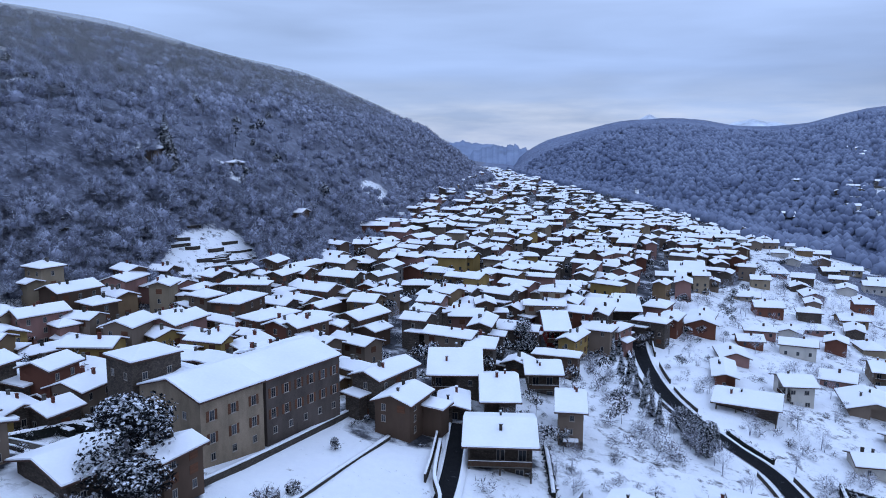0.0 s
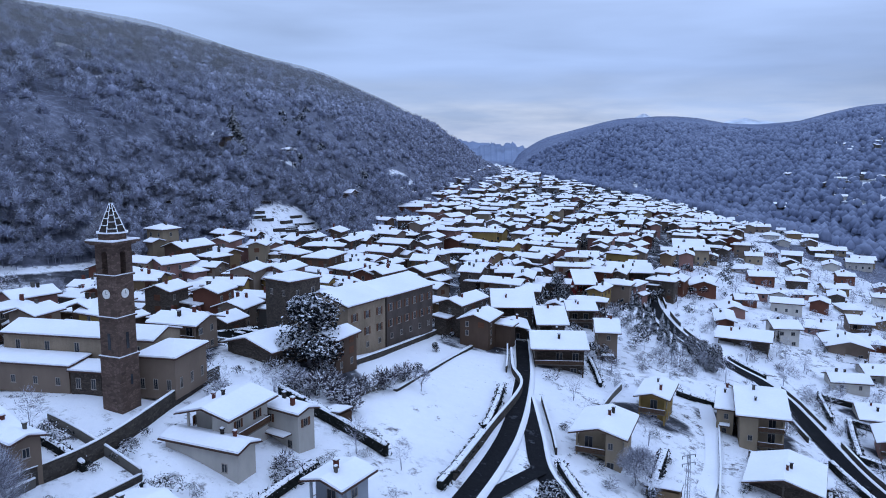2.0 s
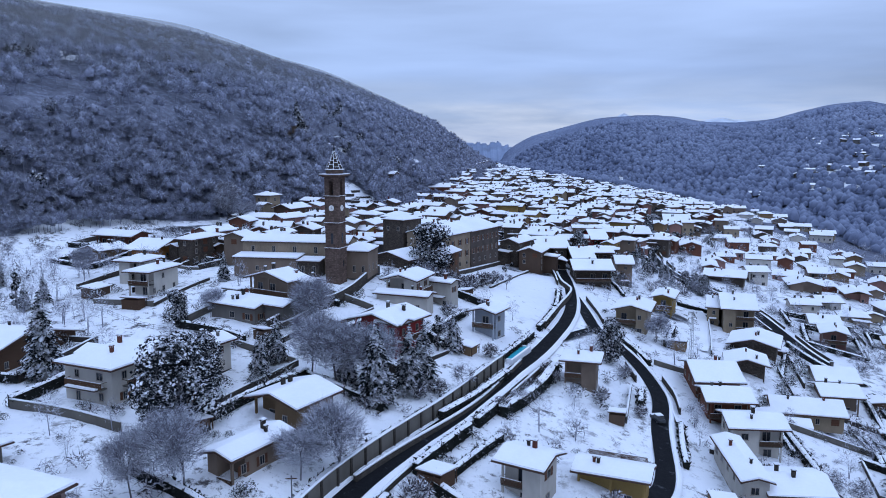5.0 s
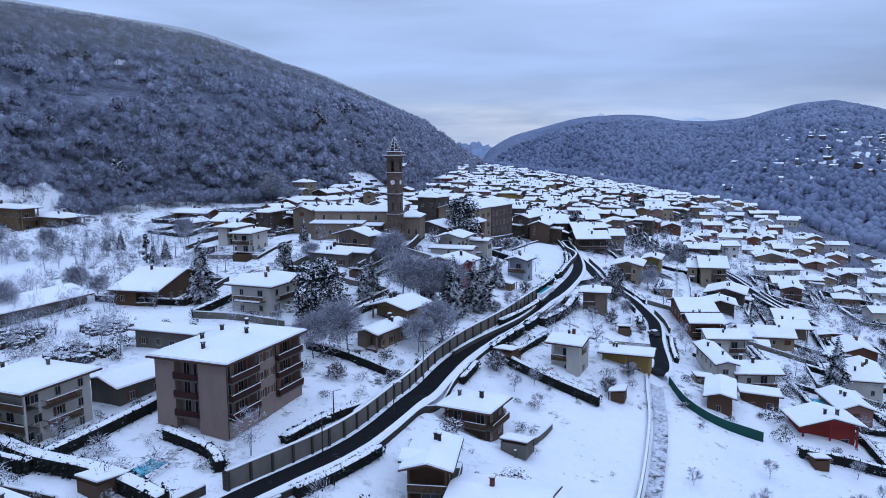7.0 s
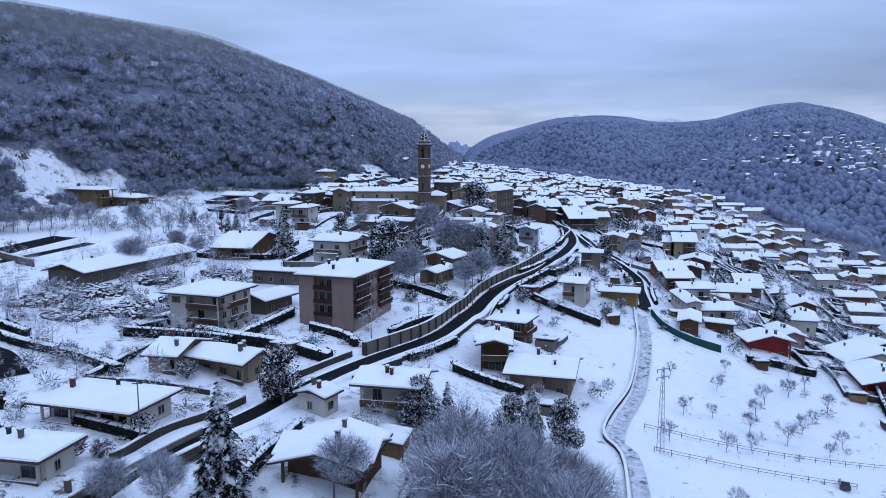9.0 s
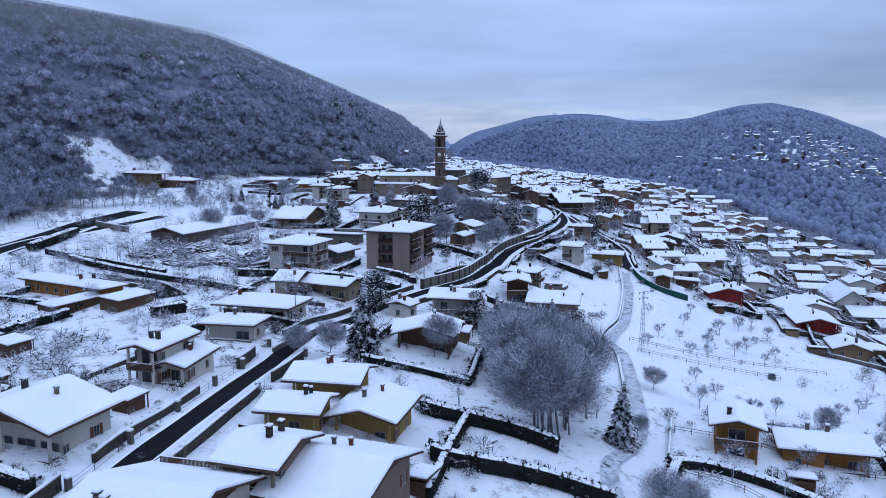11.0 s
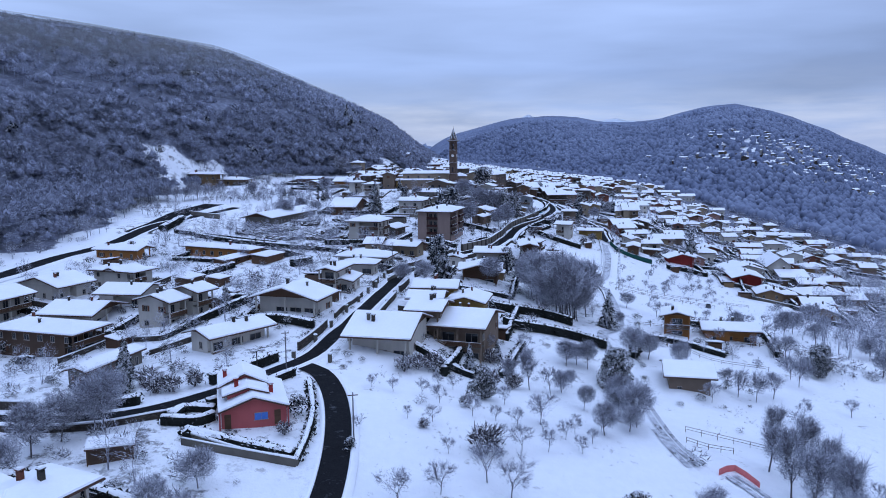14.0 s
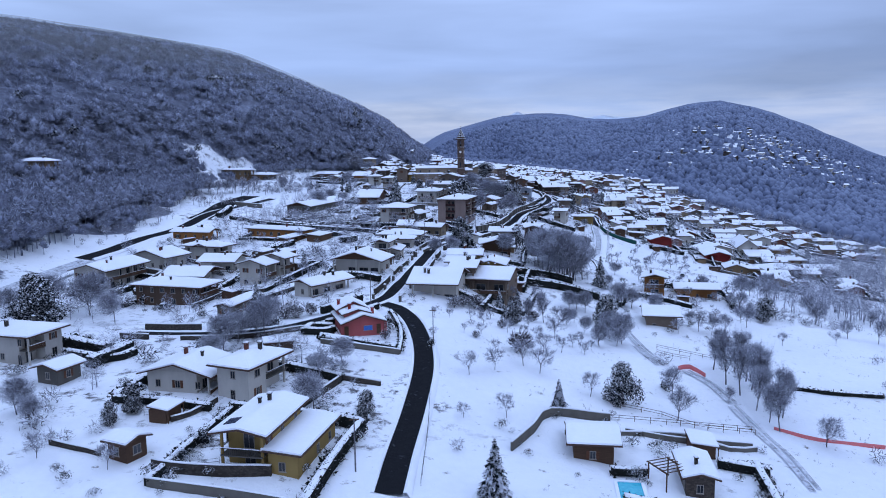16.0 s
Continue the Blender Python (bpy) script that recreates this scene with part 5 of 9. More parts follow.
TREE_WORDS = {
    "fruit": ("fruit_tree", "small bare fruit tree with snow on its twigs", "tree", 5.0), "bare": ("bare_tree", "bare deciduous tree dusted with snow", "tree", 10.0),
    "birch": ("birch", "slender bare birch standing in snow", "tree", 12.0), "frosted": ("frosted_tree", "large bare tree with heavily frosted twigs", "tree", 12.0),
    "conifer": ("conifer", "dark green conifer with snow on its boughs", "tree", 12.0), "slim_conifer": ("slim_conifer", "narrow dark spruce with snow on its boughs", "tree", 12.0),
    "evergreen": ("evergreen_tree", "dense dark evergreen tree loaded with snow", "tree", 10.0), "cypress": ("cypress", "narrow dark cypress dusted with snow", "tree", 9.0),
    "shrub": ("shrub", "leafless shrub covered in frost and snow", "shrub", 2.0), "bush": ("bush", "rounded evergreen bush capped with snow", "shrub", 2.2),
}
tree_count = [0]


def tree(kind, x, y, height, label="", sink=0.0, wide=1.0):
    name, words, cat, full = TREE_WORDS[kind]
    k = tree_count[0] = tree_count[0] + 1
    body, crown = TREE_KINDS[kind][k % len(TREE_KINDS[kind])]
    s = height / full
    if kind in ("frosted", "birch", "bare"):
        s, wide = s * (0.78 + 0.34 * ((k * 37) % 10) / 10), wide * (0.85 + 0.4 * ((k * 53) % 10) / 10)
    t = thing(name, x, y, level(x, y) - sink, (k * 77) % 360, label or words, cat, cat + "s in the village")
    t.scale = (s * wide, s * wide, s)
    part("trunk" if cat == "tree" else "stem", body, t)
    part("crown", crown, t)
    return t


def scatter(name, label, template, spots, heights, seed, mats, full, kind="stuff", smooth=False):
    """Many far plants as one mesh: each spot gets a turned, scaled copy of a template's triangles."""
    rng = sub_rng(seed)
    mats = (mats,) if isinstance(mats, str) else mats
    vs, fs, ms, n = [], [], [], 0
    open_court = [math.hypot(p[0] + 154.5, p[1] + 238) > 7 for p in spots]
    spots, heights = [p for p, k in zip(spots, open_court) if k], [h for h, k in zip(heights, open_court) if k]
    for (x, y), h in zip(spots, heights):
        v, f, *slot = template[rng.randint(len(template))]
        a = rng.rand() * 6.283
        s = h / full
        c, s_ = math.cos(a) * s * (0.85 + 0.4 * rng.rand()), math.sin(a) * s
        w = np.empty_like(v)
        w[:, 0], w[:, 1], w[:, 2] = v[:, 0] * c - v[:, 1] * s_ + x, v[:, 0] * s_ + v[:, 1] * c + y, v[:, 2] * s
        vs.append(w)
        fs.append(f + n)
        ms.append(slot[0] if slot else np.zeros(len(f), np.int32))
        n += len(v)
    v = np.concatenate(vs)
    base = np.repeat(ground_height(np.array([p[0] for p in spots]), np.array([p[1] for p in spots])), [len(w) for w in vs])
    v[:, 2] += base
    me = raw_mesh(name, v, np.concatenate(fs), mats[0], smooth)
    for m in mats[1:]:
        me.materials.append(MAT[m])
    me.polygons.foreach_set("material_index", np.concatenate(ms).astype(np.int32))
    return tagged(new(name, me), label, "woods", kind=kind)


def ball(level_, rng, rough=0.22):
    """A lumpy unit ball of triangles without its underside."""
    bm = bmesh.new()
    bmesh.ops.create_icosphere(bm, subdivisions=level_, radius=1.0)
    bmesh.ops.delete(bm, geom=[f for f in bm.faces if f.calc_center_median().z < -0.55], context="FACES")
    bm.verts.index_update()
    v, f = np.array([tuple(p.co) for p in bm.verts]), np.array([[p.index for p in q.verts] for q in bm.faces])
    bm.free()
    used = np.unique(f)
    f = np.searchsorted(used, f)
    v = v[used] * (1 + rough * (rng.rand(len(used)) * 2 - 1))[:, None]
    return v, f


def crown_template(seed, twigs, fineness=2, side=3):
    """A bare frosted tree seen from afar: a lumpy dome of twigs, smaller domes against it, loose twigs on the outline, a stem."""
    rng = sub_rng(seed)
    vs, fs, ms, n = [], [], [], 0
    domes = [((0, 0, 6.8), (2.5, 2.5, 3.1), fineness)]
    for k in range(side):
        a = 6.283 * k / side + rng.rand()
        domes.append(((math.cos(a) * 2.2, math.sin(a) * 2.2, 4.8 + 2.4 * rng.rand()), (1.4 + 0.5 * rng.rand(),) * 2 + (1.6 + 0.6 * rng.rand(),), fineness))
    for at, size, lev in domes:
        v, f = ball(max(1, lev), rng, 0.2)
        vs.append(v * np.array(size) * 0.74 + np.array(at))
        fs.append(f + n)
        ms.append(np.zeros(len(f), np.int32))
        n += len(v)
    m = twigs
    p = rng.normal(size=(m, 3))
    p[:, 2] = np.abs(p[:, 2]) * 1.1 - 0.25
    p /= np.linalg.norm(p, axis=1)[:, None]
    pick = rng.randint(0, len(domes), m)
    at, size = np.array([d[0] for d in domes])[pick], np.array([d[1] for d in domes])[pick]
    root = at + p * size * (0.5 + 0.42 * rng.rand(m))[:, None]
    d = p + rng.normal(size=(m, 3)) * 0.75 + np.array([0, 0, 0.2])
    d /= np.linalg.norm(d, axis=1)[:, None]
    sd = np.cross(d, rng.normal(size=(m, 3)))
    sd *= 0.12 / np.linalg.norm(sd, axis=1)[:, None]
    tip = root + d * (1.0 + 1.1 * rng.rand(m))[:, None]
    vs.append(np.stack([root - sd, root + sd, tip], 1).reshape(-1, 3))
    fs.append(np.arange(m * 3).reshape(-1, 3) + n)
    ms.append(np.ones(m, np.int32))
    n += m * 3
    vs.append(np.array([(-0.2, 0, -0.5), (0.2, 0, -0.5), (0, 0, 6.0), (0, -0.2, -0.5), (0, 0.2, -0.5), (0, 0, 6.0)]))
    fs.append(np.arange(6).reshape(-1, 3) + n)
    ms.append(np.ones(2, np.int32))
    return np.concatenate(vs), np.concatenate(fs), np.concatenate(ms)


def lobe_template(seed, n, length, width, lobes=6, spread=2.6, size=2.3, mid=7.6, stems=2, flat=0.85):
    """A crown of several rounded lobes: slivers on their outsides, laid along the surface."""
    rng = sub_rng(seed)
    vs = []
    for k in range(lobes):
        a = 6.283 * k / max(lobes - 1, 1) + rng.rand()
        top = k == lobes - 1
        c = np.array([math.cos(a) * spread * (0 if top else 0.6 + 0.4 * rng.rand()), math.sin(a) * spread * (0 if top else 0.6 + 0.4 * rng.rand()), mid * ((1.12 if top else 0.78 + 0.3 * rng.rand()))])
        r = size * (0.8 + 0.4 * rng.rand())
        m = n // lobes
        p = rng.normal(size=(m, 3))
        p[:, 2] = np.where(p[:, 2] < -0.4, -p[:, 2], p[:, 2])
        p /= np.linalg.norm(p, axis=1)[:, None]
        pos = c + p * np.array([1, 1, flat]) * r * (0.72 + 0.4 * rng.rand(m))[:, None]
        nor = p + rng.normal(size=(m, 3)) * 0.28
        nor /= np.linalg.norm(nor, axis=1)[:, None]
        t1 = np.cross(nor, rng.normal(size=(m, 3)))
        t1 /= np.linalg.norm(t1, axis=1)[:, None]
        t2 = np.cross(nor, t1)
        ln, wd = length * (0.5 + rng.rand(m))[:, None], width * (0.5 + rng.rand(m))[:, None]
        vs.append(np.stack([pos - t1 * ln / 2, pos + t1 * ln / 2, pos + t2 * wd], 1).reshape(-1, 3))
    for k in range(stems):
        a = 1.6 * k + rng.rand()
        vs.append(np.array([(-0.15 * math.cos(a), -0.15 * math.sin(a), -0.5), (0.15 * math.cos(a), 0.15 * math.sin(a), -0.5), (rng.normal() * 0.5, rng.normal() * 0.5, mid)]))
    v = np.concatenate(vs)
    return v, np.arange(len(v)).reshape(-1, 3)


def forest_template(seed, n, length, width):
    rng = sub_rng(seed)
    v, f = twig_tris(rng, np.array([0, 0, 7.0]), np.array([3.6, 3.6, 4.4]), n, length, width, 0.55, 0.3)
    t = []
    for k in range(3):
        a = 2.1 * k + rng.rand()
        t.append([(-0.16 * math.cos(a), -0.16 * math.sin(a), -0.5), (0.16 * math.cos(a), 0.16 * math.sin(a), -0.5), (rng.normal() * 0.5, rng.normal() * 0.5, 8.0)])
    tv = np.array(t).reshape(-1, 3)
    return np.concatenate([v, tv]), np.concatenate([f, np.arange(9).reshape(3, 3) + len(v)])


# ---- roads, walls, hedges ----
def smooth_line(points, step=2.5):
    """A rounded line through the given plan points."""
    p = np.array(points, float)
    p = np.vstack([2 * p[0] - p[1], p, 2 * p[-1] - p[-2]])
    out = []
    for i in range(1, len(p) - 2):
        n = max(2, int(np.linalg.norm(p[i + 1] - p[i]) / step))
        for k in range(n):
            t = k / n
            out.append(0.5 * (2 * p[i] + (p[i + 1] - p[i - 1]) * t + (2 * p[i - 1] - 5 * p[i] + 4 * p[i + 1] - p[i + 2]) * t * t + (3 * p[i] - p[i - 1] - 3 * p[i + 1] + p[i + 2]) * t ** 3))
    out.append(p[-2])
    return np.array(out)


def normals(line):
    d = np.gradient(line, axis=0)
    d /= np.linalg.norm(d, axis=1)[:, None]
    return np.stack([-d[:, 1], d[:, 0]], 1)


def strip(name, points, width, mat, label, category, lift=0.12, bank=0.0, kind="structure", short=0):
    """A road on the ground, with ploughed snow banks beside it where bank is above 0."""
    line = smooth_line(points)
    nor = normals(line)
    cols = np.linspace(-width / 2, width / 2, 6)
    v = np.concatenate([np.column_stack([line + nor * c, ground_height(*(line + nor * c).T)]) for c in cols])
    zc = ground_height(line[:, 0], line[:, 1])
    n = len(line)
    v[:, 2] = np.maximum(np.tile(zc, 6), v[:, 2]) + lift + 0.05
    f = [(c * n + i, (c + 1) * n + i, (c + 1) * n + i + 1, c * n + i + 1) for c in range(5) for i in range(n - 1)]
    top = raw_mesh(name, v, np.array([tuple(reversed(q)) for q in f]), mat, True)
    road = tagged(new(name, top), label, category, kind=kind)
    if bank:
        rng = sub_rng(len(line))
        line, nor, zc, n = line[:n - short], nor[:n - short], zc[:n - short], n - short
        for side in (-1, 1):
            prof = ((width / 2 - 0.15, -0.3), (width / 2 + 0.1, bank * 0.8), (width / 2 + 0.5, bank), (width / 2 + 1.1, -0.5))
            wob = 1 + 0.35 * np.sin(np.arange(n) * 0.9 + rng.rand() * 6) * rng.rand(n)
            vv = np.concatenate([np.column_stack([line + nor * side * o, zc + lift + hgt * (wob if hgt > 0 else 1)]) for o, hgt in prof])
            ff = [(c * n + i, (c + 1) * n + i, (c + 1) * n + i + 1, c * n + i + 1) for c in range(3) for i in range(n - 1)]
            if side > 0:
                ff = [tuple(reversed(q)) for q in ff]
            b = new("snow_bank", raw_mesh("snow_bank", vv, np.array(ff), "snow", True))
            tagged(b, "low ploughed snow bank along the road edge", "snow bank", kind="structure")
    return road


def wall_line(name, points, height, thick, mat, label, category, cap=0.22, drop=1.0, top=None, kind=""):
    """A garden or retaining wall along a line, with snow lying on it."""
    line = smooth_line(points, 2.0)
    nor = normals(line)
    n = len(line)
    zg = ground_height(line[:, 0], line[:, 1])
    zt = zg + height if top is None else np.full(n, top)

    def body(z0, z1, t):
        v = np.concatenate([np.column_stack([line + nor * o, z]) for o, z in ((-t / 2, z0), (-t / 2, z1), (t / 2, z1), (t / 2, z0))])
        f = [(c * n + i, c * n + i + 1, (c + 1) % 4 * n + i + 1, (c + 1) % 4 * n + i) for c in range(4) for i in range(n - 1)]
        f += [(0, n, 2 * n, 3 * n), (4 * n - 1, 3 * n - 1, 2 * n - 1, n - 1)]
        return v, np.array(f)

    w = new(name, raw_mesh(name, *body(zg - drop, zt, thick), mat))
    tagged(w, label, category, kind=kind)
    if cap:
        part("snow_cover", raw_mesh("snow_cover", *body(zt, zt + cap, thick * 1.02), "snow"), w)
    return w


def hedge_line(points, height, thick, label="clipped dark evergreen hedge capped with snow", cap=0.3):
    line = smooth_line(points, 0.8)
    nor = normals(line)
    zg = ground_height(line[:, 0], line[:, 1])
    rng = sub_rng(int(abs(points[0][0]) * 10))
    n = len(line)
    m = int(n * 0.8 * (height * 2 + thick) * 8)
    i = rng.randint(0, n, m)
    side = rng.randint(0, 3, m)
    off = np.where(side == 0, -thick / 2, np.where(side == 1, thick / 2, (rng.rand(m) - 0.5) * thick))
    hz = np.where(side == 2, height, rng.rand(m) * height)
    pos = np.column_stack([line[i] + nor[i] * (off + rng.normal(size=m) * 0.08)[:, None], zg[i] + hz + rng.normal(size=m) * 0.06])
    pos[:, :2] += rng.normal(size=(m, 2)) * 0.25
    t1, t2 = rng.normal(size=(m, 3)) * 0.2, rng.normal(size=(m, 3)) * 0.2
    v = np.stack([pos - t1, pos + t2, pos + t1], 1).reshape(-1, 3)
    h = tagged(new("hedge", raw_mesh("hedge", v, np.arange(m * 3).reshape(-1, 3), "hedge")), label, "hedge")
    k = 0.42
    prof = ((-thick * k, 0.0), (-thick * k, height * 0.97), (thick * k, height * 0.97), (thick * k, 0.0))
    vv = np.concatenate([np.column_stack([line + nor * o, zg + z]) for o, z in prof])
    ff = [(c * n + j, c * n + j + 1, (c + 1) * n + j + 1, (c + 1) * n + j) for c in range(3) for j in range(n - 1)] + [(0, n, 2 * n, 3 * n), (4 * n - 1, 3 * n - 1, 2 * n - 1, n - 1)]
    part("core", raw_mesh("core", vv, np.array(ff), "hedge"), h)
    if cap:
        wob = 0.7 + 0.5 * rng.rand(n)
        prof = ((-thick * 0.42, height - 0.05), (-thick * 0.28, height + cap * 0.75), (thick * 0.28, height + cap * 0.75), (thick * 0.42, height - 0.05))
        vv = np.concatenate([np.column_stack([line + nor * o, zg + height + (z - height) * (wob if z > height else 1)]) for o, z in prof])
        part("snow_cover", raw_mesh("snow_cover", vv, np.array(ff), "snow", True), h)
    return h


def fence_line(points, height=1.1, spacing=2.6, mat="wood", rails=2, label="low wooden post-and-rail fence", name="fence"):
    line = smooth_line(points, spacing)
    zg = ground_height(line[:, 0], line[:, 1])
    f = thing(name, *line[0], 0, 0, label, "fence")
    f.matrix_basis = Matrix()
    r = 0.05 if mat == "wood" else 0.03
    post = shared(("post", mat, height), lambda: Shape().tube((0, 0, -0.3), (0, 0, height), r * 1.2, r, 5).mesh("post", mat))
    for (x, y), z in zip(line, zg):
        part("post", post, f, "", (x, y, z))
    for k in range(rails):
        h = height * (0.92 - 0.42 * k)
        part("rail", Shape().pipe([(*q, z + h) for q, z in zip(line, zg)], r * 0.8).mesh("rail", mat), f)
    return f


def pole(x, y, h, label="tall wooden utility pole", lamp=False):
    p = thing("street_lamp" if lamp else "utility_pole", x, y, level(x, y), 0, label, "pole")
    part("shaft", Shape().tube((0, 0, -0.4), (0, 0, h), 0.12, 0.08, 8).mesh("shaft", "iron" if lamp else "bark"), p)
    if lamp:
        part("arm", Shape().tube((0, 0, h - 0.1), (0.9, 0, h + 0.15), 0.04, 0.04).mesh("arm", "iron"), p)
        part("lamp_head", Shape().box(0.7, 1.3, -0.14, 0.14, h + 0.1, h + 0.22).mesh("lamp_head", "zinc"), p)
        part("snow_cap", soften(Shape().box(0.68, 1.32, -0.15, 0.15, h + 0.22, h + 0.34).mesh("snow_cap", "snow"), 0.04), p)
    else:
        part("crossarm", Shape().box(-0.7, 0.7, -0.05, 0.05, h - 0.5, h - 0.38).mesh("crossarm", "wood"), p)
    return p


def pool(x, y, rot, w, d, z=None):
    z = level(x, y) + 0.35 if z is None else z
    p = thing("swimming_pool", x, y, z, rot, "outdoor swimming pool with turquoise water amid snow", "swimming pool")
    rim = Shape()
    for q in ((-w / 2 - 0.5, w / 2 + 0.5, -d / 2 - 0.5, -d / 2), (-w / 2 - 0.5, w / 2 + 0.5, d / 2, d / 2 + 0.5), (-w / 2 - 0.5, -w / 2, -d / 2, d / 2), (w / 2, w / 2 + 0.5, -d / 2, d / 2)):
        rim.box(*q, -2.0, 0.18)
    part("rim", rim.mesh("rim", "snow"), p)
    part("water", Shape().box(-w / 2, w / 2, -d / 2, d / 2, -1.0, 0.02).mesh("water", "water"), p)
    return p


def pylon(x, y, h):
    """A lattice mast with two crossarms."""
    p = thing("power_pylon", x, y, level(x, y), 20, "grey steel lattice power pylon standing in snow", "pylon")
    s, r = Shape(), 0.9
    n = int(h / 1.2)
    for sx in (-1, 1):
        for sy in (-1, 1):
            s.tube((sx * r / 2, sy * r / 2, -0.4), (sx * 0.15, sy * 0.15, h), 0.05, 0.04, 4)
    for k in range(n):
        z0, z1 = h * k / n, h * (k + 1) / n
        a0, a1 = r / 2 + (0.15 - r / 2) * k / n, r / 2 + (0.15 - r / 2) * (k + 1) / n
        for (ax, ay), (bx, by) in (((-1, -1), (1, -1)), ((1, -1), (1, 1)), ((1, 1), (-1, 1)), ((-1, 1), (-1, -1))):
            s.tube((ax * a0, ay * a0, z0), (bx * a1, by * a1, z1), 0.025, 0.025, 3)
    part("mast", s.mesh("mast", "zinc"), p)
    for z in (h - 0.4, h - 1.8):
        arm = part("crossarm", Shape().box(-1.4, 1.4, -0.06, 0.06, z, z + 0.12).mesh("crossarm", "zinc"), p)
        for px in (-1.3, 0, 1.3):
            part("insulator", Shape().tube((px, 0, z - 0.45), (px, 0, z), 0.07, 0.07).mesh("insulator", "iron"), arm)
    return p


def car(x, y, rot):
    c = thing("car", x, y, level(x, y) + 0.15, rot, "dark parked car with snow on its roof and bonnet", "car")
    part("body", soften(Shape().box(-2.0, 2.0, -0.82, 0.82, 0.25, 0.85).mesh("body", "car"), 0.12), c)
    cab = Shape().add([(-1.5, -0.78, 0.83), (0.9, -0.78, 0.83), (0.9, 0.78, 0.83), (-1.5, 0.78, 0.83), (-1.1, -0.62, 1.42), (0.3, -0.62, 1.42), (0.3, 0.62, 1.42), (-1.1, 0.62, 1.42)],
                      [(0, 3, 2, 1), (4, 5, 6, 7), (0, 1, 5, 4), (1, 2, 6, 5), (2, 3, 7, 6), (3, 0, 4, 7)])
    part("cabin", cab.mesh("cabin", "glass"), c)
    part("snow_cover", soften(Shape().box(-1.15, 0.35, -0.66, 0.66, 1.42, 1.62).box(0.95, 1.95, -0.75, 0.75, 0.85, 0.98).mesh("snow_cover", "snow"), 0.06), c)
    tyre = shared("tyre", lambda: Shape().tube((0, -0.1, 0), (0, 0.1, 0), 0.32, 0.32, 14).mesh("tyre", "iron"))
    rim = shared("rim", lambda: Shape().tube((0, -0.11, 0), (0, 0.11, 0), 0.19, 0.19, 10).mesh("rim", "zinc"))
    for px in (-1.25, 1.25):
        for py in (-0.76, 0.76):
            w = part("wheel", tyre, c, "", (px, py, 0.32))
            part("rim", rim, w)
    return c


# ---- the church and the old palace ----
TOWER_X, TOWER_Y, TOWER_ROT = -69.3, 69.2, 67.0
church()
block("church", -80.5, 84.0, -12.0, (
    (0.0, 0.5, 30.0, 9.5, 8.4, "gable", "weathered", False, ((0, 5, 5.6, 1.0, 1.8, ""),)),
    (-6.0, -6.9, 18.0, 6.0, 5.0, "shed", "beige", False, ((0, 4, 1.6, 0.9, 1.35, ""),)),
    (5.8, -7.4, 6.5, 5.4, 4.4, "shed", "stone", False, ((0, 2, 1.4, 0.9, 1.8, ""),)),
    (17.5, -3.0, 8.0, 11.0, 7.0, "hip", "beige", False, ((0, 3, 1.6, 0.8, 1.8, ""), (1, 3, 1.6, 0.8, 1.8, ""))),
), "long plastered church with low side chapels and snow-covered roofs", "church", 22.6)
block("palace", -35.6, 135.5, 56.0, (
    (-10.5, 0.0, 14.5, 17.0, 12.6, "gable", "weathered", False, ((0, 3, 8.9, 1.1, 1.8, "shutter"), (0, 3, 5.0, 1.1, 1.8, "shutter"), (0, 3, 2.0, 1.0, 1.35, ""), (3, 2, 9.0, 1.0, 1.35, ""))),
    (7.0, 0.0, 20.5, 16.6, 12.4, "gable", "sooty", False, ((0, 6, 8.9, 1.1, 1.8, "shutter"), (0, 6, 5.0, 1.1, 1.8, "shutter"), (0, 5, 2.0, 1.0, 1.35, ""))),
    (-8.0, 13.0, 10.0, 12.0, 11.8, "gable", "stone", True, ()),
), "old three-storey palace of worn plaster and stone with snow-covered roofs", "palace", 15.4)
block("palace_tower", -53.5, 132.0, 52.0, ((0, 0, 10.5, 9.5, 15.0, "hip", "stone", False, ((0, 2, 11.5, 1.0, 1.35, ""), (3, 2, 11.5, 1.0, 1.35, ""), (0, 2, 7.5, 1.0, 1.35, ""))),),
      "square stone tower house beside the palace under a snowy hipped roof", "tower house", 17.0)
apartment_block(-96.4, -48.1, 64.7, 21.6, 14.6, 21.8)

# ---- houses ----
house(-54.1, 105.9, 56, 12.7, 15.5, 23.2, "stone", "gable", 1, sides=(0, 3), name="barn", cat="barn", chimneys=0, label="dark rubble-stone barn with one broad snow-covered roof slope")
house(-71.3, 106.9, 162, 12.4, 10.3, 27.6, "beige", "gable", 2, sides=(1, 2, 3), balconies=((1, 1, 0.5, 5),))
house(-51.3, 64.8, 68, 12.7, 9.9, 24.4, "white", "gable", 2, sides=(0, 2, 3), balconies=((0, 1, 0.5, 8), (1, 1, 0.5, 6)))
house(-43.2, 69.6, 146, 9.7, 5.0, 22.4, "white", "gable", 2, sides=(2, 3))
house(-52.1, 57.7, 156, 14.5, 5.5, 21.6, "white", "gable", 1, sides=(1, 2, 3), balconies=((0, 0, 0.5, 7),))
house(-55.0, 33.4, 56, 12.5, 12.7, 21.6, "red", "gable", 2, sides=(0, 3), label="two-storey dark red villa with brown balconies and a snowy roof", balconies=((0, 1, 0.5, 8), (1, 1, 0.5, 6)), gables=((-0.5, 5.0, -1),))
house(-62.5, 29.5, 56, 8.0, 6.5, 18.6, "red", "gable", 1, sides=(0, 3), name="annex", cat="annex", label="low dark red annex of the villa under snow", chimneys=1, porch=False)
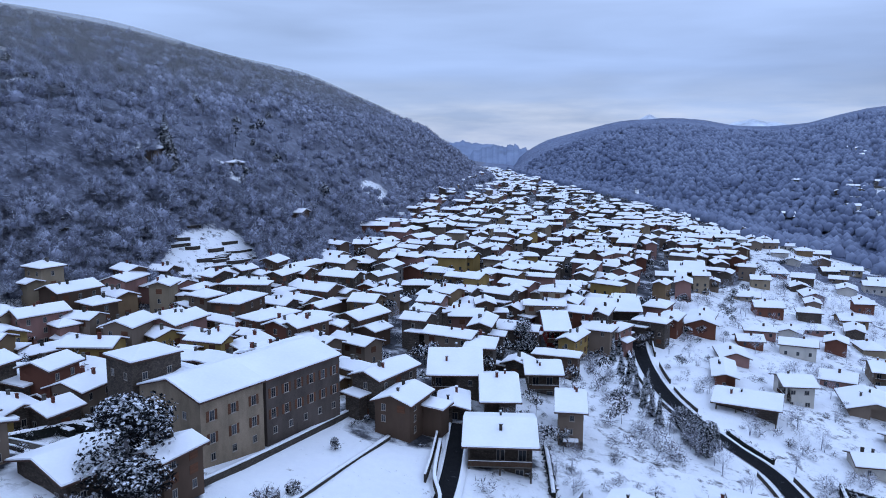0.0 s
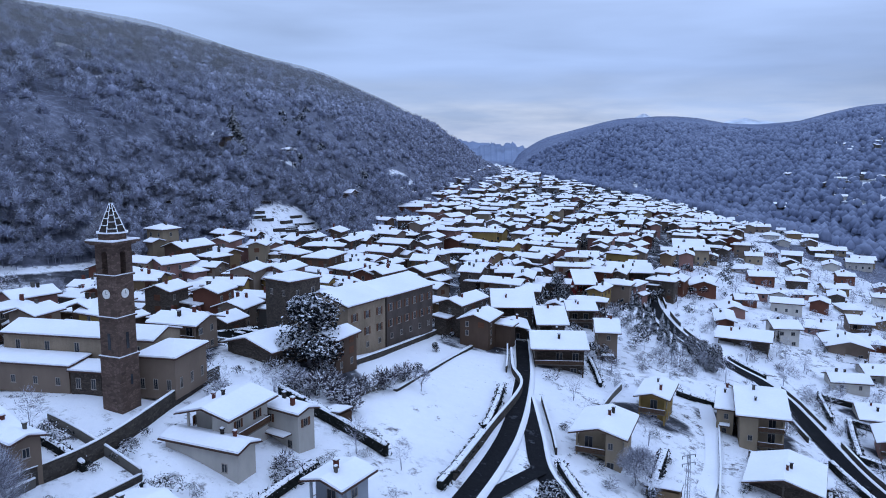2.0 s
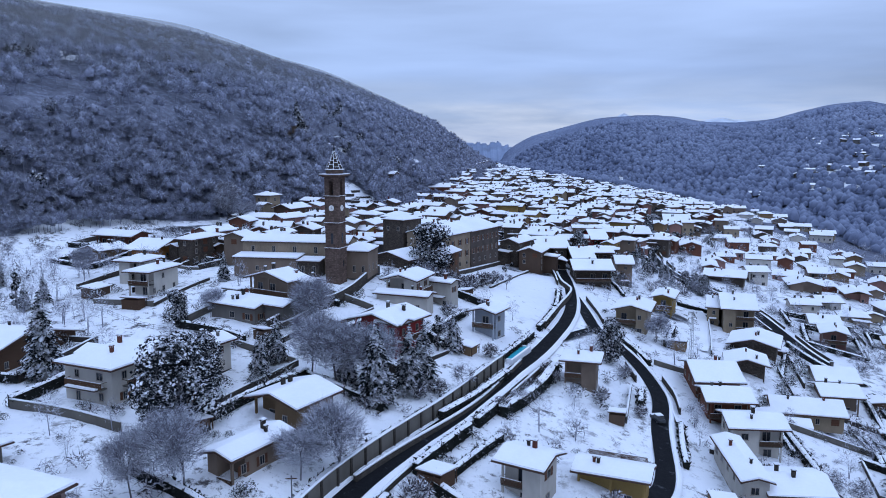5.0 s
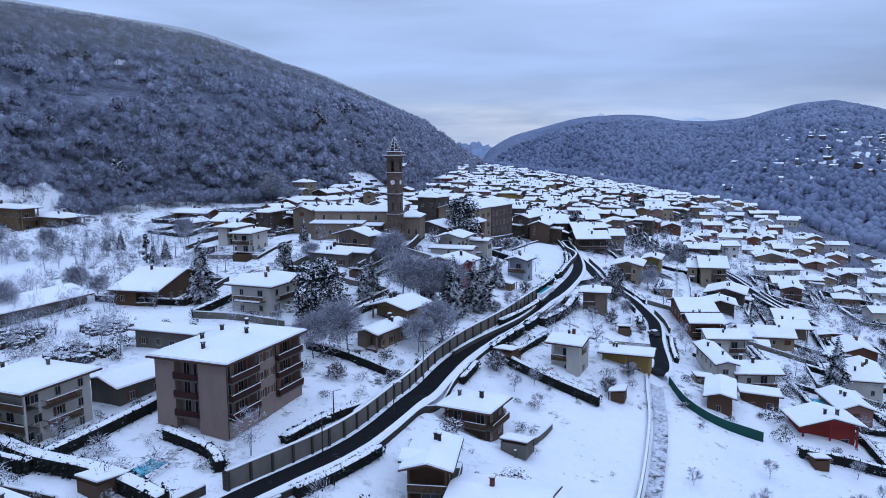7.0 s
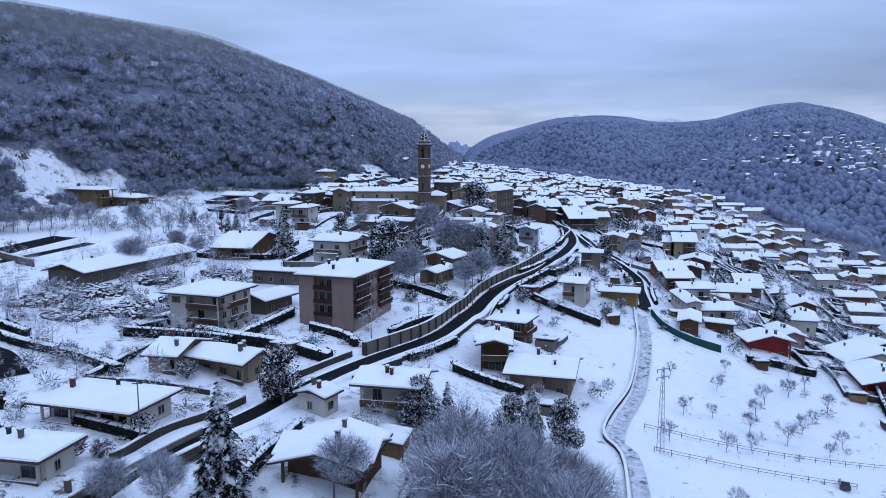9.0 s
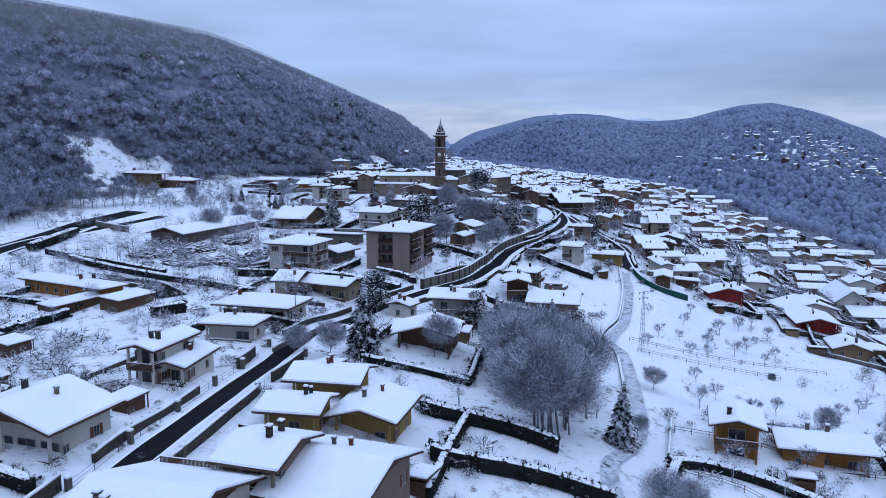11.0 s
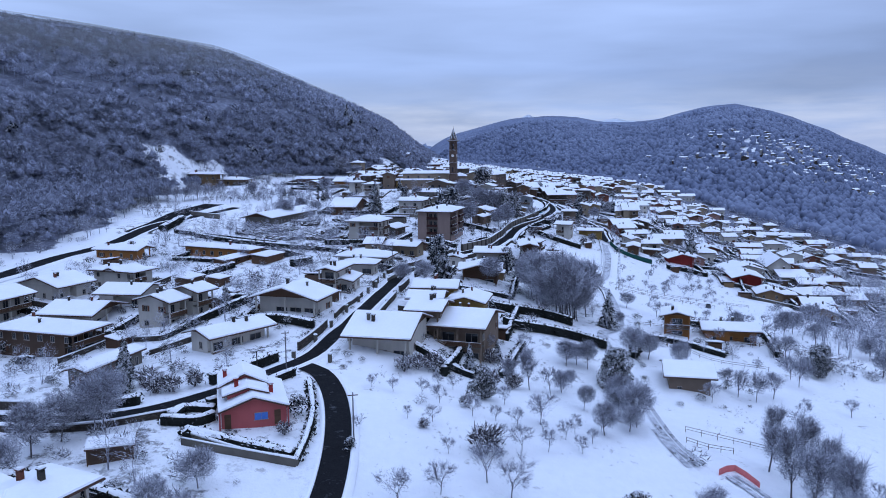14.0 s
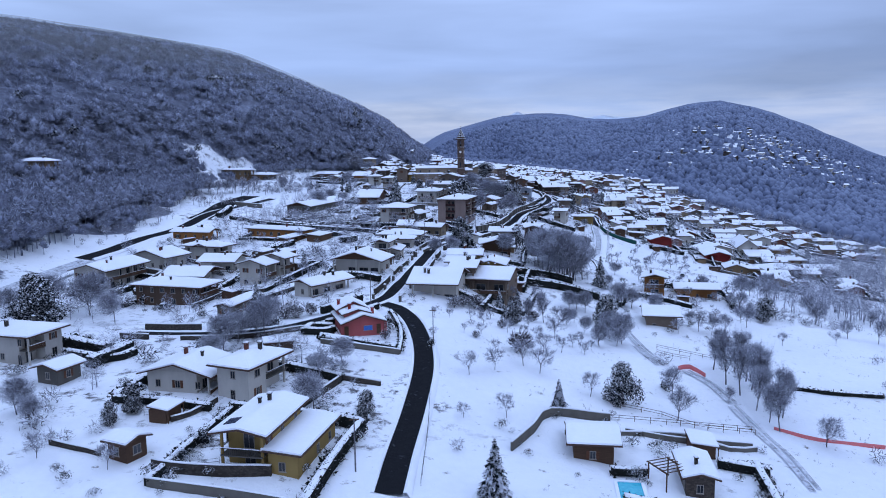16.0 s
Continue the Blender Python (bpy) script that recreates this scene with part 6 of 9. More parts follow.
house(-32.7, 51.6, 59, 8.3, 7.4, 18.9, "paleblue", "gable", 2, sides=(0, 3), label="two-storey pale blue villa with blue shutters beside a swimming pool", lower="stone", shutter="blue_shutter")
house(-82.8, 41.5, 146, 19.6, 6.9, 23.7, "grey", "gable", 1, sides=(2, 3), label="low modern grey house with a glass veranda under a snowy slope")
house(-87.1, 40.3, 146, 14.3, 5.0, 23.2, "grey", "gable", 1, sides=(2, 3))
house(-80.3, 48.3, 56, 7.7, 13.4, 27.3, "beige", "gable", 2, sides=(0, 3))
house(-74.8, 47.2, 146, 9.9, 5.0, 27.0, "beige", "gable", 2, sides=(2, 3))
house(-121.7, 80.0, 72, 10.7, 8.7, 26.9, "white", "hip", 2, sides=(0, 2, 3), shutter="green_shutter")
house(-114.2, 68.2, 72, 13.9, 7.7, 26.4, "white", "hip", 2, sides=(0, 2, 3))
house(-143.4, 111.7, 57, 11.3, 10.3, 25.4, "ochre", "gable", 1, sides=(0, 3))
house(-126.5, 108.4, 162, 11.9, 17.4, 26.3, "orange", "gable", 1, sides=(1, 2, 3))
house(-147.3, 136.2, 156, 17.5, 10.3, 26.7, "brick", "gable", 1, sides=(1, 2, 3))
house(-87.0, 16.1, 60, 7.3, 7.1, 21.6, "white", "gable", 2, sides=(0, 2, 3), lower="stone")
house(-69.3, -0.8, 56, 11.2, 11.4, 17.2, "ochre", "gable", 1, sides=(0, 3))
house(-73.0, -16.8, 57, 12.7, 6.3, 15.9, "beige", "gable", 1, sides=(0, 3))
house(-99.3, 7.7, 64, 16.5, 13.0, 21.8, "white", "hip", 2, sides=(0, 2, 3), balconies=((0, 1, 0.5, 10), (3, 1, 0.5, 8)), gables=((-0.1, 6.0, 1), (0.1, 6.0, -1)))
house(-113.9, -17.3, 156, 16.5, 8.3, 16.5, "concrete", "shed", 1, sides=(1, 2, 3), name="shed", cat="shed", chimneys=0)
house(-56.6, -37.2, 149, 10.7, 10.2, 7.0, "brown", "hip", 2, sides=(2, 3), label="brown two-storey house with timber balconies round it and a snowy roof", balconies=((0, 1, 0.5, 9), (1, 1, 0.5, 8), (3, 1, 0.5, 8)))
house(-33.2, -12.3, 146, 8.5, 8.4, 11.0, "white", "gable", 2, sides=(2, 3))
house(-19.6, -9.0, 155, 12.1, 7.1, 7.4, "yellow", "gable", 1, sides=(1, 2, 3), balconies=((0, 1, 0.5, 9),))
house(-14.9, 33.7, 161, 8.7, 8.5, 12.6, "beige", "hip", 2, sides=(1, 2, 3), label="square beige house with a columned ground floor and snowy roof")
house(19.9, 50.9, 172, 11.5, 17.9, 3.6, "brick", "gable", 2, sides=(1, 2, 3))
house(17.2, 36.5, 172, 10.7, 11.3, 2.9, "brick", "gable", 2, sides=(1, 2, 3))
house(18.6, 26.3, 172, 12.2, 10.9, 1.0, "white", "gable", 2, sides=(1, 2, 3))
house(7.8, 7.3, 82, 20.2, 5.7, 1.4, "white", "gable", 2, sides=(0, 2, 3))
house(14.4, 1.9, 172, 11.5, 11.7, -0.7, "white", "gable", 2, sides=(1, 2, 3))
house(-1.5, -16.1, 65, 13.9, 6.7, 0.7, "wood", "gable", 1, sides=(0, 2, 3), name="barn", cat="barn", chimneys=0)
house(10.4, -10.0, 71, 6.3, 9.2, -2.6, "wood", "shed", 1, sides=(0, 2, 3), name="shed", cat="shed", chimneys=0)
house(17.6, -22.8, 82, 10.0, 13.6, -4.3, "red", "gable", 1, sides=(0, 2, 3))
house(56.2, 119.9, 162, 11.6, 22.9, 4.9, "cream", "gable", 3, sides=(1, 2, 3), label="three-storey cream house with rows of windows and a snowy gabled roof")
house(50.7, 124.8, 157, 5.0, 17.0, 3.9, "cream", "gable", 2, sides=(1, 2, 3))
house(50.2, 92.8, 61, 16.1, 14.7, -0.4, "stone", "gable", 1, sides=(0, 2, 3))
house(38.2, 72.3, 69, 12.1, 11.4, -0.1, "stone", "gable", 1, sides=(0, 2, 3))
house(66.7, 80.4, 164, 12.0, 15.4, -7.1, "white", "gable", 1, sides=(1, 2, 3))
house(61.2, 68.5, 166, 11.0, 12.3, -7.7, "beige", "gable", 1, sides=(1, 2, 3))
house(93.7, 126.7, 66, 13.3, 9.7, -6.6, "pink", "gable", 2, sides=(0, 2, 3))
house(13.8, 92.4, 66, 14.4, 11.2, 10.3, "cream", "gable", 2, sides=(0, 2, 3), balconies=((3, 1, 0.5, 8),), lower="stone")
house(31.9, 118.7, 64, 13.8, 8.1, 8.2, "yellow", "gable", 2, sides=(0, 2, 3), balconies=((3, 1, 0.5, 6),), lower="stone")
house(12.3, 140.3, 176, 14.6, 18.1, 14.0, "stone", "gable", 2, sides=(1, 2, 3))
house(30.1, 161.9, 171, 7.4, 16.3, 12.3, "beige", "gable", 3, sides=(1, 2, 3), lower="stone")
house(4.4, 177.2, 178, 13.4, 23.7, 16.9, "stone", "gable", 2, sides=(1, 2, 3))
house(3.6, 157.6, 88, 12.5, 7.7, 13.8, "stone", "gable", 1, sides=(0, 2, 3))
house(14.0, 165.1, 178, 9.3, 22.0, 14.5, "stone", "gable", 2, sides=(1, 2, 3))
house(26.7, 184.2, 178, 10.0, 13.7, 13.2, "stone", "gable", 2, sides=(1, 2, 3))
house(62.4, 268.8, 174, 23.2, 20.0, 10.8, "stone", "gable", 2, sides=(1, 2, 3))
house(37.6, 236.2, 178, 9.0, 26.0, 12.6, "red", "gable", 2, sides=(1, 2, 3))
house(128.6, 380.6, 166, 18.4, 26.0, 5.9, "yellow", "gable", 3, sides=(1, 2, 3), label="three-storey yellow town house with white window bands and a snowy roof")
house(112.2, 436.0, 72, 30.0, 11.6, 13.5, "pink", "hip", 3, sides=(0, 2, 3))
house(88.4, 222.3, 72, 19.5, 8.0, 1.1, "brick", "gable", 1, sides=(0, 2, 3))
house(85.4, 196.6, 153, 18.0, 15.7, 0.7, "stone", "gable", 1, sides=(1, 2, 3))
house(108.1, 217.5, 173, 10.8, 13.8, -1.1, "white", "gable", 2, sides=(1, 2, 3))
house(130.1, 215.5, 72, 19.0, 15.8, -6.8, "beige", "gable", 1, sides=(0, 2, 3))
house(157.6, 254.7, 162, 10.1, 16.4, -8.4, "beige", "gable", 2, sides=(1, 2, 3))
house(152.4, 212.1, 72, 17.9, 11.7, -10.5, "pink", "gable", 1, sides=(0, 2, 3))
house(126.6, 189.7, 170, 11.1, 13.8, -9.5, "white", "gable", 1, sides=(1, 2, 3))
house(100.4, 145.8, 162, 11.5, 15.2, -7.6, "white", "gable", 1, sides=(1, 2, 3))
house(-124.9, -53.9, 154, 14.5, 14.0, 19.0, "white", "hip", 3, sides=(1, 2, 3), name="apartment_house", label="three-storey white apartment house with brown balconies and clay chimneys", balconies=((0, 1, 0.5, 6), (0, 2, 0.5, 6), (1, 1, 0.6, 6), (1, 2, 0.6, 6), (3, 1, 0.5, 6), (3, 2, 0.5, 6)), rail="wood")
house(-114.9, -41.1, 56, 11.8, 9.6, 14.7, "concrete", "gable", 1, sides=(0, 3), name="garage", cat="garage", chimneys=0)
house(-159.4, 3.0, 64, 44.1, 14.6, 17.2, "concrete", "gable", 1, sides=(0, 2, 3), name="depot", cat="depot", chimneys=1, label="long low concrete depot building with a snow-covered roof beside the graveyard")
house(-284.0, -14.0, 152, 18.0, 10.0, 41.0, "ochre", "hip", 3, sides=(0, 1, 2, 3), label="three-storey ochre house on the wooded slope under a snowy hipped roof", balconies=((0, 1, 0.5, 8), (0, 2, 0.5, 8)))
house(-207.9, 115.4, 146, 26.0, 8.8, 31.2, "ochre", "hip", 2, sides=(2, 3))
house(-189.7, 112.9, 146, 19.3, 10.7, 27.9, "ochre", "hip", 1, sides=(2, 3))
house(-128.7, 27.1, 162, 13.9, 26.0, 18.4, "wood", "gable", 1, sides=(1, 2, 3))
house(-129.7, -105.3, 157, 17.7, 11.5, 13.3, "white", "hip", 1, sides=(1, 2, 3), porch="full")
house(-124.8, -83.3, 162, 7.0, 11.9, 14.3, "cream", "gable", 1, sides=(1, 2, 3))
house(-115.4, -86.0, 147, 13.5, 9.4, 13.5, "cream", "gable", 1, sides=(2, 3))
house(-132.7, -124.6, 162, 11.0, 8.3, 14.0, "white", "hip", 1, sides=(1, 2, 3), porch="full")
house(-87.8, -97.8, 161, 11.9, 10.3, 12.1, "white", "gable", 2, sides=(1, 2, 3))
house(-100.0, -99.1, 56, 5.0, 6.5, 10.7, "white", "gable", 1, sides=(0, 3))
house(-96.8, -121.4, 72, 12.5, 12.5, 10.6, "wood", "gable", 1, sides=(0, 2, 3), label="dark timber chalet with crossed gables under thick snow", balconies=((3, 0, 0.5, 10),), porch="full", gables=((0.0, 8.0, 1), (0.0, 8.0, -1)))
house(-57.1, -72.0, 158, 14.2, 14.8, 5.2, "beige", "gable", 1, sides=(1, 2, 3))
house(-65.7, -64.7, 78, 12.1, 7.6, 9.3, "wood", "gable", 2, sides=(0, 2, 3), balconies=((0, 1, 0.5, 6), (3, 1, 0.5, 6)), porch="full", gables=((-0.2, 4.6, 1),))
house(-140.6, -146.4, 67, 12.1, 6.1, 16.2, "white", "gable", 2, sides=(0, 2, 3), porch="full")
house(-137.5, -145.5, 74, 11.9, 6.3, 13.3, "white", "gable", 1, sides=(0, 2, 3))
house(-150.1, -170.0, 65, 12.0, 16.6, 14.3, "white", "gable", 1, sides=(0, 2, 3), label="broad white villa with a dark glazed gable under wide snowy eaves", balconies=((3, 0, 0.5, 14),), rise=0.3, porch="full")
house(-131.3, -192.1, 158, 13.8, 19.0, 11.5, "white", "gable", 1, sides=(1, 2, 3), label="white house under one wide overhanging snow-covered roof beside the road", balconies=((1, 1, 0.5, 9), (0, 1, 0.6, 9)), rise=0.3, porch="full")
house(-113.6, -182.1, 152, 12.9, 17.0, 9.9, "beige", "gable", 2, sides=(1, 2, 3), balconies=((0, 1, 0.7, 6), (1, 1, 0.5, 8)), porch="full")
house(-121.6, -181.5, 155, 8.5, 10.7, 12.9, "beige", "gable", 2, sides=(1, 2, 3))
house(-109.1, -162.1, 68, 12.1, 10.4, 10.1, "yellow", "gable", 1, sides=(0, 2, 3))
house(-115.1, -151.6, 162, 12.1, 9.9, 11.7, "yellow", "gable", 1, sides=(1, 2, 3))
house(-119.4, -163.6, 162, 9.3, 8.6, 11.5, "yellow", "gable", 1, sides=(1, 2, 3))
house(-162.0, -187.5, 41, 15.8, 9.3, 11.5, "white", "gable", 1, sides=(0, 3), balconies=((0, 0, 0.3, 6),), porch="full")
house(-180.2, -158.9, 58, 7.4, 11.2, 12.3, "white", "gable", 2, sides=(0, 3))
house(-174.1, -154.0, 56, 7.3, 9.7, 13.4, "white", "gable", 2, sides=(0, 3))
house(-199.6, -112.4, 149, 17.3, 9.5, 12.4, "white", "hip", 2, sides=(2, 3), gables=((0.0, 5.0, 1), (0.0, 5.0, -1)))
house(-175.8, -79.5, 144, 29.7, 7.9, 13.7, "orange", "hip", 1, sides=(2, 3))
house(-209.8, -68.3, 155, 18.7, 9.5, 12.6, "orange", "gable", 1, sides=(1, 2, 3), gables=((-0.5, 6.5, -1), (0.45, 6.5, -1)))
rose_house(-158.9, -229.9, 7.5, 7.0)
house(-202.1, -166.4, 153, 23.3, 11.5, 8.8, "brown", "hip", 2, sides=(1, 2, 3), label="long brown two-storey house with wide eaves and a snow-covered hipped roof", balconies=((0, 1, 0.5, 18), (1, 1, 0.5, 6)), porch="full")
house(-225.7, -140.4, 63, 20.7, 13.9, 10.5, "white", "gable", 2, sides=(0, 2, 3))
house(-214.5, -122.5, 57, 12.7, 17.0, 10.9, "white", "gable", 1, sides=(0, 3))
house(-200.4, -148.0, 161, 14.8, 14.9, 8.5, "white", "gable", 1, sides=(1, 2, 3))
house(-192.2, -136.5, 162, 13.2, 13.1, 10.6, "white", "gable", 1, sides=(1, 2, 3))
house(-182.5, -197.8, 65, 15.9, 5.0, 9.4, "concrete", "gable", 1, sides=(0, 2, 3), name="shed", cat="shed", chimneys=0)
house(-176.0, -254.9, 56, 12.9, 8.9, 10.7, "white", "hip", 2, sides=(0, 3), balconies=((0, 1, 0.5, 8), (1, 1, 0.5, 6)), rail="iron")
house(-186.6, -250.5, 66, 11.6, 14.4, 8.6, "white", "gable", 1, sides=(0, 2, 3))
house(-173.1, -279.2, 68, 15.6, 8.6, 9.0, "yellow", "gable", 2, rise=0.2, sides=(0, 2, 3), label="two-storey yellow modern house with solar panels on its snowy roof", balconies=((0, 1, 0.5, 10), (3, 1, 0.5, 5)), rail="iron")
house(-167.4, -280.6, 67, 15.6, 6.0, 6.4, "yellow", "shed", 1, sides=(0, 2, 3), name="carport", cat="carport", label="open yellow carport wing under a flat snowy roof", chimneys=0)
house(-223.3, -225.5, 154, 15.7, 11.2, 11.3, "white", "hip", 2, sides=(1, 2, 3))
house(-211.6, -240.4, 59, 7.1, 6.8, 7.6, "concrete", "gable", 1, sides=(0, 3), name="garage", cat="garage", chimneys=0)
house(-192.2, -276.1, 144, 5.0, 5.0, 6.1, "wood", "gable", 1, sides=(2, 3), name="shed", cat="shed", chimneys=0)
house(-121.4, -275.2, 162, 8.7, 9.9, 0.2, "wood", "gable", 1, sides=(1, 2, 3), name="barn", cat="barn", chimneys=0, label="low dark timber barn under thick snow")
house(-109.1, -285.9, 71, 10.2, 5.6, -1.7, "stone", "gable", 1, sides=(0, 2, 3))
house(-66.8, -190.7, 158, 10.9, 12.8, -1.5, "beige", "gable", 1, sides=(1, 2, 3), name="barn", cat="barn", chimneys=0)
house(-48.7, -150.4, 64, 10.1, 9.0, 1.1, "orange", "gable", 2, sides=(0, 2, 3), label="two-storey orange house with a timber balcony under a snowy gable", balconies=((3, 1, 0.5, 6),), porch="full")
house(-33.9, -151.5, 159, 15.7, 10.1, -3.3, "orange", "gable", 1, sides=(1, 2, 3))
house(87.8, 10.5, 69, 26.0, 13.2, -15.1, "white", "gable", 1, sides=(0, 2, 3), name="barn", cat="barn", chimneys=0, label="large white barn with a steep snow-covered roof", rise=0.75)
house(39.6, -40.2, 70, 19.2, 14.2, -10.5, "red", "gable", 1, sides=(0, 2, 3))
house(50.3, -19.4, 82, 16.4, 20.0, -11.3, "white", "gable", 1, sides=(0, 2, 3))
house(87.4, -2.4, 165, 15.0, 18.7, -18.5, "white", "gable", 1, sides=(1, 2, 3))
house(87.2, -18.2, 164, 13.1, 13.1, -19.5, "stone", "gable", 1, sides=(1, 2, 3))
house(73.4, -43.9, 169, 20.4, 16.3, -18.7, "stone", "hip", 1, sides=(1, 2, 3))

build_ground()

# ---- roads ----
strip("road_1", [(-156.5, -291.3), (-153.2, -279.0), (-148.7, -263.6), (-144.5, -247.2), (-142.7, -232.2), (-142.9, -218.0), (-145.2, -207.5), (-149.5, -202.5)], 3.8, "asphalt", "wet black asphalt lane curving between snow banks", "road", lift=0.15, bank=0.35, short=5)
strip("road_2", [(-204.8, -210.8), (-193.6, -217.2), (-181.5, -222.0), (-171.4, -222.0), (-162.0, -216.5), (-152.5, -206.5), (-143.9, -193.8), (-133.3, -164.4), (-123.5, -130.4), (-119.1, -116.4), (-110.7, -104.1), (-100.9, -88.0), (-90.3, -73.4), (-76.5, -56.2), (-67.3, -37.9), (-58.7, -19.0), (-42.9, 6.5), (-29.2, 32.8), (-18.6, 54.8), (-6.0, 88.0), (1.3, 121.8), (4.7, 151.8)], 3.3, "asphalt", "straight wet asphalt street climbing through the village", "road", bank=0.35)
strip("road_3", [(0.3, 111.0), (-0.2, 93.0), (-0.6, 79.4), (2.2, 69.5), (4.3, 56.4), (3.6, 39.0), (-2.2, 20.8), (-7.4, 2.3), (-14.0, -11.7)], 3.4, "asphalt", "narrow wet asphalt lane branching downhill past row houses", "road", bank=0.3)
strip("road_7", [(-17.5, 57.8), (-13.5, 62.5), (-7.0, 71.0), (-0.8, 79.0)], 3.0, "asphalt", "short wet link between the street and the lane", "road", lift=0.14)
strip("track_1", [(-15.2, -15.8), (-20.7, -33.3), (-33.6, -62.4), (-49.1, -92.5), (-50.0, -104.3), (-63.0, -145.0), (-75.1, -162.8), (-78.0, -175.7)], 2.6, "track", "trodden snowy lane with muddy wheel ruts", "lane", bank=0)
strip("road_5", [(73.7, 267.7), (66.6, 235.9), (63.9, 207.5), (66.0, 188.9), (71.3, 173.4), (77.3, 155.9), (74.5, 111.8), (76.4, 97.2), (78.2, 84.5)], 4.6, "asphalt", "wet asphalt road descending beside the village", "road", bank=0.3)
strip("road_6", [(-182.4, 43.9), (-202.3, 7.9), (-216.2, -43.6), (-229.7, -70.1), (-236.7, -98.7), (-240.7, -114.0)], 6.0, "asphalt", "road under the hill lined with snow", "road", bank=0.4)
strip("road_8", [(-238.5, -116.0), (-243.0, -140.0), (-246.0, -165.0), (-250.0, -200.0), (-256.0, -240.0)], 6.5, "track", "broad snow-packed road under the wooded hill", "road", bank=0.35)
strip("path_1", [(31.1, 84.7), (40.1, 103.7), (47.9, 130.1), (51.4, 148.3)], 3.5, "snow", "snow-covered garden drive between low walls", "path", bank=0)
road_pts = np.concatenate([np.array([o.matrix_world @ v.co for v in o.data.vertices])[:, :2] for o in scene.objects if o.get("category") in ("road", "lane", "path")])


# ---- the old town and the far houses ----
TOWN_WALLS = ["cream", "beige", "beige", "stone", "stone", "stone", "stone", "ochre", "brick", "yellow", "grey", "pink", "pink", "brown", "brown", "brown"]
TOWN_WALLS_FAR = ["cream", "beige", "white", "stone", "ochre", "brick", "yellow", "grey", "pink", "brown"]


def town_edge(y):
    """How far the town reaches towards the valley."""
    return float(np.interp(y, (100, 165, 200, 260, 330, 400, 480, 600, 760, 900, 1140, 1470, 1900), (-48, 10, 38, 84, 105, 165, 205, 228, 232, 214, 203, 180, 150)))


taken = [(o.matrix_basis.translation.x, o.matrix_basis.translation.y, 9.0) for o in scene.objects
         if o.parent is None and o.get("category") in ("house", "shed", "barn", "garage", "depot", "apartment building")]
taken += [(-69, 69, 12), (-84, 84, 14), (-100, 88, 12), (-43, 122, 13), (-36, 135, 13), (-28, 148, 12), (-48, 146, 8), (-53, 132, 9), (-96, -48, 14)]


def free(x, y, r):
    return all((x - a) ** 2 + (y - b) ** 2 > (r + c) ** 2 for a, b, c in taken)


lanes = [np.array(p) for p in (
    [(3.5, 158), (-10, 200), (-12, 245), (5, 300), (40, 380), (80, 480), (110, 600)], [(66, 235), (73, 266), (95, 330), (120, 400), (150, 500)],
    [(-2, 100), (2, 126), (4.4, 140), (3.5, 158)], [(63.7, 207), (71, 173), (77, 156), (74, 111), (78, 84)])]
lane_pts = np.concatenate([smooth_line(p, 4.0) for p in lanes])
far_rng = random.Random(7)


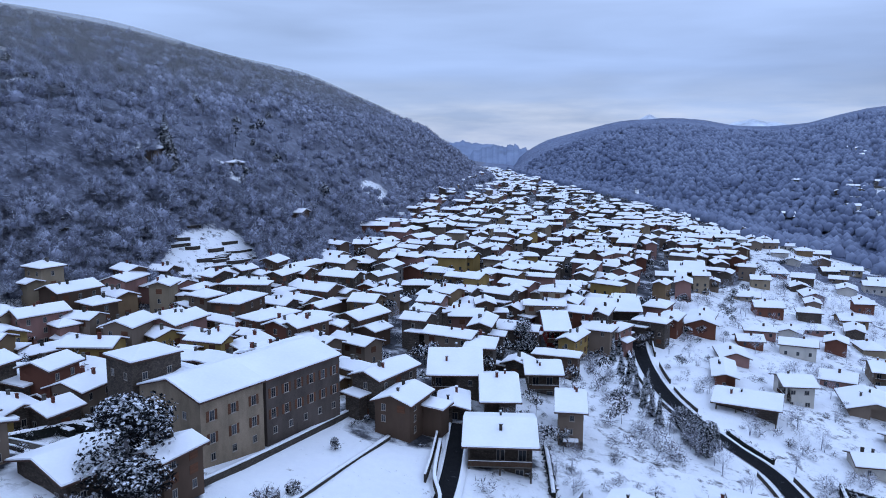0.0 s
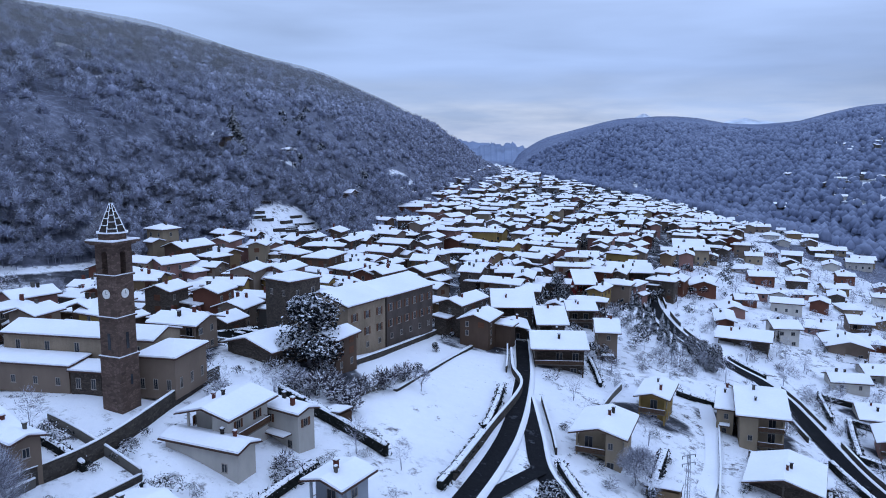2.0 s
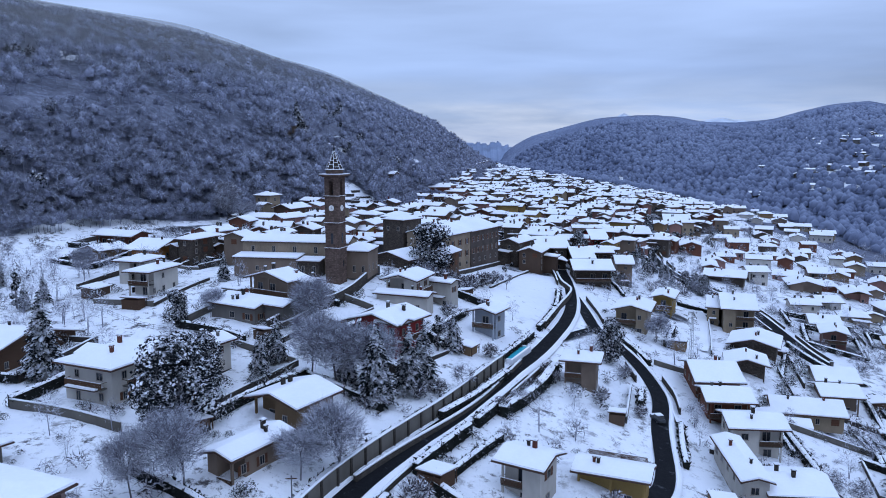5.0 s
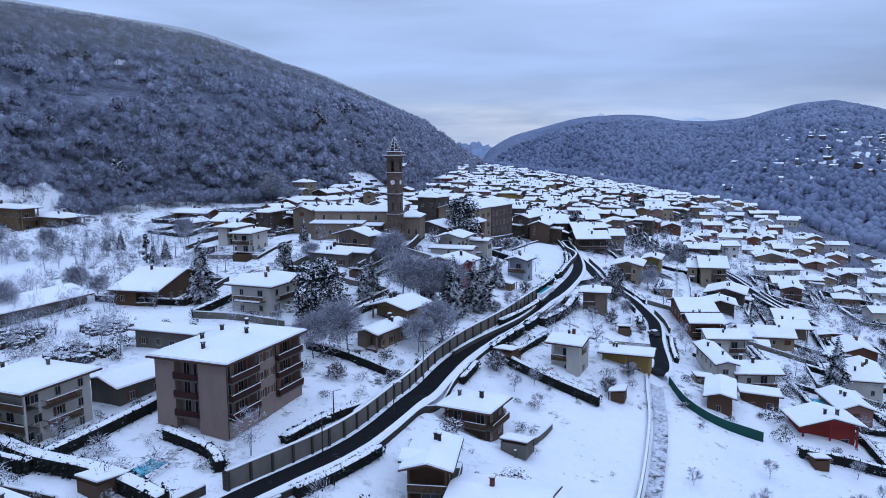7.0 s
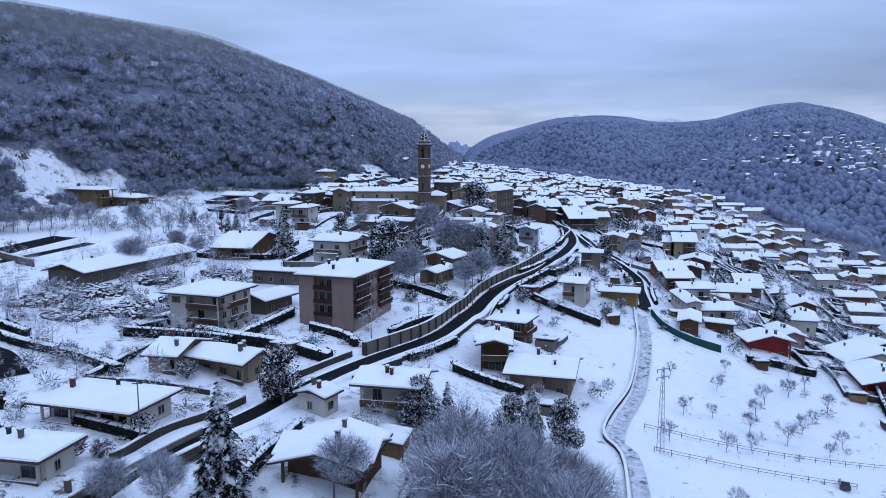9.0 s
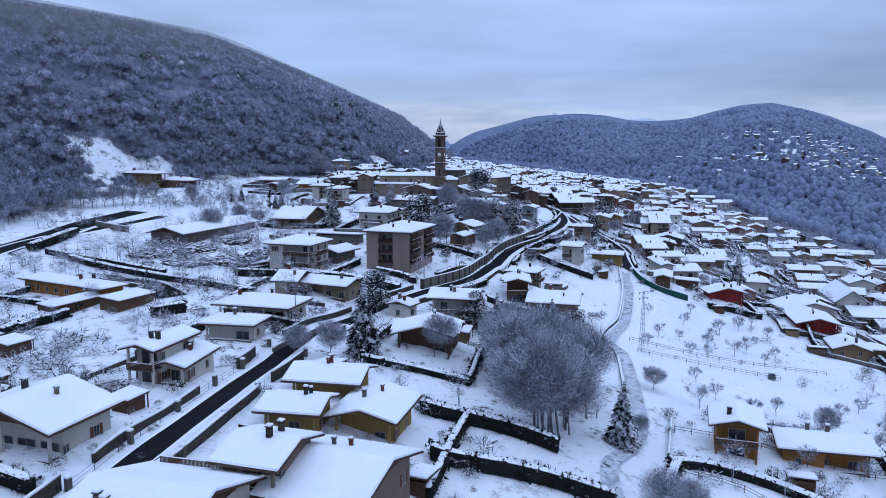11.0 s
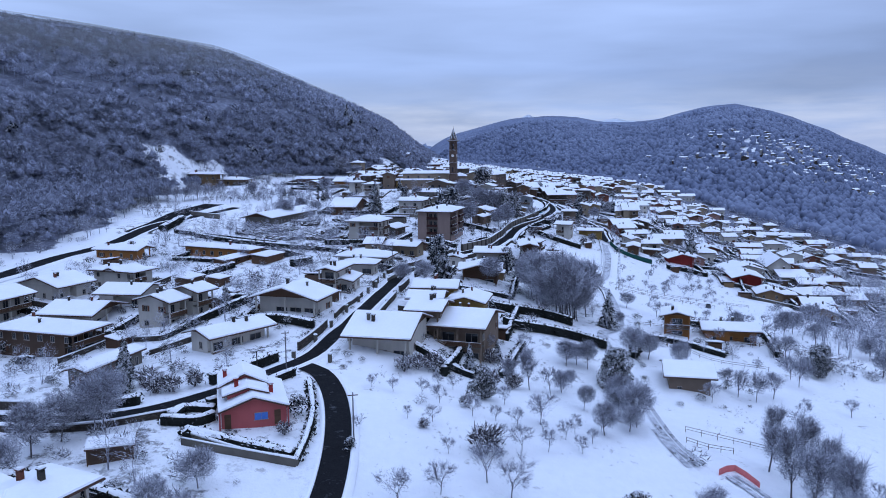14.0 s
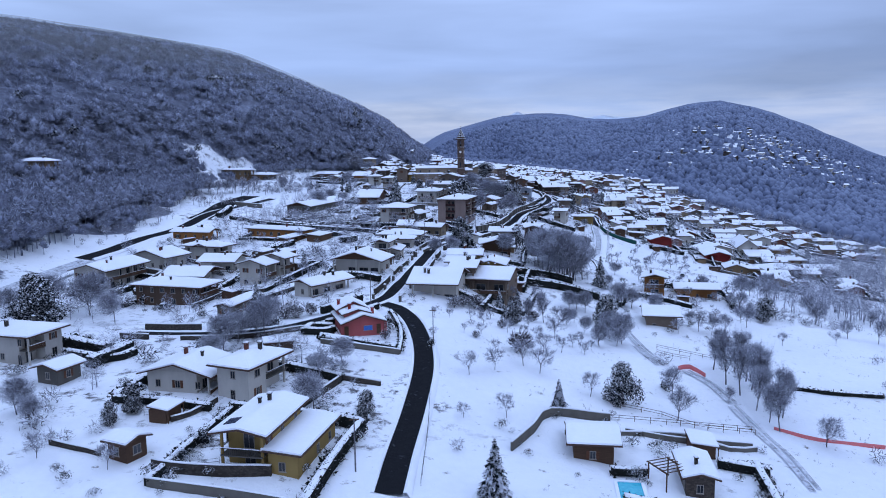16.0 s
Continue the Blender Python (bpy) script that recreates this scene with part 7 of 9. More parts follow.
def plain_house(x, y, rot, w, d, h, wall, roof, windows):
    """A house of the crowded centre: a main block and a lower wing under deep eaves, chimneys, and the windows that look down the valley."""
    g = level(x, y) - 0.8
    words = "low" if h < 5 else "two-storey" if h < 7.2 else "three-storey"
    o = thing("house", x, y, g, rot, f"{words} {WALL_WORDS[wall]} town house with a snow-covered {ROOF_WORDS[roof]} roof", "house", "town houses")
    rng = random.Random(int(x * 31 + y * 17))
    walls, tiles, snow = Shape(), Shape(), Shape()
    eave = 0.85
    blocks = [(0.0, 0.0, w, d, h + 0.8, roof, 0.34)]
    if rng.random() < 0.75:
        sx, sy = rng.choice((-1, 1)), rng.choice((-1, 1))
        ww, wd = w * rng.uniform(0.4, 0.62), d * rng.uniform(0.55, 0.8)
        blocks.append((sx * (w - ww) * 0.5, sy * (d * 0.5 + wd * 0.22), ww, wd, (h + 0.8) * rng.uniform(0.58, 0.84), rng.choice(("gable", "shed", "hip")), 0.3))
    if rng.random() < 0.3:
        blocks.append((rng.choice((-1, 1)) * (w * 0.5 + 1.0), rng.uniform(-0.2, 0.2) * d, 4.4, d * 0.6, (h + 0.8) * rng.uniform(0.45, 0.7), "shed", 0.3))
    for lx, ly, bw, bd, ez, kind, pitch in blocks:
        a, b, up = bw / 2 - eave, bd / 2 - eave, pitch * bd / 2
        if kind == "gable":
            z1 = ez + eave / (bd / 2) * up - 0.02
            walls.add([(lx + px, ly + py, pz) for px, py, pz in ((-a, -b, 0), (a, -b, 0), (a, b, 0), (-a, b, 0), (-a, -b, z1), (a, -b, z1), (a, b, z1), (-a, b, z1), (-a, 0, ez + up - 0.1), (a, 0, ez + up - 0.1))],
                      [(0, 1, 5, 4), (1, 2, 6, 9, 5), (2, 3, 7, 6), (3, 0, 4, 8, 7)])
        else:
            walls.box(lx - a, lx + a, ly - b, ly + b, 0, ez - 0.02)
        v, f, _ = roof_faces(bw, bd, up, kind)
        v = [(px, py, pz + ez) for px, py, pz in v]
        for shape, z0, z1, grow in ((tiles, -0.22, 0.02, 0.0), (snow, 0.025, 0.25 + 0.12 * rng.random(), -0.1)):
            q = slab(v, f, z0, z1, grow)
            shape.add([(px + lx, py + ly, pz) for px, py, pz in q.v], q.f)
    part("body", walls.mesh("body", wall), o)
    r = part("roof", tiles.mesh("roof", "tile"), o)
    part("snow_cover", snow.mesh("snow_cover", "snow"), r)
    if windows:
        a, b, up, ez = w / 2 - eave, d / 2 - eave, 0.34 * d / 2, h + 0.8
        for k in range(2 if y < 260 else 1):
            chimney(o, rng.uniform(-0.6, 0.6) * a, rng.uniform(-0.4, 0.4) * b, ez + up * 0.72, rng.choice(("clay", "dark_wall", "concrete")), rng.choice((1.0, 1.2, 1.5)), False)
        st = 1 if h < 5 else 2 if h < 7.2 else 3
        kinds = ("far_window", "far_shuttered_window")
        meshes = [shared(kinds[0], lambda: glazed_mesh(0.95, 1.4)), shared(kinds[1], lambda: Shape().box(-0.85, 0.85, -0.05, 0.02, 0, 1.45).mesh("window", "shutter"))]
        for side in range(4):
            if y > 275 or math.sin(radians(rot - 90 + 90 * side)) > -0.25:
                continue
            half, off, turn = ((a, b, 0), (b, a, math.pi / 2), (a, b, math.pi), (b, a, -math.pi / 2))[side]
            n = max(1, int(2 * half / 3.6))
            for q in range(st):
                for k in range(n):
                    if rng.random() < 0.12:
                        continue
                    p = (k + 0.5) / n * 2 * half - half
                    part("window", meshes[rng.random() < 0.25], o, "", (math.cos(turn) * p + math.sin(turn) * (off + 0.005), math.sin(turn) * p - math.cos(turn) * (off + 0.005), 1.8 + q * (h - 0.5) / st), turn)
    return o


FAR = {"v": [], "f": [], "m": []}
FAR_SLOTS = TOWN_WALLS_FAR + ["tile", "snow", "glass"]


def joined_house(x, y, rot, w, d, h, wall, hip=False):
    """A far house, added to the one mesh of the distant town."""
    g = level(x, y) - 0.8
    a, b, up, ez = w / 2 - 0.9, d / 2 - 0.9, 0.34 * d / 2, h + 0.8
    c, s_ = math.cos(radians(rot)), math.sin(radians(rot))

    def add(verts, faces, slot):
        n = len(FAR["v"])
        FAR["v"] += [(x + px * c - py * s_, y + px * s_ + py * c, g + pz) for px, py, pz in verts]
        FAR["f"] += [tuple(i + n for i in q) for q in faces]
        FAR["m"] += [FAR_SLOTS.index(slot)] * len(faces)

    zr = ez + (0.05 if hip else up - 0.1)
    add([(-a, -b, 0), (a, -b, 0), (a, b, 0), (-a, b, 0), (-a, -b, ez), (a, -b, ez), (a, b, ez), (-a, b, ez), (-a, 0, zr), (a, 0, zr)],
        [(0, 1, 5, 4), (1, 2, 6, 9, 5), (2, 3, 7, 6), (3, 0, 4, 8, 7)], wall)
    v, f, _ = roof_faces(w, d, up, "hip" if hip else "gable")
    v = [(px, py, pz + ez) for px, py, pz in v]
    q = slab(v, f, -0.25, 0.02)
    add(q.v, q.f, "tile")
    q = slab(v, f, 0.025, 0.28, -0.14)
    add(q.v, q.f, "snow")
    for k in range(int(w / 4)):
        for st in range(1 if h < 5 else 2):
            px = (k + 0.5) / int(w / 4) * 2 * a - a
            for sg in (-1, 1):
                add([(px - 0.5, sg * (b + 0.04), 1.9 + 2.7 * st), (px + 0.5, sg * (b + 0.04), 1.9 + 2.7 * st), (px + 0.5, sg * (b + 0.04), 3.3 + 2.7 * st), (px - 0.5, sg * (b + 0.04), 3.3 + 2.7 * st)],
                    [(0, 1, 2, 3) if sg < 0 else (3, 2, 1, 0)], "glass")
    px, py = far_rng.uniform(-0.4, 0.4) * a, far_rng.uniform(-0.3, 0.3) * b
    ch = Shape().box(px - 0.4, px + 0.4, py - 0.35, py + 0.35, ez, ez + up + 1.0)
    add(ch.v, ch.f, "tile")


def fill_town():
    y = 108.0
    while y < 1850:
        near = y < 285
        step = 11.4 if y < 480 else 16 if y < 700 else 21
        x = max(float(hill_foot(y)) + 6 - 26 * min(1.0, max(0.0, (y - 420) / 400)), -112)
        while x < town_edge(y):
            px, py = x + far_rng.uniform(-4, 4), y + far_rng.uniform(-4, 4)
            w, d = far_rng.uniform(7.5, 16), far_rng.uniform(6.5, 10.5)
            if y > 480:
                w, d = w * 1.15, d * 1.15
            r = (w + d) / 4 - 1.2
            gap = np.min(np.hypot(lane_pts[:, 0] - px, lane_pts[:, 1] - py))
            if free(px, py, r - 1.0) and gap > r + 1.0 and far_rng.random() < (0.93 if y < 480 else 0.7):
                turn = far_rng.choice((62, 152, 62, 152, 170, 80, 140)) + far_rng.uniform(-12, 12)
                h = far_rng.choice((3.8, 5.2, 5.8, 6.4, 7.4, 8.2, 9.0) if y < 480 else (4, 5, 6))
                wall = far_rng.choice(TOWN_WALLS)
                hip = far_rng.random() < 0.2
                if near:
                    plain_house(px, py, turn, w, d, h, wall, "hip" if hip else "gable", True)
                else:
                    joined_house(px, py, turn, w, d, h, wall, hip)
                taken.append((px, py, r - 1.0))
            x += step
        y += step * 0.9


def fill_outskirts():
    """Looser houses among gardens towards the valley."""
    for x0, x1, y0, y1, n in ((100, 240, 40, 300, 62), (150, 240, 300, 420, 18), (28, 120, -90, 60, 24), (180, 270, 420, 900, 46)):
        made = 0
        for k in range(n * 8):
            x, y = far_rng.uniform(x0, x1), far_rng.uniform(y0, y1)
            if made < n and free(x, y, 9.5) and np.min(np.hypot(lane_pts[:, 0] - x, lane_pts[:, 1] - y)) > 10:
                spec = (x, y, far_rng.choice((70, 160)) + far_rng.uniform(-12, 12), far_rng.uniform(10, 17), far_rng.uniform(8.5, 12.5), far_rng.choice((2.5, 2.8, 3.2, 4.8)), far_rng.choice(("white", "cream", "pink", "beige", "white", "stone", "brick", "ochre")))
                hip = far_rng.random() < 0.25
                if y < 200:
                    plain_house(*spec, "hip" if hip else "gable", True)
                else:
                    joined_house(*spec, hip)
                taken.append((x, y, 8.0))
                made += 1


def fill_far_village():
    """The village on the slope across the valley."""
    for k in range(150):
        az, r = radians(far_rng.gauss(35, 4.5)), far_rng.uniform(1050, 1550)
        x, y = -80 + r * math.sin(az), -190 + r * math.cos(az)
        joined_house(x, y, far_rng.uniform(0, 180), far_rng.uniform(11, 17), far_rng.uniform(9, 12), far_rng.uniform(3.5, 6), far_rng.choice(("grey", "stone", "white", "grey")))


plain_house(-120, 317, 150, 12, 9, 4.2, "beige", "hip", True)
plain_house(-97, 361, 160, 8, 7, 4.5, "stone", "hip", True)
plain_house(-113, 212, 150, 9.5, 8.5, 9.5, "cream", "hip", True)
plain_house(-65, 337, 160, 13, 9, 6.5, "brown", "gable", True)
taken += [(-120, 317, 6), (-97, 361, 5), (-113, 212, 6), (-65, 337, 6)]
fill_town()
fill_outskirts()
fill_far_village()
far_mesh = bpy.data.meshes.new("distant_town")
far_mesh.from_pydata(FAR["v"], [], FAR["f"])
for far_slot in FAR_SLOTS:
    far_mesh.materials.append(MAT[far_slot])
far_mesh.polygons.foreach_set("material_index", FAR["m"])
tagged(new("distant_town", far_mesh), "crowded far town houses under snow-covered roofs", "houses", kind="stuff")


# ---- woods ----
BRUSH = ((-152, -28, 24, 26), (-150, -76, 16, 9), (-118, -66, 12, 6), (-112, -108, 9, 8), (-92, -30, 12, 12), (-72, 25, 12, 12), (-40, 96, 16, 9), (-90, 262, 18, 34), (-120, 150, 30, 16), (-168, 78, 26, 16),
         (-120, -206, 16, 6), (-98, -206, 9, 10), (-90, -222, 7, 12), (-100, -196, 10, 7), (110, 120, 40, 50), (30, 150, 14, 20), (48, 190, 12, 36), (20, 5, 24, 18), (70, 40, 26, 30), (-176, -205, 10, 6), (-190, -230, 16, 8), (-205, 100, 12, 8), (-225, 118, 5, 18), (-172, -122, 14, 9), (-200, -92, 16, 8), (-215, -160, 8, 14), (-160, -140, 9, 9), (-60, -215, 12, 16), (-20, -165, 22, 14))


def woods():
    rng = sub_rng(5)
    near = [crown_template(100 + k, 340, 1, 2) for k in range(7)]
    far = [crown_template(130 + k, 130, 1, 2) for k in range(5)]
    sets = {"near": ([], []), "far": ([], [])}
    for k in range(60000):
        y = rng.uniform(-330, 1150)
        up = rng.uniform(0, 1) ** 1.3 * 470
        x = float(hill_foot(y)) - up + 8 + 15 * math.exp(-((y - 5) / 62) ** 2)
        if y < 0 and up < 25 and np.min(np.hypot(road_pts[:, 0] - x, road_pts[:, 1] - y)) < 9:
            continue
        if open_slope(x, y) > 3.0:
            continue
        spots, hs = sets["near" if y < 420 and up < 260 else "far"]
        spots.append((x, y))
        hs.append(rng.uniform(8, 15) if up > 12 else rng.uniform(5, 9))
        if len(sets["near"][0]) + len(sets["far"][0]) >= 9600:
            break
    spots, hs = sets["near"]
    for k in range(7000):
        y = rng.uniform(-60, 330)
        x = float(hill_foot(y)) + 6 - 75 * rng.rand() ** 1.4
        if open_slope(x, y) < 1.0 and free(x, y, 1.0) and np.min(np.hypot(road_pts[:, 0] - x, road_pts[:, 1] - y)) > 7:
            spots.append((x, y))
            hs.append(rng.uniform(4, 8))
            if len(spots) > 5600:
                break
    # tall trees at the foot of the hill, above the road
    for k in range(520):
        y = rng.uniform(-135, 68)
        x = float(np.interp(y, (-135, -75, -40, 0, 40, 68), (-257, -251, -246, -240, -230, -215))) - 26 * rng.rand()
        if open_slope(x, y) < 1.0 and free(x, y, 1.0) and np.min(np.hypot(road_pts[:, 0] - x, road_pts[:, 1] - y)) > 6:
            spots.append((x, y))
            hs.append(rng.uniform(7, 13))
    scatter("hillside_woods", "dense bare deciduous woods dusted with snow on the hillside", near, *sets["near"], 6, ("crowns", "wood_twig"), 11.0, smooth=True)
    scatter("ridge_woods", "bare snow-dusted woods high on the foggy hillside", far, *sets["far"], 7, ("crowns", "wood_twig"), 11.0, smooth=True)
    firs = []
    for k in range(420):
        y, up = rng.uniform(-280, 500), rng.uniform(0, 1) * 330
        if noise.noise(Vector((y * 0.012, up * 0.02, 4.0))) > 0.08:
            firs.append((float(hill_foot(y)) - up - 12, y))
    fir = [lobe_template(160 + k, 150, 1.0, 0.5, 9, 1.5, 1.3, 6.5, 1, 1.9) for k in range(3)]
    scatter("hillside_firs", "dark evergreen trees standing among the bare hillside woods", fir, firs, [rng.uniform(9, 15) for q in firs], 14, "leaf", 11.0)
    small = []
    for k in range(5):
        v, f = ball(1, sub_rng(200 + k), 0.2)
        small.append((v * np.array([4.6, 4.6, 5.4]) + np.array([0, 0, 5.4]), f))
    spots, hs = [], []
    for k in range(17000):
        az = radians(rng.uniform(4, 50))
        r = 480 + 1580 * rng.rand() ** 0.75
        x, y = -80 + r * math.sin(az), -190 + r * math.cos(az)
        d = math.degrees(az)
        if x < max(town_edge(min(max(y, 100), 1900)) + 18, 285 if y < 520 else 0):
            continue
        if 29 < d < 42 and 1050 < r < 1550 and rng.rand() < 0.6:
            continue
        spots.append((x, y))
        hs.append(rng.uniform(7, 12))
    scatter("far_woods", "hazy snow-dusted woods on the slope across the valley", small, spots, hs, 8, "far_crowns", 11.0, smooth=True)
    ring, rh = [], []
    for o in [q for q in scene.objects if q.parent is None and q.get("category") in ("house", "shed", "barn", "church", "apartment building")]:
        p = o.matrix_basis.translation
        if p.y > 420:
            continue
        for k in range(17 if p.y < 110 else 4):
            a, rr = rng.rand() * 6.283, rng.uniform(8, 15)
            x, y = p.x + math.cos(a) * rr, p.y + math.sin(a) * rr
            if free(x, y, -1.5) and np.min(np.hypot(road_pts[:, 0] - x, road_pts[:, 1] - y)) > 3.6:
                ring.append((x, y))
                rh.append(rng.uniform(1.0, 2.6) if rng.rand() < 0.88 or p.y < -170 else rng.uniform(2.6, 4.5))
    dense = [lobe_template(330 + k, 340, 0.15, 0.1, 7, 0.55, 0.72, 0.72, 0, 0.95) for k in range(5)]
    scatter("garden_bushes", "dark evergreen bushes with snow on top round the houses", dense, ring, rh, 15, "leaf", 1.9)
    bushes = []
    for k in range(3):
        r2 = sub_rng(300 + k)
        v, f = twig_tris(r2, np.array([0, 0, 0.95]), np.array([1.3, 1.3, 1.0]), 84, 0.62, 0.1, 0.3, 0.15)
        bushes.append((v, f, (np.arange(len(f)) % 3 == 0).astype(np.int32)))
    spots, hs = [], []
    for k in range(60000):
        x, y = rng.uniform(-260, 260), rng.uniform(-330, 430)
        rough = any(((x - ox) / rx) ** 2 + ((y - oy) / ry) ** 2 < 1 for ox, oy, rx, ry in BRUSH)
        if not rough and rng.rand() < 0.5:
            continue
        if x < float(hill_foot(y)) or not free(x, y, 0.5) or np.min(np.hypot(road_pts[:, 0] - x, road_pts[:, 1] - y)) < 4.5:
            continue
        if -150 < x < 10 and y < -175 and rng.rand() < 0.93:
            continue
        if -58 < x < 60 and -150 < y < -20 and rng.rand() < 0.8:
            continue
        if -40 < x < 8 and 75 < y < 150:
            continue
        if not rough and noise.noise(Vector((x * 0.03, y * 0.03, 2.0))) < -0.05:
            continue
        spots.append((x, y))
        hs.append((1.2 if rough else 0.8) + 2.6 * rng.rand() ** 2)
        if len(spots) > 5600:
            break
    scatter("garden_shrubs", "frost-covered shrubs and brambles among the gardens", bushes, spots, hs, 9, ("shrub", "twig"), 1.9)
    spots, hs = [], []
    for k in range(6000):
        y = 150 + 850 * rng.rand() ** 1.3
        x = rng.uniform(max(float(hill_foot(y)) + 4, -115), town_edge(y) + 30)
        if not free(x, y, 0.3):
            continue
        spots.append((x, y))
        hs.append(rng.uniform(3.5, 8))
        if len(spots) > 900:
            break
    dark = [lobe_template(500 + k, 120, 1.3, 0.7, 7, 1.9, 1.9, 6.5, 1, 1.2) for k in range(4)]
    scatter("town_trees", "dark evergreen and bare trees between the town houses", dark, spots, hs, 12, "leaf", 11.0)
    spots, hs = [], []
    garden = [forest_template(400 + k, 240, 1.4, 0.11) for k in range(4)]
    for k in range(7000):
        x, y = rng.uniform(-245, 290), rng.uniform(-260, 480)
        if x < float(hill_foot(y)) or not free(x, y, 1.0) or (-40 < x < 8 and 75 < y < 150) or np.min(np.hypot(road_pts[:, 0] - x, road_pts[:, 1] - y)) < 5:
            continue
        if y > 100 and x < town_edge(y) and rng.rand() < 0.9:
            continue
        if y < 60 and (rng.rand() < 0.15 or (-150 < x < 10 and y < -175) or (-58 < x < 60 and -150 < y < -20)):
            continue
        spots.append((x, y))
        hs.append(rng.uniform(4, 8))
        if len(spots) > 1250:
            break
    for k in range(900):
        x, y = rng.uniform(-238, -125), rng.uniform(-60, 135)
        if free(x, y, 1.0) and np.min(np.hypot(road_pts[:, 0] - x, road_pts[:, 1] - y)) > 7 and noise.noise(Vector((x * 0.035, y * 0.035, 11.0))) > 0.05 and rng.rand() < 0.5:
            spots.append((x, y))
            hs.append(rng.uniform(3.5, 8))
    for k in range(1600):
        f, x = rng.rand(), 0.0
        x, y = -25 + 250 * f + rng.uniform(-25, 25), -185 + 265 * f + rng.uniform(-25, 30) - 40 * rng.rand()
        if x > 0 and free(x, y, 0.5) and len(spots) < 1900 and noise.noise(Vector((x * 0.02, y * 0.02, 7.0))) > -0.15:
            spots.append((x, y))
            hs.append(rng.uniform(5, 10))
    scatter("garden_trees", "bare frosted trees in the gardens below the town", garden, spots, hs, 10, "twig", 11.0)


# ---- clouds and the far ranges ----
def cloud_veil(k):
    """A layer of cloud lying along the upper hill, a little above the crowns."""
    ys, us = np.linspace(-420, 1150, 70), np.linspace(110, 430, 20)
    gy, gu = np.meshgrid(ys, us, indexing="ij")
    gx = hill_foot(gy) - gu
    gz = ground_height(gx, gy) + 8 + 2 * k + 1.5 * np.sin(gx * 0.021 + k) * np.cos(gy * 0.017 + 2 * k)
    idx = np.arange(gx.size).reshape(gx.shape)
    q = np.stack([idx[:-1, :-1], idx[:-1, 1:], idx[1:, 1:], idx[1:, :-1]], -1).reshape(-1, 4)
    key = "cloud_%d" % k
    MAT[key] = cloud_material(key, 78 + 9 * k, 160 + 4 * k, 0.38, 0.5)
    me = raw_mesh("cloud_bank", np.stack([gx.ravel(), gy.ravel(), gz.ravel()], 1), q, key, True)
    return tagged(new("cloud_bank", me), "ragged low cloud lying on the wooded hilltop", "cloud", kind="structure")


def far_range(name, label, dist, az0, az1, profile, mat, seed):
    """A ridge on the horizon, as a solid wedge."""
    rng = sub_rng(seed)
    n = 120
    v, f = [], []
    for i in range(n + 1):
        t = i / n
        az = radians(az0 + (az1 - az0) * t)
        h = float(np.interp(t, *profile)) + 14 * noise.noise(Vector((t * 18, seed, 0))) + 6 * noise.noise(Vector((t * 60, seed, 3)))
        for k, (rr, zz) in enumerate(((dist - 900, -140), (dist - 350, h * 0.45 - 40), (dist, h), (dist + 300, -140))):
            wob = 60 * noise.noise(Vector((t * 25, k * 3.1, seed)))
            v.append(((rr + wob * (k == 1)) * math.sin(az), (rr + wob * (k == 1)) * math.cos(az), zz))
    for i in range(n):
        for k in range(3):
            a = i * 4 + k
            f.append((a, a + 4, a + 5, a + 1))
    ob = new(name, raw_mesh(name, np.array(v), np.array(f), mat))
    return tagged(ob, label, "mountains", kind="structure")


MAT["range"] = plain_material("snowy_range", (0.6, 0.66, 0.76), 0.9, 0.0, 0.35, 0.01)
# air haze is painted in as this hill's blue base colour
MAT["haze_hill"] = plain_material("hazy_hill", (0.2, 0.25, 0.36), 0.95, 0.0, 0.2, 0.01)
far_range("backdrop_range", "distant snowy mountain crest behind the valley slope", 4100, 9, 27, ((0, 0.25, 0.37, 0.5, 0.62, 0.75, 0.88, 1), (40, 150, 222, 120, 150, 190, 170, 60)), "range", 3)
far_range("backdrop_range", "mountains closing the valley, haze painted into their blue", 4400, -6, 9, ((0, 0.3, 0.5, 0.7, 1), (-60, 50, 75, 60, -60)), "haze_hill", 5)
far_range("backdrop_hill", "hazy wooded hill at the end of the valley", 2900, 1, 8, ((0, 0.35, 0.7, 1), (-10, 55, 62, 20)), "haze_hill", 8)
for cloud_k in range(4):
    cloud_veil(cloud_k)
woods()


def yards_and_shade():
    """Swept courts and drives round the houses: wet paving under thin slush, the houses' shade painted in with it."""
    me = scene.objects["ground"].data
    n = len(me.vertices)
    co, paved = np.empty(n * 3, np.float32), np.empty(n, np.float32)
    me.vertices.foreach_get("co", co)
    me.attributes["paved"].data.foreach_get("value", paved)
    gx, gy = co[0::3], co[1::3]
    rng = sub_rng(61)
    for o in [q for q in scene.objects if q.parent is None and q.get("category") in ("house", "shed", "apartment building", "depot")]:
        p = o.matrix_basis.translation
        if 95 < p.y < 160:
            a = rng.rand() * 6.283
            paved = np.maximum(paved, 7.6 - np.hypot(gx - p.x - 2.5 * math.cos(a), gy - p.y - 2.5 * math.sin(a)) + 2.2 * np.sin(3 * np.arctan2(gy - p.y, gx - p.x) + a))
    me.attributes["paved"].data.foreach_set("value", paved.astype(np.float32))


yards_and_shade()


def clear_line(ends, gap=3.4):
    return all(np.min(np.hypot(road_pts[:, 0] - ex, road_pts[:, 1] - ey)) > gap and free(ex, ey, -1.5) for ex, ey in ends)


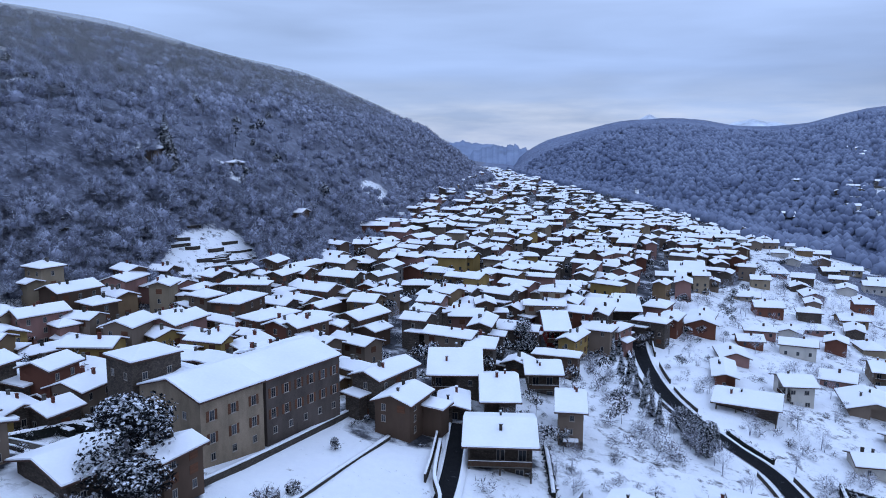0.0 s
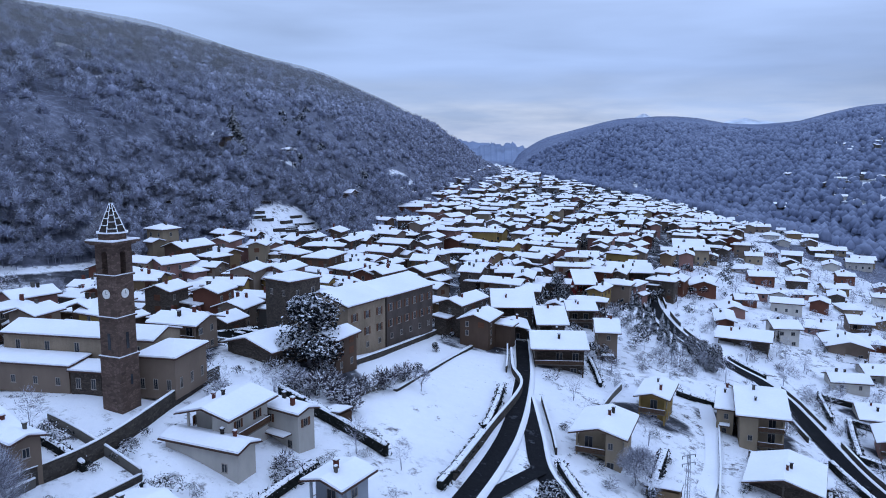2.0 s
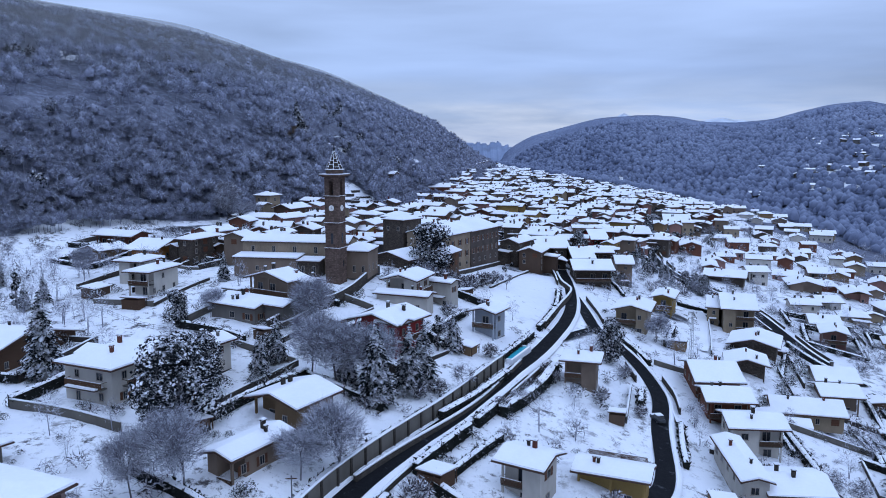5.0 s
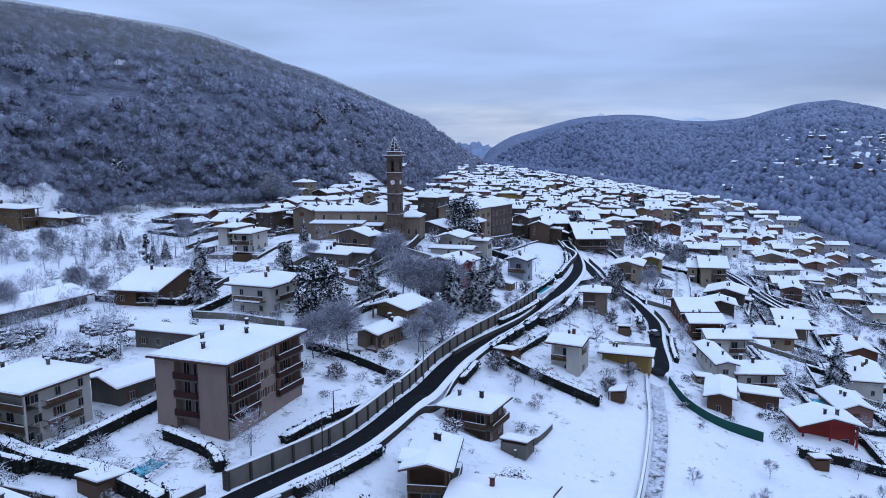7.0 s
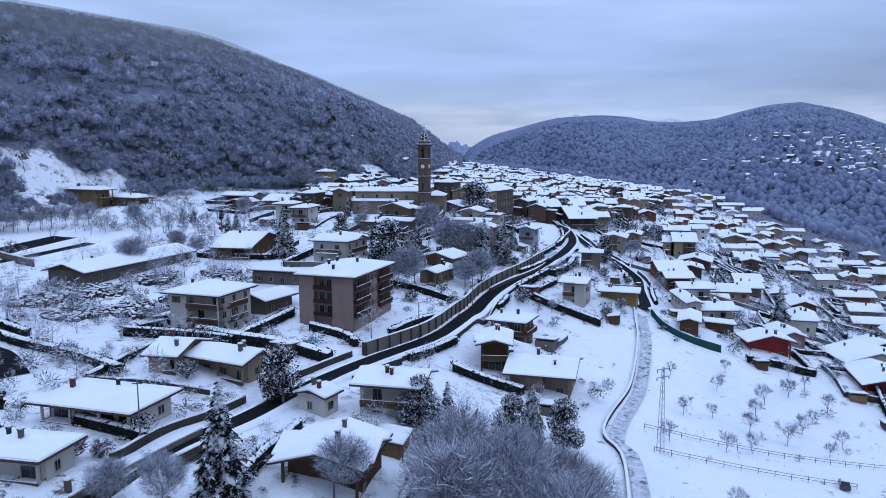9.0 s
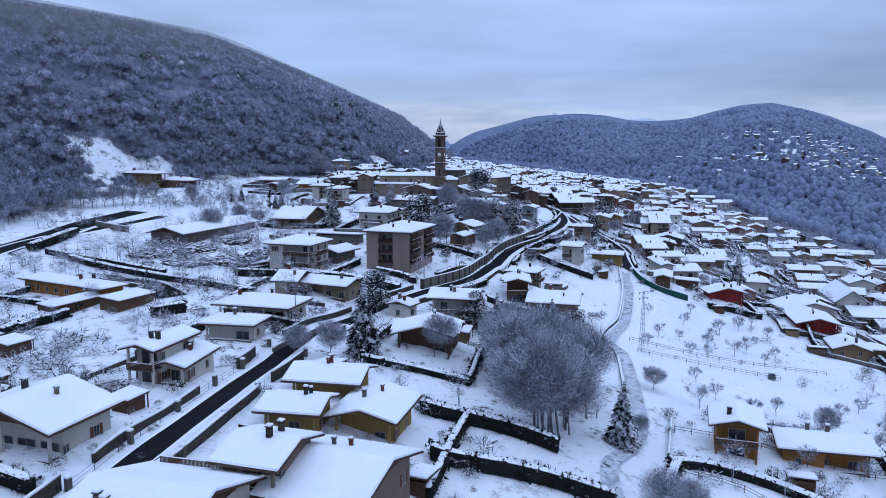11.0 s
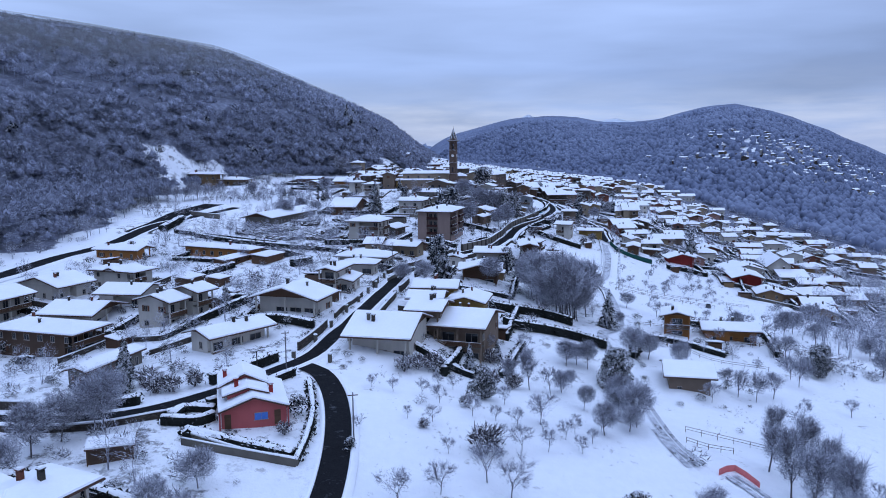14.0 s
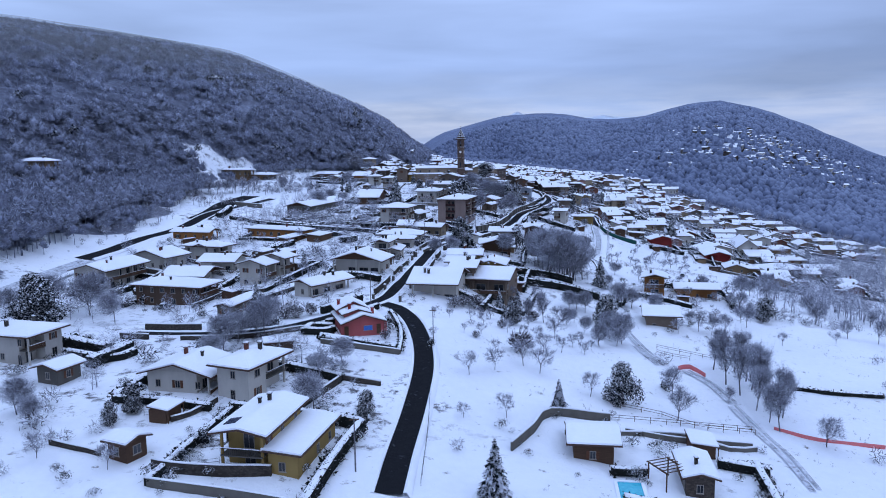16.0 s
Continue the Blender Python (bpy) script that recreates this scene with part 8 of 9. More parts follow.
def lot_lines():
    """Low garden walls and clipped hedges round the plots."""
    rng = random.Random(23)
    for o in [q for q in scene.objects if q.parent is None and q.get("category") == "house"]:
        p, rot = o.matrix_basis.translation, o.matrix_basis.to_euler().z
        if p.y > 160 or (p.x < -180 and p.y > 60):
            continue
        a, b = rng.uniform(9, 13), rng.uniform(8, 12)
        c, s_ = math.cos(rot), math.sin(rot)
        for x0, y0, x1, y1 in ((-a, -b, a, -b), (a, -b, a, b), (-a, -b, -a, b), (-a, b, a, b)):
            if rng.random() < 0.2:
                continue
            ends = [(p.x + px * c - py * s_, p.y + px * s_ + py * c) for px, py in ((x0, y0), ((x0 + x1) / 2, (y0 + y1) / 2), (x1, y1))]
            if not clear_line(ends):
                continue
            if rng.random() < 0.45:
                wall_line("garden_wall", ends, rng.uniform(0.7, 1.6), 0.35, rng.choice(("dark_wall", "concrete", "dark_wall")), "low garden wall topped with a ridge of snow", "wall", cap=0.16)
            else:
                hedge_line(ends, rng.uniform(1.1, 2.0), rng.uniform(0.9, 1.5))


def road_edges():
    """Retaining walls and hedges that follow the streets."""
    rng = random.Random(31)
    for o in [q for q in scene.objects if q.name in ("road_2", "road_3", "road_5")]:
        n = len(o.data.vertices) // 6
        v = np.array([tuple(q.co) for q in o.data.vertices])[:, :2].reshape(6, n, 2)
        for edge, inner in ((v[0], v[1]), (v[5], v[4])):
            out = (edge - inner) / np.linalg.norm(edge - inner, axis=1)[:, None]
            line = edge + out * 2.3
            i = 0
            while i < n - 6:
                m = rng.randint(6, 12)
                seg = [tuple(q) for q in line[i:i + m:3]]
                i += m + rng.choice((0, 0, 2))
                if len(seg) < 2 or not clear_line(seg, 2.0):
                    continue
                if rng.random() < 0.6:
                    wall_line("retaining_wall", seg, rng.uniform(0.9, 1.8), 0.4, "dark_wall", "stone wall along the street with snow on top", "wall", cap=0.18)
                else:
                    hedge_line(seg, rng.uniform(1.2, 1.9), 1.2)


lot_lines()
road_edges()


def scrap_heap(x, y, rx, ry, n, seed, label):
    """Stored timber, crates and scrap under patchy snow."""
    rng = random.Random(seed)
    o = thing("scrap_heap", x, y, level(x, y), 0, label, "scrap heap")
    dark, light = Shape(), Shape()
    for k in range(n):
        a, r = rng.uniform(0, 6.28), math.sqrt(rng.random())
        px, py = math.cos(a) * r * rx, math.sin(a) * r * ry
        z = level(x + px, y + py) - level(x, y)
        w, dd, hh, t = rng.uniform(0.15, 1.0), rng.uniform(0.1, 0.4), rng.uniform(0.2, 1.2), rng.uniform(0, 3.14)
        c, s_ = math.cos(t), math.sin(t)
        ring = [(px + c * u - s_ * q, py + s_ * u + c * q) for u, q in ((-w, -dd), (w, -dd), (w, dd), (-w, dd))]
        dark.prism(ring, z - 0.3, z + hh)
        if rng.random() < 0.85:
            light.prism(ring, z + hh, z + hh + 0.18)
    tagged(part("scrap", dark.mesh("scrap", "dark_wall"), o), "", kind="stuff")
    tagged(part("snow_cover", light.mesh("snow_cover", "snow"), o), "", kind="stuff")
    return o


def garden_shed(x, y, rot, w, d, h, wall):
    """A small shed or carport with one snowy slope."""
    o = thing("garden_shed", x, y, level(x, y) - 0.2, rot, f"small {WALL_WORDS[wall]} garden shed under a thick cap of snow", "shed", "garden sheds")
    part("body", Shape().box(-w / 2 + 0.3, w / 2 - 0.3, -d / 2 + 0.6, d / 2 - 0.2, 0, h).mesh("body", wall), o)
    for px in (-w / 2 + 0.3, w / 2 - 0.3):
        part("post", Shape().box(px - 0.07, px + 0.07, -d / 2 + 0.1, -d / 2 + 0.24, 0, h).mesh("post", "wood"), o)
    v, f = [(-w / 2, -d / 2, h), (w / 2, -d / 2, h), (w / 2, d / 2, h + 0.5), (-w / 2, d / 2, h + 0.5)], [(0, 1, 2, 3)]
    part("roof", slab(v, f, -0.1, 0.03).mesh("roof", "tile"), o)
    part("snow_cover", soften(slab(v, f, 0.032, 0.26, -0.05).mesh("snow_cover", "snow"), 0.08), o)
    return o


def fill_sheds():
    rng = random.Random(41)
    made = 0
    for o in [q for q in scene.objects if q.parent is None and q.get("category") == "house"]:
        p = o.matrix_basis.translation
        if p.y > 100 or rng.random() < 0.3 or made > 62:
            continue
        for k in range(6):
            a, r = rng.uniform(0, 6.28), rng.uniform(11.5, 15)
            x, y = p.x + math.cos(a) * r, p.y + math.sin(a) * r
            if free(x, y, 2.0) and np.min(np.hypot(road_pts[:, 0] - x, road_pts[:, 1] - y)) > 5.5:
                garden_shed(x, y, math.degrees(o.matrix_basis.to_euler().z) + rng.choice((0, 90)), rng.uniform(3.2, 6.5), rng.uniform(3, 5), rng.uniform(1.9, 2.4), rng.choice(("wood", "wood", "concrete", "brown", "ochre")))
                taken.append((x, y, 2.5))
                made += 1
                break


fill_sheds()

# ---- trees, walls, fences ----
tree("evergreen", -45.1, 103.5, 15.5, wide=1.4)
tree("shrub", -45.9, 89.7, 4)
tree("shrub", -41.6, 89.2, 4.5)
tree("shrub", -37.1, 87.4, 4.5)
tree("shrub", -33.5, 93.9, 4)
tree("shrub", -29.5, 99.3, 4.5)
tree("shrub", -25.8, 106.3, 4)
tree("shrub", -39.0, 94.0, 4)
tree("shrub", -34.7, 84.7, 4)
tree("fruit", -22.1, 102.6, 5)
tree("bush", -19.1, 132.1, 2.2)
tree("bush", -23.1, 113.2, 2.4)
tree("bush", -14.5, 146.8, 1.8)
tree("slim_conifer", 53.6, 232.9, 8)
tree("slim_conifer", 54.5, 224.5, 9)
tree("slim_conifer", 54.0, 211.9, 9)
tree("slim_conifer", 54.4, 204.5, 9)
tree("slim_conifer", 54.0, 195.1, 9)
tree("slim_conifer", 54.4, 188.7, 9)
tree("slim_conifer", 54.8, 182.7, 9)
tree("slim_conifer", 55.0, 176.9, 9)
tree("slim_conifer", 58.1, 231.3, 8)
tree("slim_conifer", 58.2, 214.5, 8)
tree("slim_conifer", 58.5, 199.9, 8)
tree("evergreen", 60.3, 176.0, 7)
tree("evergreen", 61.7, 169.8, 8)
tree("evergreen", 62.7, 164.2, 9)
tree("evergreen", 26.0, 219.0, 11)
tree("evergreen", -100.2, 39.7, 8)
tree("evergreen", -2.7, 56.0, 11)
tree("evergreen", -85.5, -6.7, 15, wide=1.2)
tree("frosted", -93.6, 42.2, 7)
tree("frosted", -63.6, 11.1, 15)
tree("frosted", -68.4, 13.6, 12)
tree("frosted", -58.1, 14.2, 13)
tree("frosted", 17.5, 82.6, 9)
tree("frosted", -138.7, 85.9, 8)
tree("frosted", -118.0, 146.8, 8)
tree("conifer", -62.1, 12.3, 10)
tree("conifer", -56.6, 7.1, 15)
tree("conifer", -51.0, 13.6, 13)
tree("conifer", -48.4, 17.2, 13)
tree("conifer", -41.7, 36.4, 9)
tree("conifer", -77.4, 12.2, 9)
tree("conifer", -75.9, 20.9, 9)
tree("conifer", -98.5, 74.2, 8)
tree("cypress", -45.1, 34.8, 9)
tree("fruit", -40.9, 17.3, 6)
tree("fruit", -53.9, 70.2, 5)
tree("shrub", -45.8, 14.5, 3)
tree("shrub", -49.2, 11.7, 3)
tree("shrub", -33.7, 38.1, 3)
tree("shrub", -2.3, 45.7, 3)
tree("shrub", -4.7, 25.3, 2.5)
tree("shrub", -12.3, 27.3, 3)
tree("shrub", -20.8, 31.2, 2.5)
tree("shrub", -26.7, 24.3, 3)
tree("shrub", -30.4, 17.2, 3)
tree("shrub", -34.4, 12.2, 3)
tree("shrub", -22.3, 34.8, 2.5)
tree("conifer", -116.7, 16.3, 16)
tree("conifer", -160.8, 76.8, 6)
tree("conifer", -156.9, 78.5, 6.5)
tree("conifer", -140.4, 57.5, 7)
tree("conifer", -138.5, 62.8, 7)
tree("conifer", 43.4, 14.1, 15)
tree("cypress", -142.9, 58.9, 10)
tree("evergreen", -85.7, 8.5, 10)
tree("evergreen", -76.7, 16.5, 7)
tree("frosted", -86.0, -25.8, 12)
tree("frosted", -79.6, -24.9, 12)
tree("frosted", -61.2, -15.2, 12)
tree("frosted", -65.8, -18.9, 9)
tree("frosted", -71.7, 33.1, 12)
tree("frosted", -151.8, 28.3, 8)
tree("frosted", -144.8, 25.6, 7)
tree("frosted", -177.7, 74.9, 8)
tree("shrub", -50.0, -18.4, 4)
tree("shrub", -71.0, -34.5, 3)
tree("shrub", -81.1, -34.3, 3)
tree("shrub", -26.8, -19.6, 3)
tree("shrub", -21.1, -14.7, 3)
tree("fruit", -42.7, -21.3, 4)
tree("fruit", -47.1, -24.1, 4)
tree("fruit", -43.3, -28.2, 3)
tree("fruit", 11.2, 15.3, 4)
tree("evergreen", -105.6, -97.2, 10)
tree("conifer", -109.6, -127.4, 15)
tree("frosted", -157.1, 3.1, 11)
tree("frosted", -151.9, 33.7, 8)
tree("frosted", -115.7, -131.2, 7)
tree("frosted", -96.5, -127.8, 9)
tree("frosted", -121.7, -130.5, 7)
tree("bare", -217.8, 57.9, 9)
tree("bare", -214.2, 60.6, 9)
tree("bare", -210.4, 63.1, 9)
tree("bare", -207.8, 66.4, 9)
tree("bare", -204.8, 68.8, 9)
tree("bare", -201.0, 72.2, 9)
tree("bare", -197.8, 74.5, 9)
tree("bare", -194.5, 75.5, 9)
tree("shrub", -121.9, -90.2, 3)
tree("shrub", -126.0, -119.3, 2.5)
tree("shrub", -128.6, -121.2, 3)
tree("shrub", -131.4, -121.2, 2.5)
tree("frosted", -89.4, -183.9, 6)
tree("frosted", -87.4, -185.2, 6)
tree("frosted", -92.4, -185.5, 6)
tree("conifer", -69.7, -153.4, 11)
tree("conifer", -116.6, -199.2, 7)
tree("conifer", -108.3, -187.7, 5)
tree("evergreen", -83.2, -188.8, 6.5)
tree("fruit", -44.9, -130.5, 5)
tree("fruit", -38.0, -123.6, 4)
tree("fruit", -34.8, -132.6, 4)
tree("fruit", -43.9, -143.7, 4)
tree("fruit", -38.4, -146.7, 4.5)
tree("fruit", -35.5, -147.3, 4)
tree("fruit", -32.2, -149.0, 5)
tree("fruit", -24.3, -140.6, 5)
tree("fruit", -28.4, -129.9, 4)
tree("fruit", -20.0, -147.2, 4)
tree("fruit", -49.7, -146.8, 3)
tree("fruit", -11.8, -126.5, 4)
tree("fruit", -1.3, -117.9, 4)
tree("fruit", -10.3, -137.4, 4)
tree("fruit", -38.6, -155.0, 4)
tree("fruit", -37.5, -114.1, 4)
tree("fruit", -31.1, -158.7, 4)
tree("frosted", -61.6, -178.2, 9)
tree("frosted", -71.8, -175.5, 8)
tree("frosted", -67.9, -173.8, 7)
tree("frosted", -51.5, -123.5, 6)
tree("frosted", -65.2, -148.8, 4)
tree("frosted", -25.9, -141.0, 6)
tree("bare", -56.8, -189.7, 6)
tree("bare", -56.9, -194.4, 6)
tree("bare", -53.8, -196.3, 7)
tree("bare", -47.7, -193.3, 7)
tree("bare", -33.3, -178.4, 8)
tree("bare", -34.9, -183.9, 8)
tree("bare", -24.6, -163.6, 7)
tree("bare", -28.5, -164.2, 7)
tree("bare", 16.4, -124.8, 8)
tree("bare", -0.3, -142.6, 8)
tree("fruit", -136.1, -249.8, 5)
tree("fruit", -130.4, -247.0, 5.2)
tree("fruit", -123.5, -243.6, 6)
tree("fruit", -121.1, -246.9, 6)
tree("fruit", -133.1, -265.5, 4.5)
tree("fruit", -113.7, -255.1, 5)
tree("fruit", -65.8, -199.4, 4.5)
tree("fruit", -47.4, -203.2, 4)
tree("fruit", -34.7, -201.1, 4)
tree("fruit", -11.9, -194.2, 4)
tree("fruit", -141.0, -266.9, 3)
tree("fruit", -194.0, -280.3, 4)
tree("fruit", -204.5, -275.5, 4.5)
tree("fruit", -61.4, -241.3, 4)
tree("fruit", -161.0, -252.8, 4)
tree("fruit", -162.9, -251.6, 4)
tree("evergreen", -108.1, -257.3, 8.5)
tree("evergreen", -23.9, -175.8, 7)
tree("conifer", -122.8, -262.9, 6.5)
tree("conifer", -142.1, -291.8, 9)
tree("birch", -74.3, -231.9, 10)
tree("birch", -76.5, -240.9, 11)
tree("birch", -77.0, -247.2, 11)
tree("birch", -78.9, -255.7, 11)
tree("birch", -79.7, -261.3, 10)
tree("birch", -80.5, -265.7, 10)
tree("birch", -69.1, -232.4, 11)
tree("birch", -72.0, -243.5, 12)
tree("birch", -73.9, -251.5, 12)
tree("birch", -67.3, -223.3, 9)
tree("birch", -69.9, -238.1, 11)
tree("birch", -75.1, -258.7, 10)
tree("bare", -93.4, -248.9, 7)
tree("bare", -75.1, -271.4, 7)
tree("bare", -82.5, -251.8, 5)
tree("bare", 126.7, 4.4, 8)
tree("bare", -0.6, -185.1, 7)
tree("bare", 27.9, -161.2, 8)
tree("bare", 7.0, -189.2, 8)
tree("bare", -99.5, -262.6, 7)
tree("frosted", -221.2, -182.6, 14)
tree("frosted", -174.9, -228.5, 9)
tree("frosted", -165.7, -264.4, 7)
tree("frosted", -237.9, -188.0, 8)
tree("frosted", -91.8, -213.4, 7)
tree("frosted", -91.0, -218.5, 8)
tree("frosted", -212.9, -258.1, 7)
tree("evergreen", -233.5, -186.1, 11)
tree("evergreen", -197.1, -265.1, 4)
tree("evergreen", -157.3, -268.3, 5)
tree("evergreen", -194.7, -260.7, 5)
tree("conifer", -178.0, -203.9, 8)
tree("bush", -92.9, -245.4, 2.5)
tree("bush", -165.6, -277.1, 2.5)
tree("bush", -181.9, -275.3, 2.5)
tree("bush", -148.4, -225.2, 3)
tree("frosted", -117.0, 187.3, 13)
tree("frosted", -130.6, 210.3, 12)
tree("bush", -150.7, -239.0, 1.6)
tree("bush", -141.2, -237.2, 2.0)
tree("fruit", -110.3, -185.7, 5)
tree("fruit", -100.4, -181.3, 5)
tree("fruit", -124.9, -211.8, 3)
tree("fruit", -122.1, -211.0, 3)
tree("conifer", -166.5, -154.8, 7)
tree("frosted", -126.1, 194.4, 14)
tree("conifer", -115.6, 319.9, 22)
tree("fruit", -136.5, -213.8, 2.6)
tree("fruit", -133.0, -215.2, 2.4)
tree("fruit", -128.3, -216.0, 3)
tree("fruit", -125.8, -219.1, 3.6)
tree("fruit", -132.0, -226.0, 2.2)
tree("fruit", -128.2, -226.6, 3)
tree("fruit", -121.1, -223.1, 3.6)
tree("fruit", -117.6, -224.3, 2.8)
tree("fruit", -114.3, -225.7, 3.4)
tree("fruit", -109.9, -223.3, 6)
tree("fruit", -101.7, -203.4, 5.5)
tree("fruit", -110.5, -226.4, 2)
tree("fruit", -117.5, -229.3, 2)
tree("fruit", -111.7, -233.2, 3.6)
tree("fruit", -116.0, -233.9, 4.5)
tree("fruit", -104.7, -225.3, 3.2)
tree("fruit", -102.9, -228.5, 2.6)
tree("fruit", -99.2, -223.1, 2.5)
tree("fruit", -107.3, -228.3, 3.6)
tree("fruit", -127.5, -236.6, 2.6)
tree("fruit", -140.1, -230.7, 2.4)
tree("fruit", -106.2, -232.8, 3.2)
tree("fruit", -114.1, -215.9, 3.4)
tree("birch", -109.2, -200.4, 7)
tree("birch", -105.4, -201.8, 8)
tree("shrub", -129.9, -229.1, 1.6)
tree("shrub", -121.4, -219.2, 2)
tree("shrub", -121.8, -235.8, 4.5)
tree("shrub", -130.0, -205.5, 3)
tree("shrub", -127.3, -203.8, 3)
tree("shrub", -124.2, -202.9, 3.4)
tree("evergreen", -117.5, -213.9, 6)
grove_rng = random.Random(17)
for grove_k in range(38):
    grove_f, grove_u = grove_rng.random(), grove_rng.uniform(-1, 1)
    grove_x, grove_y = -90 + 22 * grove_f + 10 * grove_u, -155 + 30 * grove_f - 8 * grove_u
    if grove_x > -85 and math.hypot(grove_x + 96.8, grove_y + 121.4) > 10 and np.min(np.hypot(road_pts[:, 0] - grove_x, road_pts[:, 1] - grove_y)) > 4.5 and free(grove_x, grove_y, 0.0):
        tree("frosted" if grove_k % 3 else "birch", grove_x, grove_y, grove_rng.uniform(13, 17.5) - 5.0 * max(0.0, (grove_y + 134) / 14), wide=0.95)
for grove_x, grove_y, grove_h in ((-84, -103, 9), (-80.5, -108, 11), (-66, -100, 10), (-61.5, -103, 9), (-70, -104, 9)):
    tree("conifer" if grove_h > 9 else "evergreen", grove_x, grove_y, grove_h, "broad evergreen bowed down with snow")
wall_line("retaining_wall", [(-38.0, 108.8), (-28.3, 128.5), (-15.7, 156.5)], 1.2, 0.8, "dark_wall", "dark stone retaining wall topped with snow", "wall", drop=3)
wall_line("retaining_wall", [(-27.3, 99.5), (-18.7, 119.7), (-9.6, 141.0)], 0.5, 0.8, "dark_wall", "dark stone terrace wall topped with snow", "wall", drop=3)
wall_line("retaining_wall", [(0.6, 140.5), (-0.5, 126.0), (-0.0, 113.8), (-8.7, 89.7), (-16.4, 69.0)], 1.7, 0.6, "dark_wall", "dark stone wall along the edge of the snowy field", "wall", drop=3)
street_wall = [(-92.7, -72.0), (-78.9, -54.8), (-69.7, -36.5), (-61.1, -17.6), (-45.3, 7.9), (-31.6, 34.2)]
high_wall = wall_line("retaining_wall", street_wall, 2.5, 0.5, "concrete", "long grey concrete retaining wall with pilasters beside the street", "wall", drop=3, cap=0.14)
for pilaster_x, pilaster_y in smooth_line(street_wall, 3.4):
    pilaster_z = level(pilaster_x, pilaster_y)
    part("pilaster", shared("pilaster", lambda: Shape().box(-0.2, 0.2, -0.45, 0.45, -1.0, 2.52).mesh("pilaster", "dark_wall")), high_wall, "", (pilaster_x, pilaster_y, pilaster_z), radians(60))
wall_line("garden_wall", [(-87.7, -75.0), (-74.1, -58.0), (-64.9, -39.6), (-56.2, -20.6), (-40.4, 4.9), (-26.8, 31.0)], 0.9, 0.4, "dark_wall", "low stone wall along the lower side of the street", "wall", cap=0.14)
wall_line("garden_wall", [(-16.8, -13.5), (-22.4, -31.5), (-35.2, -61.0), (-50.9, -91.0), (-51.9, -104.5), (-64.8, -144.4)], 0.7, 0.5, "dark_wall", "tumbled dry-stone wall beside the snowy lane", "wall", cap=0.08)
wall_line("garden_wall", [(-58.6, -16.3), (-39.9, 10.9), (-27.0, 38.4)], 1.0, 0.5, "dark_wall", "stone garden wall along the street", "wall")
wall_line("garden_wall", [(-163.5, -232.5), (-155.6, -238.3), (-148.2, -241.1)], 0.9, 0.4, "concrete", "low concrete wall round a snowy garden", "wall")
wall_line("garden_wall", [(-168.0, -247.6), (-160.2, -252.8), (-153.7, -255.7)], 0.9, 0.4, "dark_wall", "low wall along a snowy garden", "wall")
wall_line("garden_wall", [(-135.6, -277.3), (-129.7, -270.2), (-124.7, -264.3), (-113.9, -265.0)], 1.6, 0.3, "concrete", "grey concrete wall round a yard", "wall")
wall_line("garden_wall", [(-124.3, -270.4), (-103.1, -269.5), (-96.2, -274.3), (-90.8, -274.1)], 0.8, 0.3, "concrete", "low wall and railing beside a barn", "wall")
wall_line("garden_wall", [(-125.5, -130.8), (-120.6, -119.0), (-115.6, -109.8)], 0.9, 0.4, "concrete", "roadside garden wall with snow", "wall")
wall_line("garden_wall", [(-81.4, 30.5), (-75.4, 36.3), (-70.9, 45.4)], 1.2, 0.4, "concrete", "terrace wall with railing", "wall")
wall_line("garden_wall", [(6.5, 64.4), (6.4, 45.7), (2.9, 25.2)], 0.8, 0.3, "concrete", "low wall beside the lane with snow", "wall")
wall_line("garden_wall", [(50.0, 127.6), (40.4, 101.2), (33.6, 83.7)], 1.2, 0.4, "dark_wall", "dark low wall along a snow-covered drive", "wall")
wall_line("graveyard_wall", [(-186.9, 9.8), (-201.1, 21.1)], 2.2, 0.4, "concrete", "long grey graveyard wall", "wall")
wall_line("screen_fence", [(-11.5, -12.8), (-10.4, -21.1), (-6.2, -26.3), (1.8, -28.8)], 2.0, 0.12, "green_net", "dark green screen fence along the lane", "fence", cap=0.08)
for box_a, box_b, box_n in (((-101.5, -151.8), (-82.7, -162.3), 3), ((-102.0, -167.5), (-78.0, -172.7), 4)):
    for box_k in range(box_n):
        box_ends = [(box_a[0] + (box_b[0] - box_a[0]) * f, box_a[1] + (box_b[1] - box_a[1]) * f) for f in ((box_k + 0.01) / box_n, (box_k + 0.5) / box_n, (box_k + 0.99) / box_n)]
        hedge_line(box_ends, 2.1, 1.5, "straight clipped box hedge stepping down the slope", 0.16)
hedge_line([(-87.1, -59.1), (-81.7, -51.1), (-75.0, -44.0)], 1.3, 1.4)
hedge_line([(-132.7, -108.4), (-127.2, -111.2), (-121.9, -113.4)], 1.4, 1.3)
hedge_line([(-176.6, -107.9), (-173.4, -99.3), (-170.0, -94.2)], 1.8, 1.8)
hedge_line([(-167.6, -227.3), (-163.1, -228.2), (-160.6, -226.2)], 1.3, 1.2)
hedge_line([(-163.6, -231.5), (-155.7, -236.4), (-149.0, -239.7)], 1.2, 1.2)
hedge_line([(-75.3, -71.3), (-69.8, -73.3), (-62.7, -78.5)], 1.6, 1.6)
hedge_line([(-34.5, 10.5), (-27.0, 22.3), (-19.8, 37.3)], 2.0, 2.2)
hedge_line([(-45.5, 5.1), (-38.7, 15.5), (-31.2, 29.2)], 1.5, 1.6)
hedge_line([(-103.8, -59.4), (-96.6, -64.2), (-94.4, -68.0)], 1.6, 1.5)
